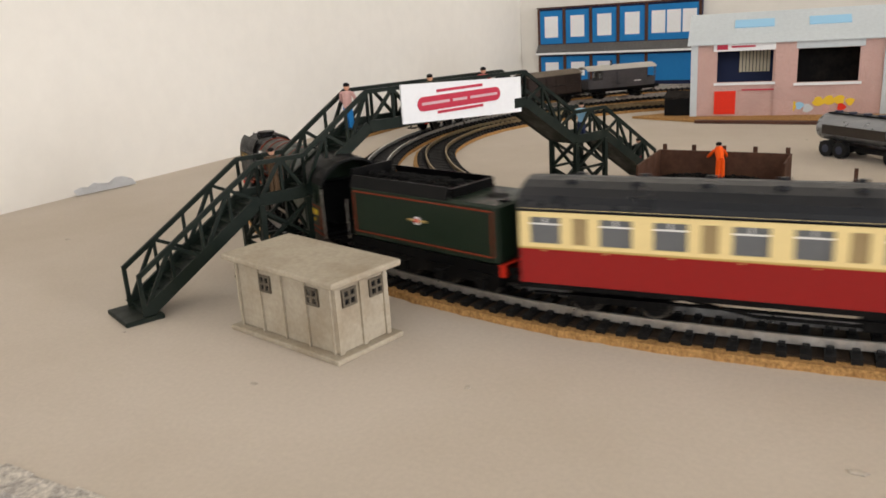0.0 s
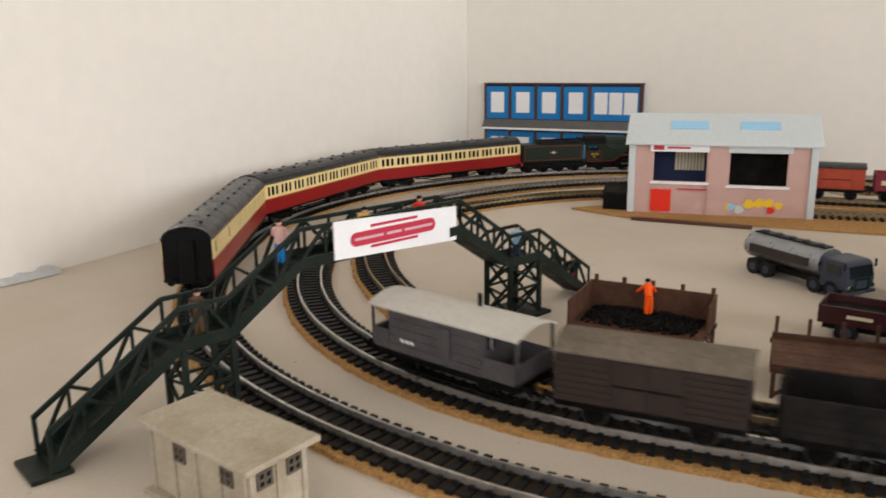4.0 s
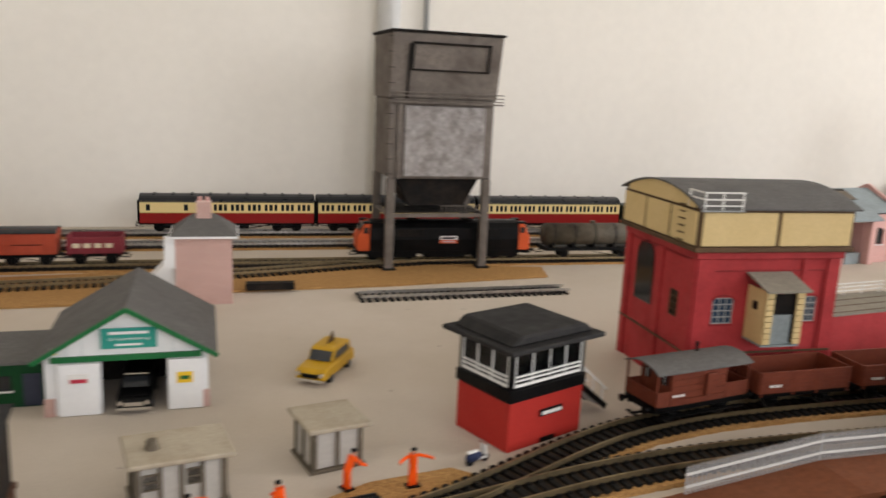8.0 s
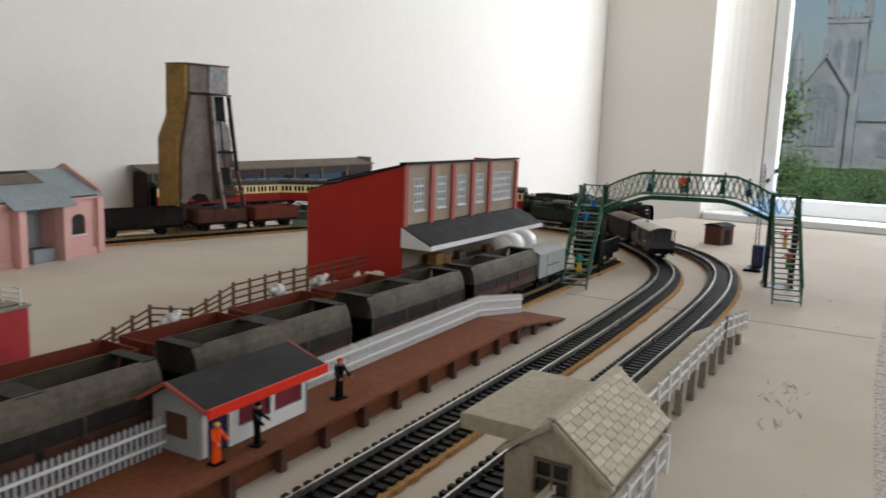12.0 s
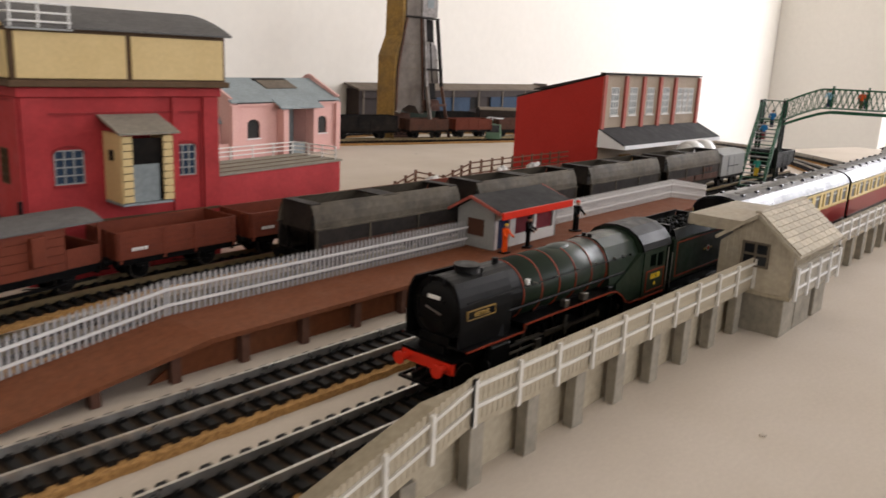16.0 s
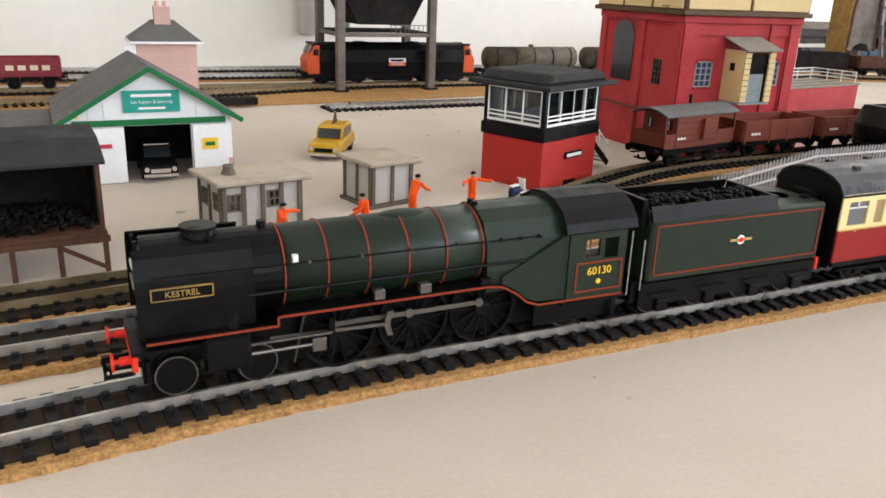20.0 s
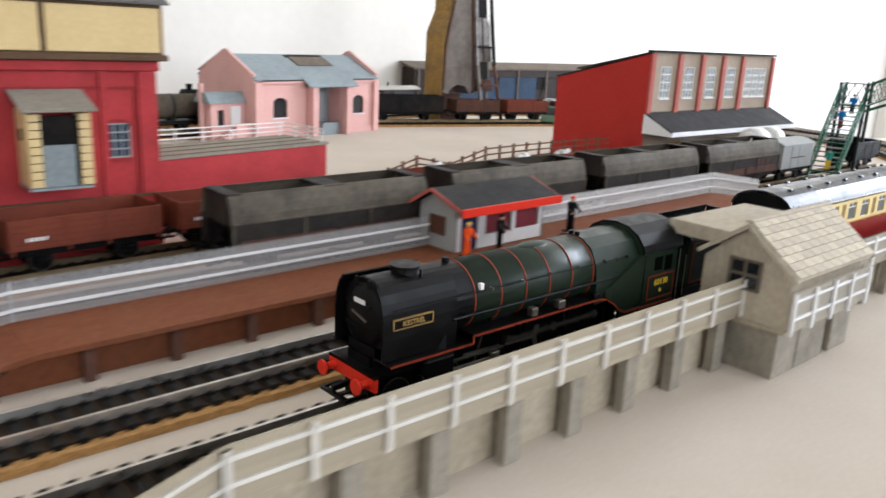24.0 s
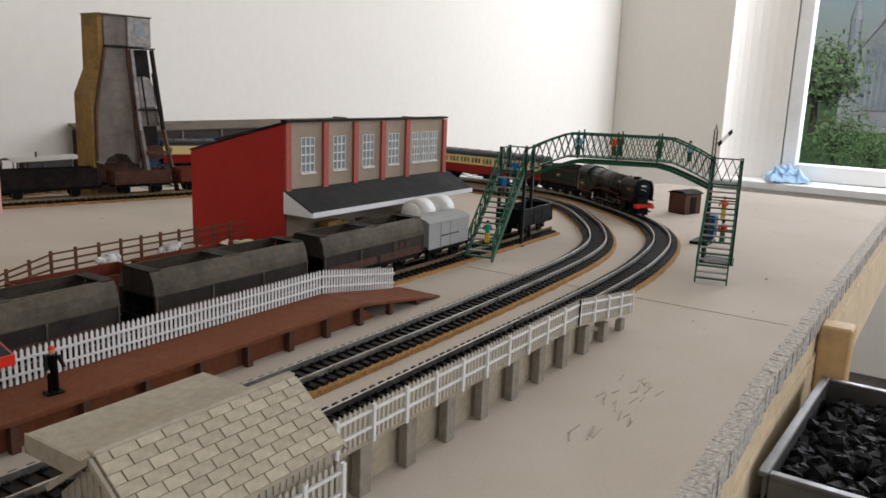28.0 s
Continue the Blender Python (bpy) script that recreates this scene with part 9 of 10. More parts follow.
def express_engine():
    """Green Pacific engine, 176 mm over buffers."""
    t = thing("steam_engine", "brunswick green express steam engine with orange lining", "locomotive")
    zc, r = 0.034, 0.0128
    b = cyl((-0.052, 0, zc + 0.0004), (0.039, 0, zc), r + 0.0006, r, n=32)
    part("boiler", b, M_LOCOGREEN, t, "brunswick green boiler", smooth=True)
    for i in range(6):
        x = 0.0385 - 0.0133 * i
        bd = part("boiler_band", cyl((x - 0.00026, 0, zc), (x + 0.00026, 0, zc), r + 0.00045 + 0.0006 * (0.039 - x) / 0.091, n=32), M_ORANGE_LINE, t, "orange boiler band")
    b = cyl((0.0392, 0, zc), (0.0770, 0, zc), r + 0.0002, n=32)
    sm = part("smokebox", b, M_BLACK, t, "matt black smokebox", smooth=False)
    part("smokebox_door", ball((0.0770, 0, zc), 0.0112, 0.26, 1, 1, n=20), M_BLACK, sm, smooth=True)
    part("door_handle", bar((0.0802, -0.004, zc + 0.001), (0.0802, 0.004, zc - 0.001), 0.0005, 0.0006), M_STEEL, sm)
    part("smokebox_ring", cyl((0.0764, 0, zc), (0.0776, 0, zc), 0.0128, n=32), M_BLACK, sm)
    for dz in (-0.0040, 0.0040):
        part("door_strap", bar((0.0796, -0.0085, zc + dz), (0.0796, 0.0050, zc + dz), 0.0005, 0.0010), M_BLACK, sm)
    for y in (-0.0035, 0.0035):
        part("lamp_iron", bx(0.0785, y - 0.0004, zc + 0.010, 0.0795, y + 0.0004, zc + 0.013), M_BLACK, sm)
    ch = part("chimney", cyl((0.061, 0, zc + 0.0115), (0.061, 0, zc + 0.0145), 0.0052, 0.0046, n=20), M_BLACK, t)
    part("chimney_rim", cyl((0.061, 0, zc + 0.0140), (0.061, 0, zc + 0.0152), 0.0054, n=20), M_BLACK, ch)
    part("dome", ball((-0.004, 0, zc + 0.0120), 0.0042, 2.4, 1.0, 0.55, n=14), M_LOCOGREEN, t, smooth=True)
    part("safety_valve", cyl((-0.030, 0.0016, zc + 0.013), (-0.030, 0.0016, zc + 0.0152), 0.0011, n=8), M_BLACK, t)
    part("safety_valve", cyl((-0.030, -0.0016, zc + 0.013), (-0.030, -0.0016, zc + 0.0152), 0.0011, n=8), M_BLACK, t)
    part("whistle", cyl((0.059, 0.006, zc + 0.0115), (0.059, 0.006, zc + 0.0145), 0.0005, n=6), M_BLACK, t)
    part("snifting_valve", cyl((0.0425, 0, zc + 0.0120), (0.0425, 0, zc + 0.0148), 0.0014, n=10), M_BLACK, t)
    for s in (-1, 1):
        part("steam_pipe", bar((0.0520, s * 0.0100, zc - 0.0040), (0.0545, s * 0.0135, 0.0190), 0.0030, 0.0040), M_BLACK, t)
        for k in range(5):
            x = 0.0315 - 0.0165 * k
            part("handrail_knob", cyl((x, s * 0.0128, zc + 0.0048), (x, s * 0.0146, zc + 0.0048), 0.00045, n=6), M_WORNSTEEL, t)
        part("sand_pipe", cyl((0.0330, s * 0.0120, 0.0210), (0.0355, s * 0.0090, 0.0040), 0.0004, n=6), M_WORNSTEEL, t)
        part("guard_iron", bx(0.0780, s * 0.0085 - 0.0006, 0.0020, 0.0790, s * 0.0085 + 0.0006, 0.0120), M_BLACK, t)
    part("coupling_hook", bar((0.0838, 0, 0.0110), (0.0905, 0, 0.0104), 0.0016, 0.0020), M_BLACK, t)
    part("coupling_bar", bar((0.0900, -0.0075, 0.0080), (0.0900, 0.0075, 0.0080), 0.0009, 0.0011), M_BLACK, t)
    for y in (-0.0070, 0.0070):
        part("coupling_arm", bar((0.0820, y, 0.0082), (0.0905, y, 0.0080), 0.0009, 0.0011), M_BLACK, t)
    # firebox with sloping shoulders
    fb = [(-0.0145, 0.0205), (-0.0150, 0.0280), (-0.0138, 0.0375), (-0.0105, 0.0440), (-0.0055, 0.0472), (0, 0.0480), (0.0055, 0.0472), (0.0105, 0.0440), (0.0138, 0.0375), (0.0150, 0.0280), (0.0145, 0.0205)]
    part("firebox", prism(fb, -0.0585, -0.0290, "x"), M_LOCOGREEN, t, smooth=False)
    for s in (-1, 1):
        # running plate: low in front, high over the wheels, down to the cab by a curve
        line = [(0.0790, 0.0212), (0.0420, 0.0212), (0.0420, 0.0240), (-0.0290, 0.0240), (-0.0345, 0.0231), (-0.0400, 0.0200), (-0.0440, 0.0165), (-0.0490, 0.0146), (-0.0850, 0.0142)]
        th = 0.0009
        plate = part("running_plate", prism(line + [(x, z - th) for x, z in line[::-1]], min(s * 0.0040, s * 0.0165), max(s * 0.0040, s * 0.0165), "y"), M_BLACK, t)
        for (xa, za), (xb, zb) in zip(line, line[1:]):
            part("orange_line", bar((xa, s * 0.0167, za - 0.0005), (xb, s * 0.0167, zb - 0.0005), 0.0005, 0.0007), M_ORANGE_LINE, plate)
        # smoke deflector with the name plate
        bend = [(0.0137, 0.0215), (0.0140, 0.0290), (0.0139, 0.0340), (0.0135, 0.0380), (0.0127, 0.0412), (0.0114, 0.0440), (0.0096, 0.0462)]
        d = part("smoke_deflector", prism([(s * y, z) for y, z in bend] + [(s * (y - 0.0007), z - 0.0003) for y, z in bend[::-1]], 0.0480, 0.0805, "x"), M_BLACK, t)
        part("name_plate", bx(0.0600, s * 0.0142 - 0.0003, 0.0325, 0.0765, s * 0.0142 + 0.0003, 0.0357), M_BLACK, d, "dark name plate with brass letters")
        for x0, z0, x1, z1 in ((0.0597, 0.0322, 0.0768, 0.0326), (0.0597, 0.0356, 0.0768, 0.0360), (0.0597, 0.0326, 0.0601, 0.0356), (0.0764, 0.0326, 0.0768, 0.0356)):
            part("plate_rim", bx(x0, s * 0.0143 - 0.0004, z0, x1, s * 0.0143 + 0.0004, z1), M_OCHRE, d)
        m = pose(0.06825, s * 0.0147, 0.0333, 90, 0, 0) if s < 0 else pose(0.06825, s * 0.0147, 0.0333, 90, 0, 180)
        words("name_lettering", "KESTREL", 0.0025, M_PLATE_LETTER, d, m)
        part("deflector_stay", bar((0.070, s * 0.0122, 0.0415), (0.070, s * 0.0085, 0.0415), 0.0005, 0.0005), M_BLACK, d)
        # washout plugs, handrail, pipes
        part("handrail", cyl((0.076, s * 0.0137, zc + 0.0048), (-0.046, s * 0.0150, zc + 0.0048), 0.00028, n=6), M_BLACK, t)
        part("ejector_pipe", cyl((0.050, s * 0.0138, zc - 0.0035), (-0.050, s * 0.0148, zc - 0.0035), 0.0006, n=8), M_BLACK, t)
        for x in (-0.034, -0.0415, -0.049):
            part("washout_plug", cyl((x, s * 0.0138, 0.0385), (x, s * 0.0150, 0.0385), 0.0006, n=8), M_BLACK, t)
        # glint on the boiler side, painted as a white chip
        part("glint_plate", bx(0.0345, s * 0.0120 - 0.0008, 0.0385, 0.0362, s * 0.0120 + 0.0008, 0.0408), M_WHITE, t, "small white plate that paints a glint")
        part("injector", bx(-0.0300, s * 0.0155 - 0.0012, 0.0242, -0.0260, s * 0.0155 + 0.0012, 0.0265, 0.0003), M_BLACK, t)
        part("lubricator", bx(0.0080, s * 0.0150 - 0.0016, 0.0242, 0.0115, s * 0.0150 + 0.0016, 0.0276, 0.0003), M_WORNSTEEL, t)
        part("lubricator", bx(-0.0080, s * 0.0150 - 0.0016, 0.0242, -0.0040, s * 0.0150 + 0.0016, 0.0276, 0.0003), M_WORNSTEEL, t)
        # cylinder, motion bracket, slide bars
        cy = part("cylinder", bx(0.0500, s * 0.0148 - 0.0018, 0.0085, 0.0640, s * 0.0148 + 0.0018, 0.0195, 0.0012), M_BLACK, t)
        part("cylinder_cover", cyl((0.0640, s * 0.0148, 0.0115), (0.0650, s * 0.0148, 0.0115), 0.0022, n=12), M_BLACK, cy)
        part("slide_bar", bx(0.0250, s * 0.0150 - 0.0006, 0.0150, 0.0500, s * 0.0150 + 0.0006, 0.0157), M_WORNSTEEL, t)
        part("piston_rod", cyl((0.030, s * 0.0150, 0.0122), (0.0500, s * 0.0150, 0.0122), 0.0006, n=8), M_WORNSTEEL, t)
        part("crosshead", bx(0.0270, s * 0.0150 - 0.0009, 0.0098, 0.0315, s * 0.0150 + 0.0009, 0.0142, 0.0002), M_WORNSTEEL, t)
        part("bracket", bx(0.0240, s * 0.0145 - 0.0006, 0.0100, 0.0258, s * 0.0145 + 0.0006, 0.0200), M_BLACK, t)
        part("radius_rod", bar((0.0440, s * 0.0138, 0.0158), (0.0060, s * 0.0138, 0.0145), 0.0006, 0.0010), M_WORNSTEEL, t)
        part("expansion_link", prism([(0.0042, 0.0105), (0.0062, 0.0105), (0.0074, 0.0145), (0.0062, 0.0190), (0.0042, 0.0190), (0.0054, 0.0145)], s * 0.0138 - 0.0005, s * 0.0138 + 0.0005, "y"), M_WORNSTEEL, t)
        # cab side
        cab = panel(0.0245, 0.0250, 0.0008, [(0.0035, 0.0140, 0.0095, 0.0215), (0.0115, 0.0150, 0.0175, 0.0215)])
        turned(cab, Matrix.Translation((-0.0850, s * 0.0162 - 0.0004, 0.0142)))
        c = part("cab_side", cab, M_LOCOGREEN, t, "green cab side with orange lined panel")
        for a, q in (((-0.0835, 0.0165), (-0.064, 0.0165)), ((-0.064, 0.0165), (-0.064, 0.0272)), ((-0.064, 0.0272), (-0.0835, 0.0272)), ((-0.0835, 0.0272), (-0.0835, 0.0165))):
            part("orange_line", bar((a[0], s * 0.01675, a[1]), (q[0], s * 0.01675, q[1]), 0.0003, 0.0006), M_ORANGE_LINE, c)
        m = pose(-0.0738, s * 0.0168, 0.0225, 90, 0, 0) if s < 0 else pose(-0.0738, s * 0.0168, 0.0225, 90, 0, 180)
        words("cab_number", "60130", 0.0042, M_YELLOW, c, m)
        part("works_plate", cyl((-0.0738, s * 0.0165, 0.0198), (-0.0738, s * 0.0169, 0.0198), 0.0010, n=10), M_YELLOW, c)
        part("cab_handrail", cyl((-0.0875, s * 0.0165, 0.0125), (-0.0875, s * 0.0165, 0.0370), 0.0003, n=6), M_STEEL, c)
        part("firebox_shoulder", prism([(-0.0610, 0.0146), (-0.0490, 0.0150), (-0.0440, 0.0170), (-0.0400, 0.0205), (-0.0345, 0.0238), (-0.0345, 0.0260), (-0.0610, 0.0390)], s * 0.0150 - 0.0010, s * 0.0150 + 0.0010, "y"), M_LOCOGREEN, t)
        part("trailing_frame", bx(-0.0840, s * 0.0120 - 0.0008, 0.0040, -0.0500, s * 0.0120 + 0.0008, 0.0140, 0.0003), M_BLACK, t)
        part("cab_step", bx(-0.0860, s * 0.0150 - 0.0014, 0.0040, -0.0800, s * 0.0150 + 0.0014, 0.0048), M_BLACK, t)
        part("step_hanger", bx(-0.0840, s * 0.0150 - 0.0003, 0.0040, -0.0820, s * 0.0150 + 0.0003, 0.0122), M_BLACK, t)
    rf = [(-0.0172, 0.0388), (-0.0160, 0.0420), (-0.0125, 0.0462), (-0.0070, 0.0492), (0, 0.0502), (0.0070, 0.0492), (0.0125, 0.0462), (0.0160, 0.0420), (0.0172, 0.0388)]
    part("cab_roof", prism(rf + [(y * 0.95, z - 0.0009) for y, z in rf[::-1]], -0.0890, -0.0585, "x"), M_BLACK, t, smooth=False)
    spect = prism([(y * 0.94, z - 0.0004) for y, z in rf] + [(0.0158, 0.0130), (-0.0158, 0.0130)], -0.0600, -0.0588, "x")
    fr = part("cab_front", spect, M_LOCOGREEN, t)
    for s in (-1, 1):
        part("spectacle", bx(-0.0587, s * 0.0142 - 0.0016, 0.0315, -0.0584, s * 0.0142 + 0.0006, 0.0370), M_DARKPANE, fr)
    part("backhead", bx(-0.066, -0.011, 0.0125, -0.060, 0.011, 0.036, 0.001), M_BLACK, t)
    part("cab_floor", bx(-0.0885, -0.0155, 0.0115, -0.060, 0.0155, 0.0125), M_BLACK, t)
    part("main_frame", bx(-0.0560, -0.0062, 0.0035, 0.0800, 0.0062, 0.0205), M_BLACK, t)
    part("front_platform", bx(0.0600, -0.0134, 0.0160, 0.0830, 0.0134, 0.0172), M_BLACK, t)
    part("front_frame", bx(0.0600, -0.0075, 0.0172, 0.0790, 0.0075, 0.0240), M_BLACK, t)
    part("number_plate", bx(0.0798, -0.0030, zc + 0.0045, 0.0803, 0.0030, zc + 0.0060), M_WHITE, t)
    buffers(t, 0.0830, 0.0138, y=0.0098, beam=M_BUFFERRED, out=0.0054, shank=M_BUFFERRED, half=0.0134)
    part("drag_beam", bx(-0.0885, -0.010, 0.0085, -0.0870, 0.010, 0.0120), M_BLACK, t)
    for x in (0.071, 0.047):
        wheelset(t, x, 0.0064, "bogie_wheel")
    wheelset(t, -0.066, 0.0073, "trailing_wheel")
    part("bogie_frame", bx(0.036, -0.0058, 0.0035, 0.075, 0.0058, 0.0080), M_BLACK, t)
    drivers = []
    for x in (0.021, -0.005, -0.031):
        for s in (-1, 1):
            w = driving_wheel(s)
            w.parent = t
            drivers.append((w, x, s))
    rods = []
    for s in (-1, 1):
        b = bar((-0.0265, 0, 0), (0.0265, 0, 0), 0.0007, 0.0016)
        for x in (-0.026, 0, 0.026):
            cyl((x, -0.0006, 0), (x, 0.0006, 0), 0.0016, n=10, bm=b)
        rods.append((part("coupling_rod", b, M_WORNSTEEL, t, "worn steel coupling rod"), s))
    return t, drivers, rods


def driving_wheel(s, r=0.0128):
    b = bmesh.new()
    n = 28
    ring = []
    for k in range(n):
        a = 2 * math.pi * k / n
        ring.append([b.verts.new((rr * math.cos(a), y, rr * math.sin(a))) for rr, y in ((r, s * 0.0011), (r * 0.90, s * 0.0011), (r * 0.90, -s * 0.0011), (r, -s * 0.0011))])
    for k in range(n):
        a, c = ring[k], ring[(k + 1) % n]
        for j in range(4):
            b.faces.new((a[j], a[(j + 1) % 4], c[(j + 1) % 4], c[j]))
    bmesh.ops.recalc_face_normals(b, faces=b.faces[:])
    for k in range(14):
        a = math.pi * k / 7
        bar((0.002 * math.cos(a), 0, 0.002 * math.sin(a)), (r * 0.93 * math.cos(a), 0, r * 0.93 * math.sin(a)), 0.0007, 0.0007, bm=b)
    cyl((0, -0.0013, 0), (0, 0.0013, 0), 0.0028, n=12, bm=b)
    cyl((0.0040, -0.0013, 0), (0.0040, s * 0.0022, 0), 0.0011, n=8, bm=b)
    w = part("driving_wheel", b, M_BLACK, None, "black spoked driving wheel")
    part("tyre", cyl((0, s * 0.0009, 0), (0, s * 0.00125, 0), r * 0.995, n=n, caps=False), M_WORNSTEEL, w)
    return w


def engine_tender():
    t = thing("engine_tender", "green tender with orange lining and a coal load", "tender")
    part("frame", bx(-0.049, -0.0135, 0.0075, 0.047, 0.0135, 0.0154), M_BLACK, t)
    body = bx(-0.0470, -0.0160, 0.0155, 0.0420, 0.0160, 0.0400, 0.0010)
    bd = part("body", body, M_LOCOGREEN, t, "brunswick green tender tank")
    for s in (-1, 1):
        flare = prism([(s * 0.0160, 0.0393), (s * 0.0140, 0.0445), (s * 0.0133, 0.0445), (s * 0.0150, 0.0393)], -0.0200, 0.0420, "x")
        part("coal_rail", flare, M_BLACK, bd, "black coal rail curving inwards")
        for a, q in (((-0.0445, 0.0185), (0.0395, 0.0185)), ((0.0395, 0.0185), (0.0395, 0.0375)), ((0.0395, 0.0375), (-0.0445, 0.0375)), ((-0.0445, 0.0375), (-0.0445, 0.0185))):
            part("orange_line", bar((a[0], s * 0.0162, a[1]), (q[0], s * 0.0162, q[1]), 0.0003, 0.0006), M_ORANGE_LINE, bd)
        e = part("emblem", cyl((-0.002, s * 0.0160, 0.0285), (-0.002, s * 0.0164, 0.0285), 0.0019, n=14), M_CARD_WHITE, bd, "round red and straw emblem")
        part("emblem_centre", cyl((-0.002, s * 0.0161, 0.0285), (-0.002, s * 0.0166, 0.0285), 0.0011, n=10), M_BUFFERRED, e)
        part("emblem_wing", bx(-0.0075, s * 0.0162 - 0.0002, 0.0281, 0.0035, s * 0.0162 + 0.0002, 0.0290), M_GOLD, e)
        part("side_frame", bx(-0.047, s * 0.0145 - 0.0006, 0.0060, 0.044, s * 0.0145 + 0.0006, 0.0150), M_BLACK, t)
        for x in (-0.037, -0.0135, 0.010, 0.0335):
            a = part("axlebox", bx(x - 0.0026, s * 0.0155 - 0.0013, 0.0035, x + 0.0026, s * 0.0155 + 0.0013, 0.0085, 0.0004), M_BLACK, t)
            part("spring", prism([(x - 0.0070, 0.0110), (x + 0.0070, 0.0110), (x + 0.0030, 0.0088), (x - 0.0030, 0.0088)], s * 0.0155 - 0.0008, s * 0.0155 + 0.0008, "y"), M_BLACK, a)
        part("handrail", cyl((0.0450, s * 0.0162, 0.0135), (0.0450, s * 0.0162, 0.0330), 0.0003, n=6), M_STEEL, t)
    for x in (-0.037, -0.0135, 0.010, 0.0335):
        wheelset(t, x, 0.0070)
    part("front_bulkhead", prism([(0.0425, 0.0370), (0.0425, 0.0470), (0.0445, 0.0470), (0.0445, 0.0370)], -0.0125, 0.0125, "y"), M_BLACK, t)
    part("rear_bulkhead", bx(-0.0215, -0.0135, 0.0370, -0.0200, 0.0135, 0.0440), M_BLACK, t)
    part("water_filler", cyl((-0.035, 0, 0.0374), (-0.035, 0, 0.0400), 0.0055, n=18), M_BLACK, t)
    part("tank_dome", cyl((-0.044, 0.007, 0.0374), (-0.044, 0.007, 0.0410), 0.0022, n=12), M_BLACK, t)
    rng = random.Random(11)
    b = bmesh.new()
    for _ in range(260):
        x, y = rng.uniform(-0.019, 0.042), rng.uniform(-0.012, 0.012)
        z = 0.0395 + 0.0035 * (1 - (y / 0.013) ** 2) + rng.uniform(-0.0008, 0.0008)
        q = bmesh.ops.create_icosphere(b, subdivisions=1, radius=rng.uniform(0.0008, 0.0017))
        for v in q["verts"]:
            v.co = Vector((v.co.x * rng.uniform(0.7, 1.2), v.co.y, v.co.z * 0.8)) + Vector((x, y, z))
    bx(-0.019, -0.0135, 0.0372, 0.0425, 0.0135, 0.0400, bm=b)
    tagged(part("coal_load", b, M_COAL, t, "loose black coal"), "loose black coal", kind="stuff")
    buffers(t, -0.0490, 0.0130, beam=M_BUFFERRED)
    part("drawbar", bar((0.047, 0, 0.0085), (0.0545, 0, 0.0085), 0.004, 0.001), M_BLACK, t)
    part("fall_plate", bx(0.044, -0.010, 0.0125, 0.0535, 0.010, 0.0132), M_BLACK, t)
    return t


def coach_bogie(t, x):
    b = part("bogie", bx(x - 0.0180, -0.0095, 0.0065, x + 0.0180, 0.0095, 0.0085), M_BLACK, t)
    for s in (-1, 1):
        f = bx(x - 0.0190, s * 0.0118 - 0.0008, 0.0048, x + 0.0190, s * 0.0118 + 0.0008, 0.0082, 0.0003)
        part("bogie_side", f, M_BLACK, b)
        for k in (-0.0130, 0.0130):
            part("axlebox", bx(x + k - 0.0024, s * 0.0128 - 0.0010, 0.0042, x + k + 0.0024, s * 0.0128 + 0.0010, 0.0086, 0.0004), M_BLACK, b)
    for k in (-0.0130, 0.0130):
        wheelset(t, x + k, 0.0068)
    return b


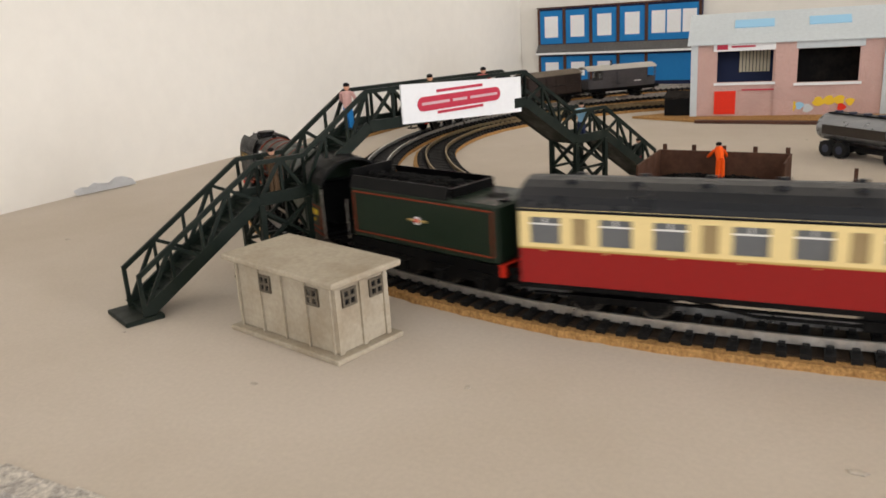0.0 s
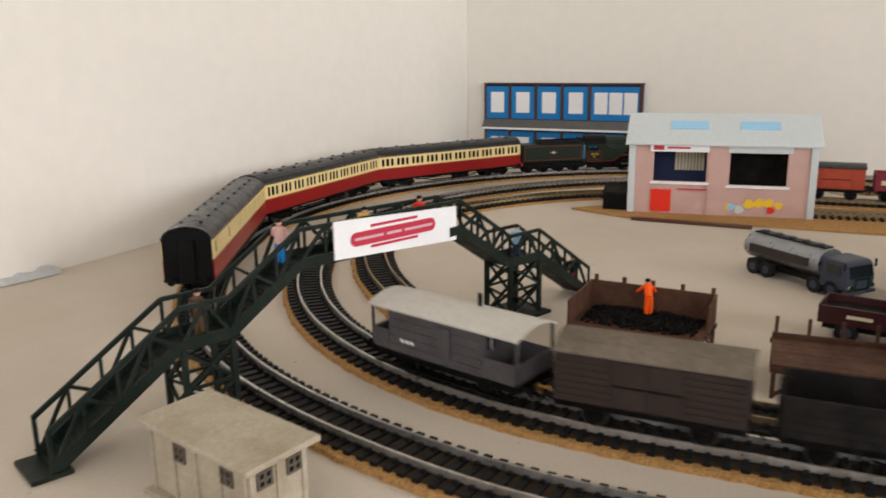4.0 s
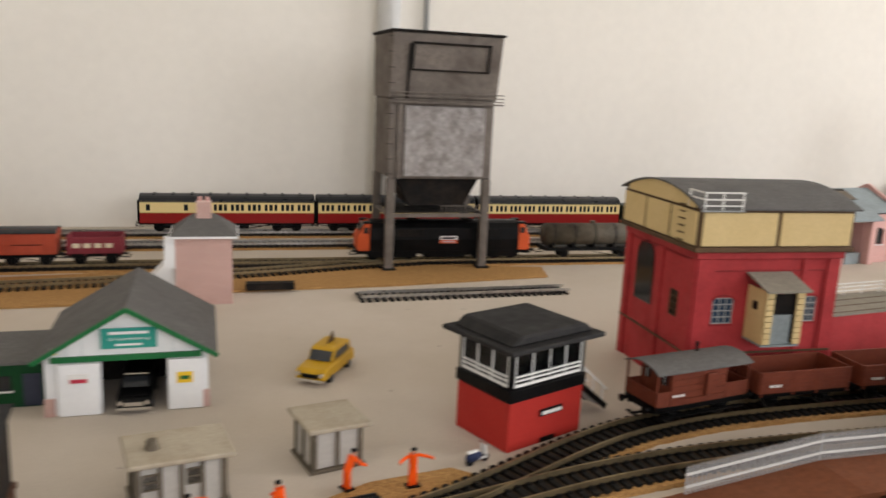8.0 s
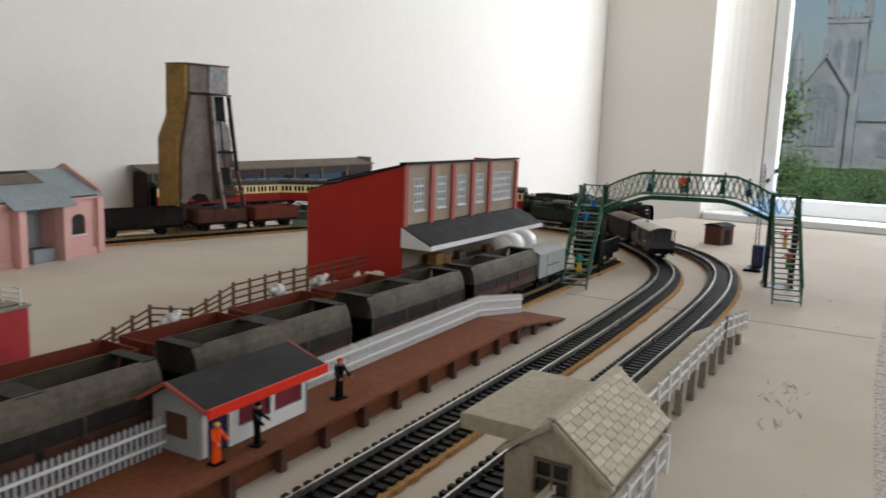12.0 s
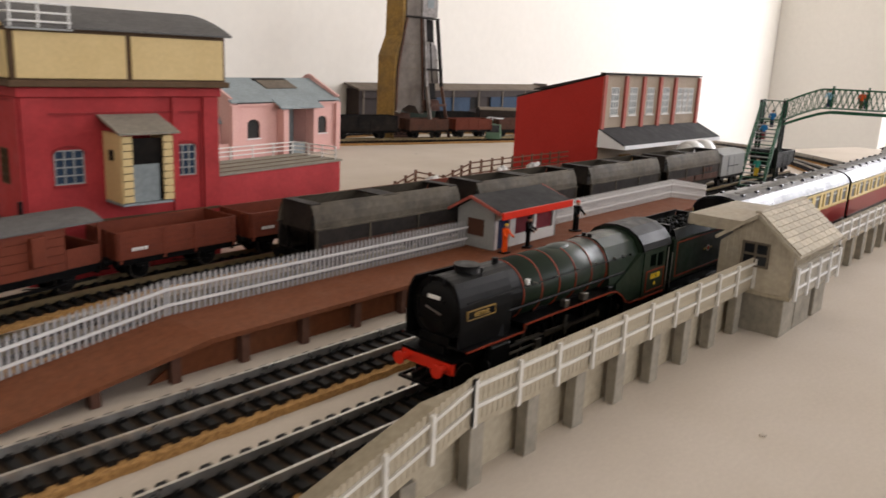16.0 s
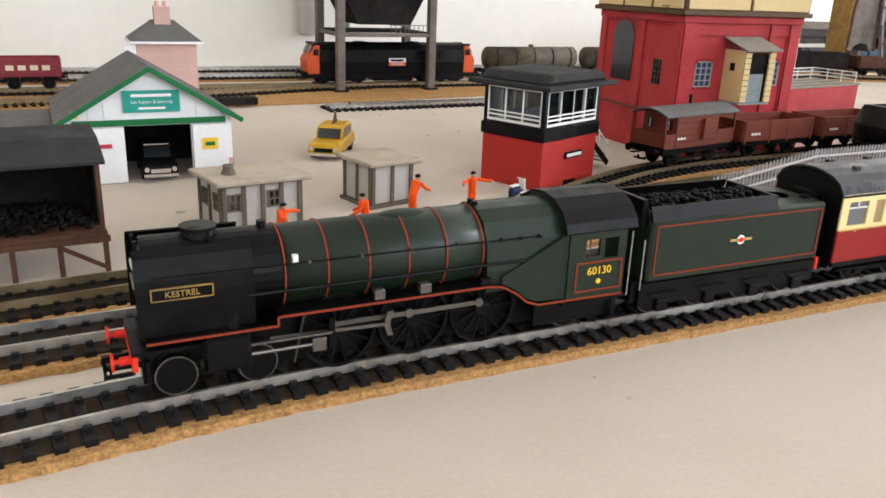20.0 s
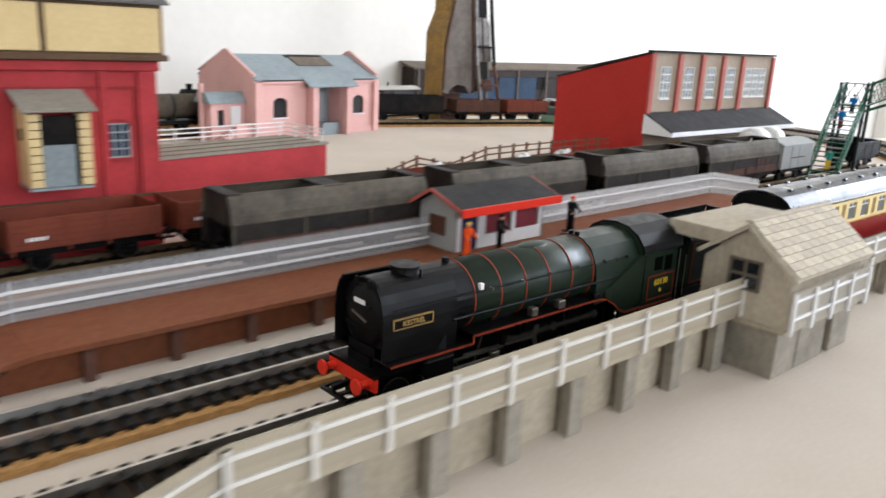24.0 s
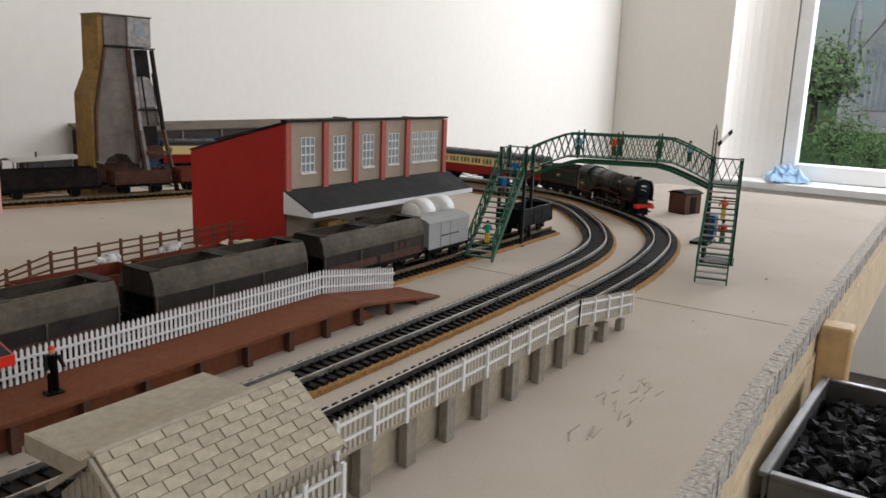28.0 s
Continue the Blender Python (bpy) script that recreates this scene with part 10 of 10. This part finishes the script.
def coach(brake=False):
    """Crimson and cream corridor coach, 229 mm over the ends."""
    label = "crimson and cream brake coach with a plain van end" if brake else "crimson and cream corridor coach with a dark roof"
    t = thing("railway_coach", label, "coach", "express coaches")
    L, w = 0.1145, 0.0170
    part("floor", bx(-L, -w + 0.001, 0.0115, L, w - 0.001, 0.0135), M_BLACK, t)
    z0, z1, z2 = 0.0120, 0.0272, 0.0425
    groups = [-0.0912 + 0.0456 * k for k in range(5)]
    for s in (-1, 1):
        lo = part("lower_side", bx(-L, s * w - 0.0008, z0, L, s * w + 0.0008, z1, 0.0003), M_CRIMSON, t, "crimson lower side")
        part("black_sill", bx(-L, s * (w + 0.0004) - 0.0006, z0 - 0.0008, L, s * (w + 0.0004) + 0.0006, z0 + 0.0012), M_BLACK, lo)
        part("straw_line", bx(-L, s * (w + 0.0009) - 0.0001, z1 - 0.0003, L, s * (w + 0.0009) + 0.0001, z1 + 0.0004), M_GOLD, lo)
        holes, kinds = [], []
        if s > 0:
            for c in groups:
                if brake and c < -0.045:
                    continue
                for dx, wd, kd in ((-0.0132, 0.0116, "wide"), (0.0, 0.0056, "door"), (0.0132, 0.0116, "wide")):
                    holes.append((c + dx - wd / 2, 0.0290, c + dx + wd / 2, 0.0392))
                    kinds.append(kd)
        else:
            for k in range(10):
                c = -0.1010 + 0.0224 * k
                if brake and c < -0.03:
                    continue
                for dx, wd in ((-0.0066, 0.0040), (0.0, 0.0046), (0.0066, 0.0040)):
                    holes.append((c + dx - wd / 2, 0.0300, c + dx + wd / 2, 0.0388))
                    kinds.append("dark")
        if brake:
            for c in (-0.104, -0.056):
                holes.append((c - 0.0026, 0.0300, c + 0.0026, 0.0385))
                kinds.append("door" if s > 0 else "dark")
        pan = panel(2 * L, z2 - z1, 0.0014, [(a + L, b0 - z1, c + L, d - z1) for a, b0, c, d in holes])
        turned(pan, Matrix.Translation((-L, s * w - 0.0007, z1)))
        up = part("upper_side", pan, M_CREAM, t, "cream upper side with windows")
        for (a, b0, c, d), kd in zip(holes, kinds):
            pane = part("window_pane", bx(a - 0.0003, s * (w - 0.0003) - 0.0002, b0 - 0.0003, c + 0.0003, s * (w - 0.0003) + 0.0002, d + 0.0003), {"wide": M_PANE, "door": M_TANPANE, "dark": M_DARKPANE}[kd], up)
            if kd == "wide":
                part("window_bar", bx(a, s * (w + 0.0002) - 0.0002, d - 0.0030, c, s * (w + 0.0002) + 0.0002, d - 0.0024), M_WHITE, up)
                part("window_bar", bx((a + c) / 2 - 0.0003, s * (w + 0.0002) - 0.0002, d - 0.0027, (a + c) / 2 + 0.0003, s * (w + 0.0002) + 0.0002, d), M_WHITE, up)
        part("black_line", bx(-L, s * (w + 0.0008) - 0.0001, z2 - 0.0012, L, s * (w + 0.0008) + 0.0001, z2 - 0.0007), M_BLACK, up)
        for k in range(10):
            x = -0.105 + 0.0233 * k
            part("door_handle", bx(x - 0.0006, s * (w + 0.0011) - 0.0002, 0.0262, x + 0.0006, s * (w + 0.0011) + 0.0002, 0.0266), M_BRASS, lo)
        part("truss_rod", bar((-0.062, s * 0.0120, 0.0110), (-0.030, s * 0.0120, 0.0055), 0.0010, 0.0011), M_BLACK, t)
        part("truss_rod", bar((-0.030, s * 0.0120, 0.0055), (0.030, s * 0.0120, 0.0055), 0.0010, 0.0011), M_BLACK, t)
        part("truss_rod", bar((0.030, s * 0.0120, 0.0055), (0.062, s * 0.0120, 0.0110), 0.0010, 0.0011), M_BLACK, t)
        part("battery_box", bx(-0.014 * s - 0.012, s * 0.0125 - 0.0035, 0.0050, -0.014 * s + 0.012, s * 0.0125 + 0.0035, 0.0115, 0.0004), M_BLACK, t)
        part("footboard", bx(-L + 0.004, s * 0.0165 - 0.0010, 0.0088, L - 0.004, s * 0.0165 + 0.0010, 0.0094), M_BLACK, t)
    ends = [(-w, 0.0115), (-w, 0.0425), (-0.0150, 0.0455), (-0.0110, 0.0480), (0, 0.0500), (0.0110, 0.0480), (0.0150, 0.0455), (w, 0.0425), (w, 0.0115)]
    for s in (-1, 1):
        e = part("end_wall", prism(ends, s * L - 0.0007, s * L + 0.0007, "x"), M_BLACK, t, "black end wall")
        part("gangway", bx(s * (L + 0.0022) - 0.0022, -0.0055, 0.0130, s * (L + 0.0022) + 0.0022, 0.0055, 0.0420, 0.0005), M_BLACK, e)
        buffers(t, s * (L + 0.0006), 0.0125, out=0.0045)
    pts = [(-w - 0.0009, 0.0420), (-0.0166, 0.0445), (-0.0150, 0.0468), (-0.0110, 0.0492), (-0.0055, 0.0508), (0, 0.0513), (0.0055, 0.0508), (0.0110, 0.0492), (0.0150, 0.0468), (0.0166, 0.0445), (w + 0.0009, 0.0420)]
    part("roof", prism(pts + [(y * 0.96, z - 0.0009) for y, z in pts[::-1]], -L - 0.0008, L + 0.0008, "x"), M_ROOFGREY, t, "dark blue-black arched roof", smooth=False)
    for k in range(9):
        x = -0.097 + 0.0242 * k
        for s in (-1, 1):
            part("roof_vent", bx(x - 0.0020, s * 0.0068 - 0.0012, 0.0495, x + 0.0020, s * 0.0068 + 0.0012, 0.0516, 0.0005), M_ROOFGREY, t)
    part("partition", bx(-L + 0.001, -0.0012, 0.0135, L - 0.001, 0.0012, 0.0420), M_BROWN, t, "brown compartment wall")
    coach_bogie(t, 0.078)
    coach_bogie(t, -0.078)
    return t


M_WORNSTEEL = material("worn_steel_tyre", (0.16, 0.145, 0.125), 0.4, 0.8, grain=0.3, scale=500)
M_VANGREY = material("weathered_van_grey", (0.085, 0.078, 0.080), 0.6, grain=0.25, scale=400, stain=0.5, stain_scale=40, tint=(0.04, 0.035, 0.034))
M_TANPANE = material("tan_door_window", (0.34, 0.25, 0.13), 0.3, grain=0.1, scale=300)


def tank_engine():
    """Small dark goods engine, 0.112 m over the beams; it runs with the chimney in front."""
    t = thing("goods_engine", "small dark green and black goods engine with red buffer beam", "locomotive")
    part("frame", bx(-0.054, -0.0130, 0.0100, 0.054, 0.0130, 0.0130), M_BLACK, t)
    part("boiler", cyl((-0.012, 0, 0.0285), (0.050, 0, 0.0285), 0.0105, n=24), M_LOCOGREEN, t, smooth=True)
    part("smokebox", cyl((0.032, 0, 0.0285), (0.0508, 0, 0.0285), 0.0109, n=24), M_BLACK, t)
    part("smokebox_door", ball((0.0505, 0, 0.0285), 0.0090, 0.25, 1, 1, n=16), M_BLACK, t, smooth=True)
    part("chimney", cyl((0.041, 0, 0.037), (0.041, 0, 0.046), 0.0034, 0.0044, n=16), M_BLACK, t)
    part("dome", ball((0.014, 0, 0.0385), 0.0045, 1, 1, 1.2, n=12), M_BLACK, t, smooth=True)
    for s in (-1, 1):
        part("side_tank", bx(-0.012, s * 0.0130 - 0.0030, 0.0130, 0.030, s * 0.0130 + 0.0030, 0.0310, 0.0006), M_LOCOGREEN, t)
        part("cab_side", bx(-0.038, s * 0.0152 - 0.0006, 0.0130, -0.012, s * 0.0152 + 0.0006, 0.0300), M_LOCOGREEN, t)
        for x in (-0.037, -0.013):
            part("cab_pillar", bx(x - 0.001, s * 0.0152 - 0.0006, 0.030, x + 0.001, s * 0.0152 + 0.0006, 0.0400), M_LOCOGREEN, t)
        part("coupling_rod", bar((-0.026, s * 0.0110, 0.0078), (0.026, s * 0.0110, 0.0078), 0.0007, 0.0014), M_STEEL, t)
    part("bunker", bx(-0.053, -0.0150, 0.0130, -0.038, 0.0150, 0.0330, 0.0005), M_LOCOGREEN, t)
    part("cab_front", bx(-0.0130, -0.0150, 0.0300, -0.0118, 0.0150, 0.0400), M_LOCOGREEN, t)
    part("cab_roof", arc_roof(-0.041, -0.008, 0.0168, 0.0400, 0.0042), M_BLACK, t)
    for x in (-0.026, 0.0, 0.026):
        wheelset(t, x, 0.0095)
    buffers(t, 0.054, beam=M_BUFFERRED)
    buffers(t, -0.054, beam=M_BUFFERRED)
    return t


def diesel(at, turn):
    t = thing("diesel_locomotive", "black diesel locomotive with orange ends on the back siding", "locomotive", at=at, turn=turn)
    half = 0.110
    prof = [(-0.0160, 0.0120), (-0.0170, 0.0260), (-0.0160, 0.0400), (-0.0120, 0.0460), (-0.0060, 0.0482), (0.0060, 0.0482), (0.0120, 0.0460), (0.0160, 0.0400), (0.0170, 0.0260), (0.0160, 0.0120)]
    part("body", prism(prof, -half + 0.016, half - 0.016, "x", bevel=0.0004), M_BLACK, t)
    part("underframe", bx(-half, -0.0150, 0.0085, half, 0.0150, 0.0125), M_BLACK, t)
    for s in (-1, 1):
        nose = prism([(s * (half - 0.016), 0.0120), (s * (half - 0.001), 0.0120), (s * half, 0.0280), (s * (half - 0.004), 0.0350), (s * (half - 0.009), 0.0450), (s * (half - 0.016), 0.0475)], -0.0158, 0.0158, "y", bevel=0.0010)
        cabn = part("cab", nose, M_LOCORANGE, t, "orange cab end")
        for y in (-0.0075, 0.0075):
            part("windscreen", bar((s * (half - 0.0032), y, 0.0365), (s * (half - 0.0080), y, 0.0450), 0.011, 0.0006), M_DARKPANE, cabn)
        for y in (-1, 1):
            part("cab_window", bx(min(s * (half - 0.014), s * (half - 0.008)), y * 0.0160 - 0.0003, 0.0340, max(s * (half - 0.014), s * (half - 0.008)), y * 0.0160 + 0.0003, 0.0410), M_DARKPANE, cabn)
            part("cab_top", bx(min(s * (half - 0.0165), s * (half - 0.0075)), y * 0.0120 - 0.0040, 0.0455, max(s * (half - 0.0165), s * (half - 0.0075)), y * 0.0120 + 0.0040, 0.0478), M_BLACK, cabn)
        buffers(t, s * half, 0.0118)
        x = s * 0.066
        bg = part("bogie", bx(x - 0.028, -0.0090, 0.0050, x + 0.028, 0.0090, 0.0085), M_BLACK, t)
        for y in (-1, 1):
            part("bogie_side", bx(x - 0.030, y * 0.0125 - 0.0010, 0.0035, x + 0.030, y * 0.0125 + 0.0010, 0.0090, 0.0005), M_BLACK, bg)
        for k in (-0.022, 0, 0.022):
            wheelset(t, x + k, 0.0070)
        part("side_plate", bx(-0.008, s * 0.0170 - 0.0005, 0.0215, 0.014, s * 0.0170 + 0.0005, 0.0305), M_CARD_WHITE, t, "white emblem plate")
        part("plate_bar", bx(-0.006, s * 0.0174 - 0.0003, 0.0268, 0.011, s * 0.0174 + 0.0003, 0.0292), M_BLACK, t, "black lettering bar")
        part("plate_lower", bx(-0.008, s * 0.0174 - 0.0002, 0.0216, 0.014, s * 0.0174 + 0.0002, 0.0258), M_LOCORANGE, t, "orange lower half of the plate")
        part("plate_bar", bx(-0.005, s * 0.0177 - 0.0002, 0.0227, 0.011, s * 0.0177 + 0.0002, 0.0246), M_PALEBAR, t)
        for k in range(6):
            part("grille", bx(-0.070 + 0.0075 * k, s * 0.0166 - 0.0008, 0.0300, -0.064 + 0.0075 * k, s * 0.0166 + 0.0004, 0.0390), M_SOOTSHADE, t)
        for k in range(3):
            part("grille", bx(0.040 + 0.0100 * k, s * 0.0166 - 0.0008, 0.0300, 0.048 + 0.0100 * k, s * 0.0166 + 0.0004, 0.0390), M_SOOTSHADE, t)
    part("fuel_tank", bx(-0.026, -0.0125, 0.0030, 0.026, 0.0125, 0.0085, 0.0008), M_BLACK, t)
    for x in (-0.040, 0.030):
        part("roof_fan", cyl((x, 0, 0.0478), (x, 0, 0.0490), 0.0080, n=20), M_SOOTSHADE, t)
    return t


M_LOCORANGE = material("faded_orange_cab", (0.62, 0.10, 0.03), 0.5, grain=0.15, scale=400, stain=0.3, stain_scale=50)


def on(line, x, dy=0.0):
    """Place and heading of the track at a given x."""
    k = min(range(1, len(line) - 1), key=lambda i: abs(line[i].x - x) + (10 if line[i].y < -0.06 and line is THIRD and x > 0.3 else 0))
    d = line[k + 1] - line[k - 1]
    a = math.degrees(math.atan2(d.y, d.x))
    return (line[k].x, line[k].y + dy, RAIL_TOP), a


def stock():
    p, a = on(SIDING, 0.134)
    brake_van(p, a, "brown goods brake van with grey roof beside the water tower", M_WAGONBROWN, M_SLATE, half=0.040)
    for i in range(6):
        p, a = on(SIDING, 0.222 + 0.088 * i)
        open_wagon(p, a, "empty red-brown open wagon on the siding", M_WAGONBROWN, half=0.0385, group="brown open wagons", inside=M_WAGONBROWN, marks=(-0.030, -0.020, 0.018, 0.0018, M_WHITE))
    for i, x in enumerate((0.336, 0.4855, 0.6365, 0.782)):
        p, a = (x, -0.033, RAIL_TOP), 0.0
        hopper(p, a, "weathered grey bulk hopper wagon with open top", "grey hopper wagons", marks=i == 3)
    box_van((0.889, -0.033, RAIL_TOP), 0.0, "light grey ventilated box van", M_LIGHTGREY, M_LIGHTGREY, half=0.033, panelled=False)
    open_wagon((1.066, -0.033, RAIL_TOP), 0.0, "black open wagon beside the green footbridge", M_BLACK, half=0.036, top=0.030, inside=M_SOOTSHADE)
    # back siding
    p, a = (-0.376, 0.4985, RAIL_TOP), 2.0
    box_van(p, a, "red box van beside the pink goods shed", M_WAGONRED, M_ROOFGREY, half=0.029)
    open_wagon((-0.309, 0.500, RAIL_TOP), 1.5, "maroon coal wagon with pale lettering", M_MAROON, half=0.028, top=0.032, inside=M_SOOTSHADE, marks=(-0.022, 0.022, 0.020, 0.0050, M_LORRYCREAM))
    diesel((0.090, 0.504, RAIL_TOP), 0.0)
    for i in range(2):
        tank_wagon((0.292 + 0.154 * i, 0.505, RAIL_TOP), 0.0, "long dark weathered tank wagon on the back siding", "tank wagons", half=0.071, mat=M_WAGONGREY, r=0.0142)
    # yard siding behind the pink station
    p, a = on(YARD, 0.832)
    w = open_wagon(p, a, "dark ribbed mineral wagon beside the coal hoist", M_SOOTSHADE, half=0.058, top=0.036, inside=M_SOOTSHADE, planks=4)
    for x, m in ((0.945, M_RUST), (1.03, M_WAGONBROWN), (1.115, M_RUST)):
        p, a = on(YARD, x)
        open_wagon(p, a, "rusty open wagon on the yard siding", m, half=0.037, top=0.031, group="rusty yard wagons", inside=M_SOOTSHADE)
    # grounded van body and drums
    t = thing("grounded_hut", "small dark hut standing beyond the curve", "hut", at=(1.405, -0.110, 0), turn=-20)
    part("wall", bx(-0.018, -0.014, 0, 0.018, 0.014, 0.029, 0.0006), M_DARKWOOD, t)
    part("roof", arc_roof(-0.0195, 0.0195, 0.0155, 0.029, 0.004), M_SOOTSHADE, t)
    part("door", bx(-0.006, -0.0148, 0.001, 0.006, -0.0138, 0.024), M_BLACK, t)
    for x in (0.955, 0.990):
        t = thing("white_tank", "white cylindrical tank standing by the loading bank", "tank", "white tanks", at=(x, 0.033, 0), turn=0)
        b = cyl((-0.015, 0, 0.034), (0.015, 0, 0.034), 0.0145, n=24)
        bmesh.ops.bevel(b, geom=[e for e in b.edges if abs(e.verts[0].co.x - e.verts[1].co.x) < 1e-6], offset=0.004, segments=3, affect="EDGES")
        part("barrel", b, M_WHITE, t, smooth=True)
        for dx in (-0.009, 0.009):
            part("cradle", bx(dx - 0.002, -0.010, 0, dx + 0.002, 0.010, 0.024), M_BLACK, t)


stock()


coal_heap("coal", pose(0.82, -0.503, -0.056, 0, 0, -1.5) @ Matrix.Translation((-0.084, -0.134, 0)), 0.178, 0.268, 0.010, 1500, 8, "glossy black coal heaped in the galvanised tray", 0.0085)


def semaphore():
    t = thing("semaphore_signal", "lattice post signal with a black and white arm", "signal", at=(1.200, -0.196, 0), turn=0)
    part("base", bx(-0.024, -0.010, 0, 0.010, 0.010, 0.0035, 0.0004), M_BLACK, t)
    for sx in (-1, 1):
        for sy in (-1, 1):
            part("post_leg", bar((sx * 0.0022, sy * 0.0022, 0.003), (sx * 0.0014, sy * 0.0014, 0.128), 0.0007, 0.0007), M_BROWN, t)
    for k in range(22):
        z = 0.006 + 0.0055 * k
        part("lattice", bar((-0.0022, -0.0020, z), (0.0022, -0.0020, z + 0.0030), 0.0005, 0.0005), M_BROWN, t)
        part("lattice", bar((-0.0020, -0.0022, z), (-0.0020, 0.0022, z + 0.0030), 0.0005, 0.0005), M_BROWN, t)
    part("finial", cyl((0, 0, 0.128), (0, 0, 0.134), 0.0012, 0.0002, n=8), M_BROWN, t)
    arm = part("arm", bar((0.001, -0.003, 0.110), (0.021, -0.012, 0.126), 0.0008, 0.0042), M_WHITE, t, "white signal arm with black bands")
    part("arm_band", bar((0.0015, -0.0032, 0.1104), (0.0065, -0.0055, 0.1144), 0.0011, 0.0043), M_BLACK, arm)
    part("arm_band", bar((0.0160, -0.0098, 0.1220), (0.0212, -0.0122, 0.1262), 0.0011, 0.0043), M_BLACK, arm)
    part("relay_box", bx(0.006, -0.008, 0.0035, 0.020, 0.006, 0.030, 0.0005), M_NAVYBOX, t, "dark blue relay box")


M_NAVYBOX = material("relay_box_blue", (0.02, 0.05, 0.16), 0.5, grain=0.1, scale=300)
semaphore()


# ---- the two trains that run, from the front of each ----
engine, engine_drivers, engine_rods = express_engine()
tender = engine_tender()
coaches = [coach(), coach(), coach(True)]
goods_engine = tank_engine()
goods_wagons = [
    open_wagon((0, 0, 0), 0, "dark grey open wagon in the goods train", M_SOOTSHADE, half=0.0375, top=0.031, group="goods train wagons", inside=M_SOOTSHADE),
    box_van((0, 0, 0), 0, "dark brown box van with a brown-grey roof", M_SHEDDARK, M_SHEDBROWN, half=0.041, group="goods train wagons"),
]
goods_brake = brake_van((0, 0, 0), 0, "weathered grey brake van with a pale roof at the tail", M_VANGREY, M_PALEVAN, half=0.047)


# ---- how the trains run: seconds, and the way along the loop of the leading (or trailing) buffer ----
EXPRESS_RUN = [(0, 1.787), (1, 2.001), (2, 2.231), (2.5, 2.362), (4.5, 2.922), (5, 3.075), (5.5, 3.235), (6, 3.388), (7, 3.70), (8, 4.02), (9, 4.355), (10, 4.68), (11, 5.0), (12, 5.31), (12.5, 5.46),
               (14.5, 6.10), (15, 6.264), (15.5, 6.398), (16, 6.515), (16.5, 6.605), (17, 6.690), (17.5, 6.774), (18, 6.855), (18.5, 6.926), (19, 6.970), (19.5, 6.983), (20, 6.983), (20.5, 6.976),
               (22.5, 6.790), (23, 6.686), (23.5, 6.586), (24, 6.478), (24.5, 6.367), (25, 6.248), (25.5, 6.122), (26, 5.995), (26.5, 5.850), (27, 5.71), (27.5, 5.57), (28, 5.43)]
GOODS_RUN = [(0, 2.362), (1, 2.15), (2.5, 1.905), (4.5, 1.466), (5, 1.338), (10, 0.345), (10.5, 0.248), (11, 0.115), (12.5, -0.256), (14.5, -0.6), (18.5, -1.03), (20, -1.18), (20.5, -1.20), (22.5, -1.22), (28, -1.22)]


def glide(run, t):
    """Smooth way along a line at a time, through the rows of run."""
    k = max(i for i in range(len(run) - 1) if run[i][0] <= t + 1e-9)

    def slope(i):
        a, b = max(i - 1, 0), min(i + 1, len(run) - 1)
        return (run[b][1] - run[a][1]) / (run[b][0] - run[a][0])
    (ta, sa), (tb, sb) = run[k], run[k + 1]
    h = tb - ta
    u = (t - ta) / h
    return sa * (1 + 2 * u) * (1 - u) ** 2 + slope(k) * h * u * (1 - u) ** 2 + sb * u * u * (3 - 2 * u) + slope(k + 1) * h * u * u * (u - 1)


def point_on(line, s):
    k = len(line)
    f = (s / 0.004) % k
    i = int(f)
    return line[i % k].lerp(line[(i + 1) % k], f - i)


def ride(line, s, base, ahead=1):
    """Pose of a vehicle whose middle is at s, standing on two points base apart."""
    a, b = point_on(line, s + ahead * base / 2), point_on(line, s - ahead * base / 2)
    c, d = (a + b) / 2, a - b
    return pose(c.x, c.y, RAIL_TOP, 0, 0, math.degrees(math.atan2(d.y, d.x)))


def motions():
    times = [0.25 * i for i in range(113)]
    middle = [(engine, 0.088, 0.11), (tender, 0.2265, 0.07), *[(c, 0.3955 + 0.235 * i, 0.156) for i, c in enumerate(coaches)]]
    for ob, back, base in middle:
        walk(ob, [(t, ride(OUTER, glide(EXPRESS_RUN, t) - back, base)) for t in times])
    steps = [0.04 * i for i in range(701)]
    start = glide(EXPRESS_RUN, 0)
    for ob, x, s in engine_drivers:
        rows = [(t, pose(x, s * 0.0085, 0.0128, 0, math.degrees((glide(EXPRESS_RUN, t) - start) / 0.0128) + (90 if s > 0 else 0), 0)) for t in steps]
        walk(ob, rows)
    for ob, s in engine_rods:
        rows = []
        for t in steps:
            a = (glide(EXPRESS_RUN, t) - start) / 0.0128 + (math.pi / 2 if s > 0 else 0)
            rows.append((t, pose(-0.005 + 0.0040 * math.cos(a), s * 0.0110, 0.0128 - 0.0040 * math.sin(a))))
        walk(ob, rows)
    goods = [(goods_brake, 0.054, 0.055), (goods_wagons[1], 0.156, 0.047), (goods_wagons[0], 0.246, 0.043), (goods_engine, 0.349, 0.052)]
    for ob, on_from_tail, base in goods:
        walk(ob, [(t, ride(INNER, glide(GOODS_RUN, t) - on_from_tail, base, -1)) for t in times])


motions()
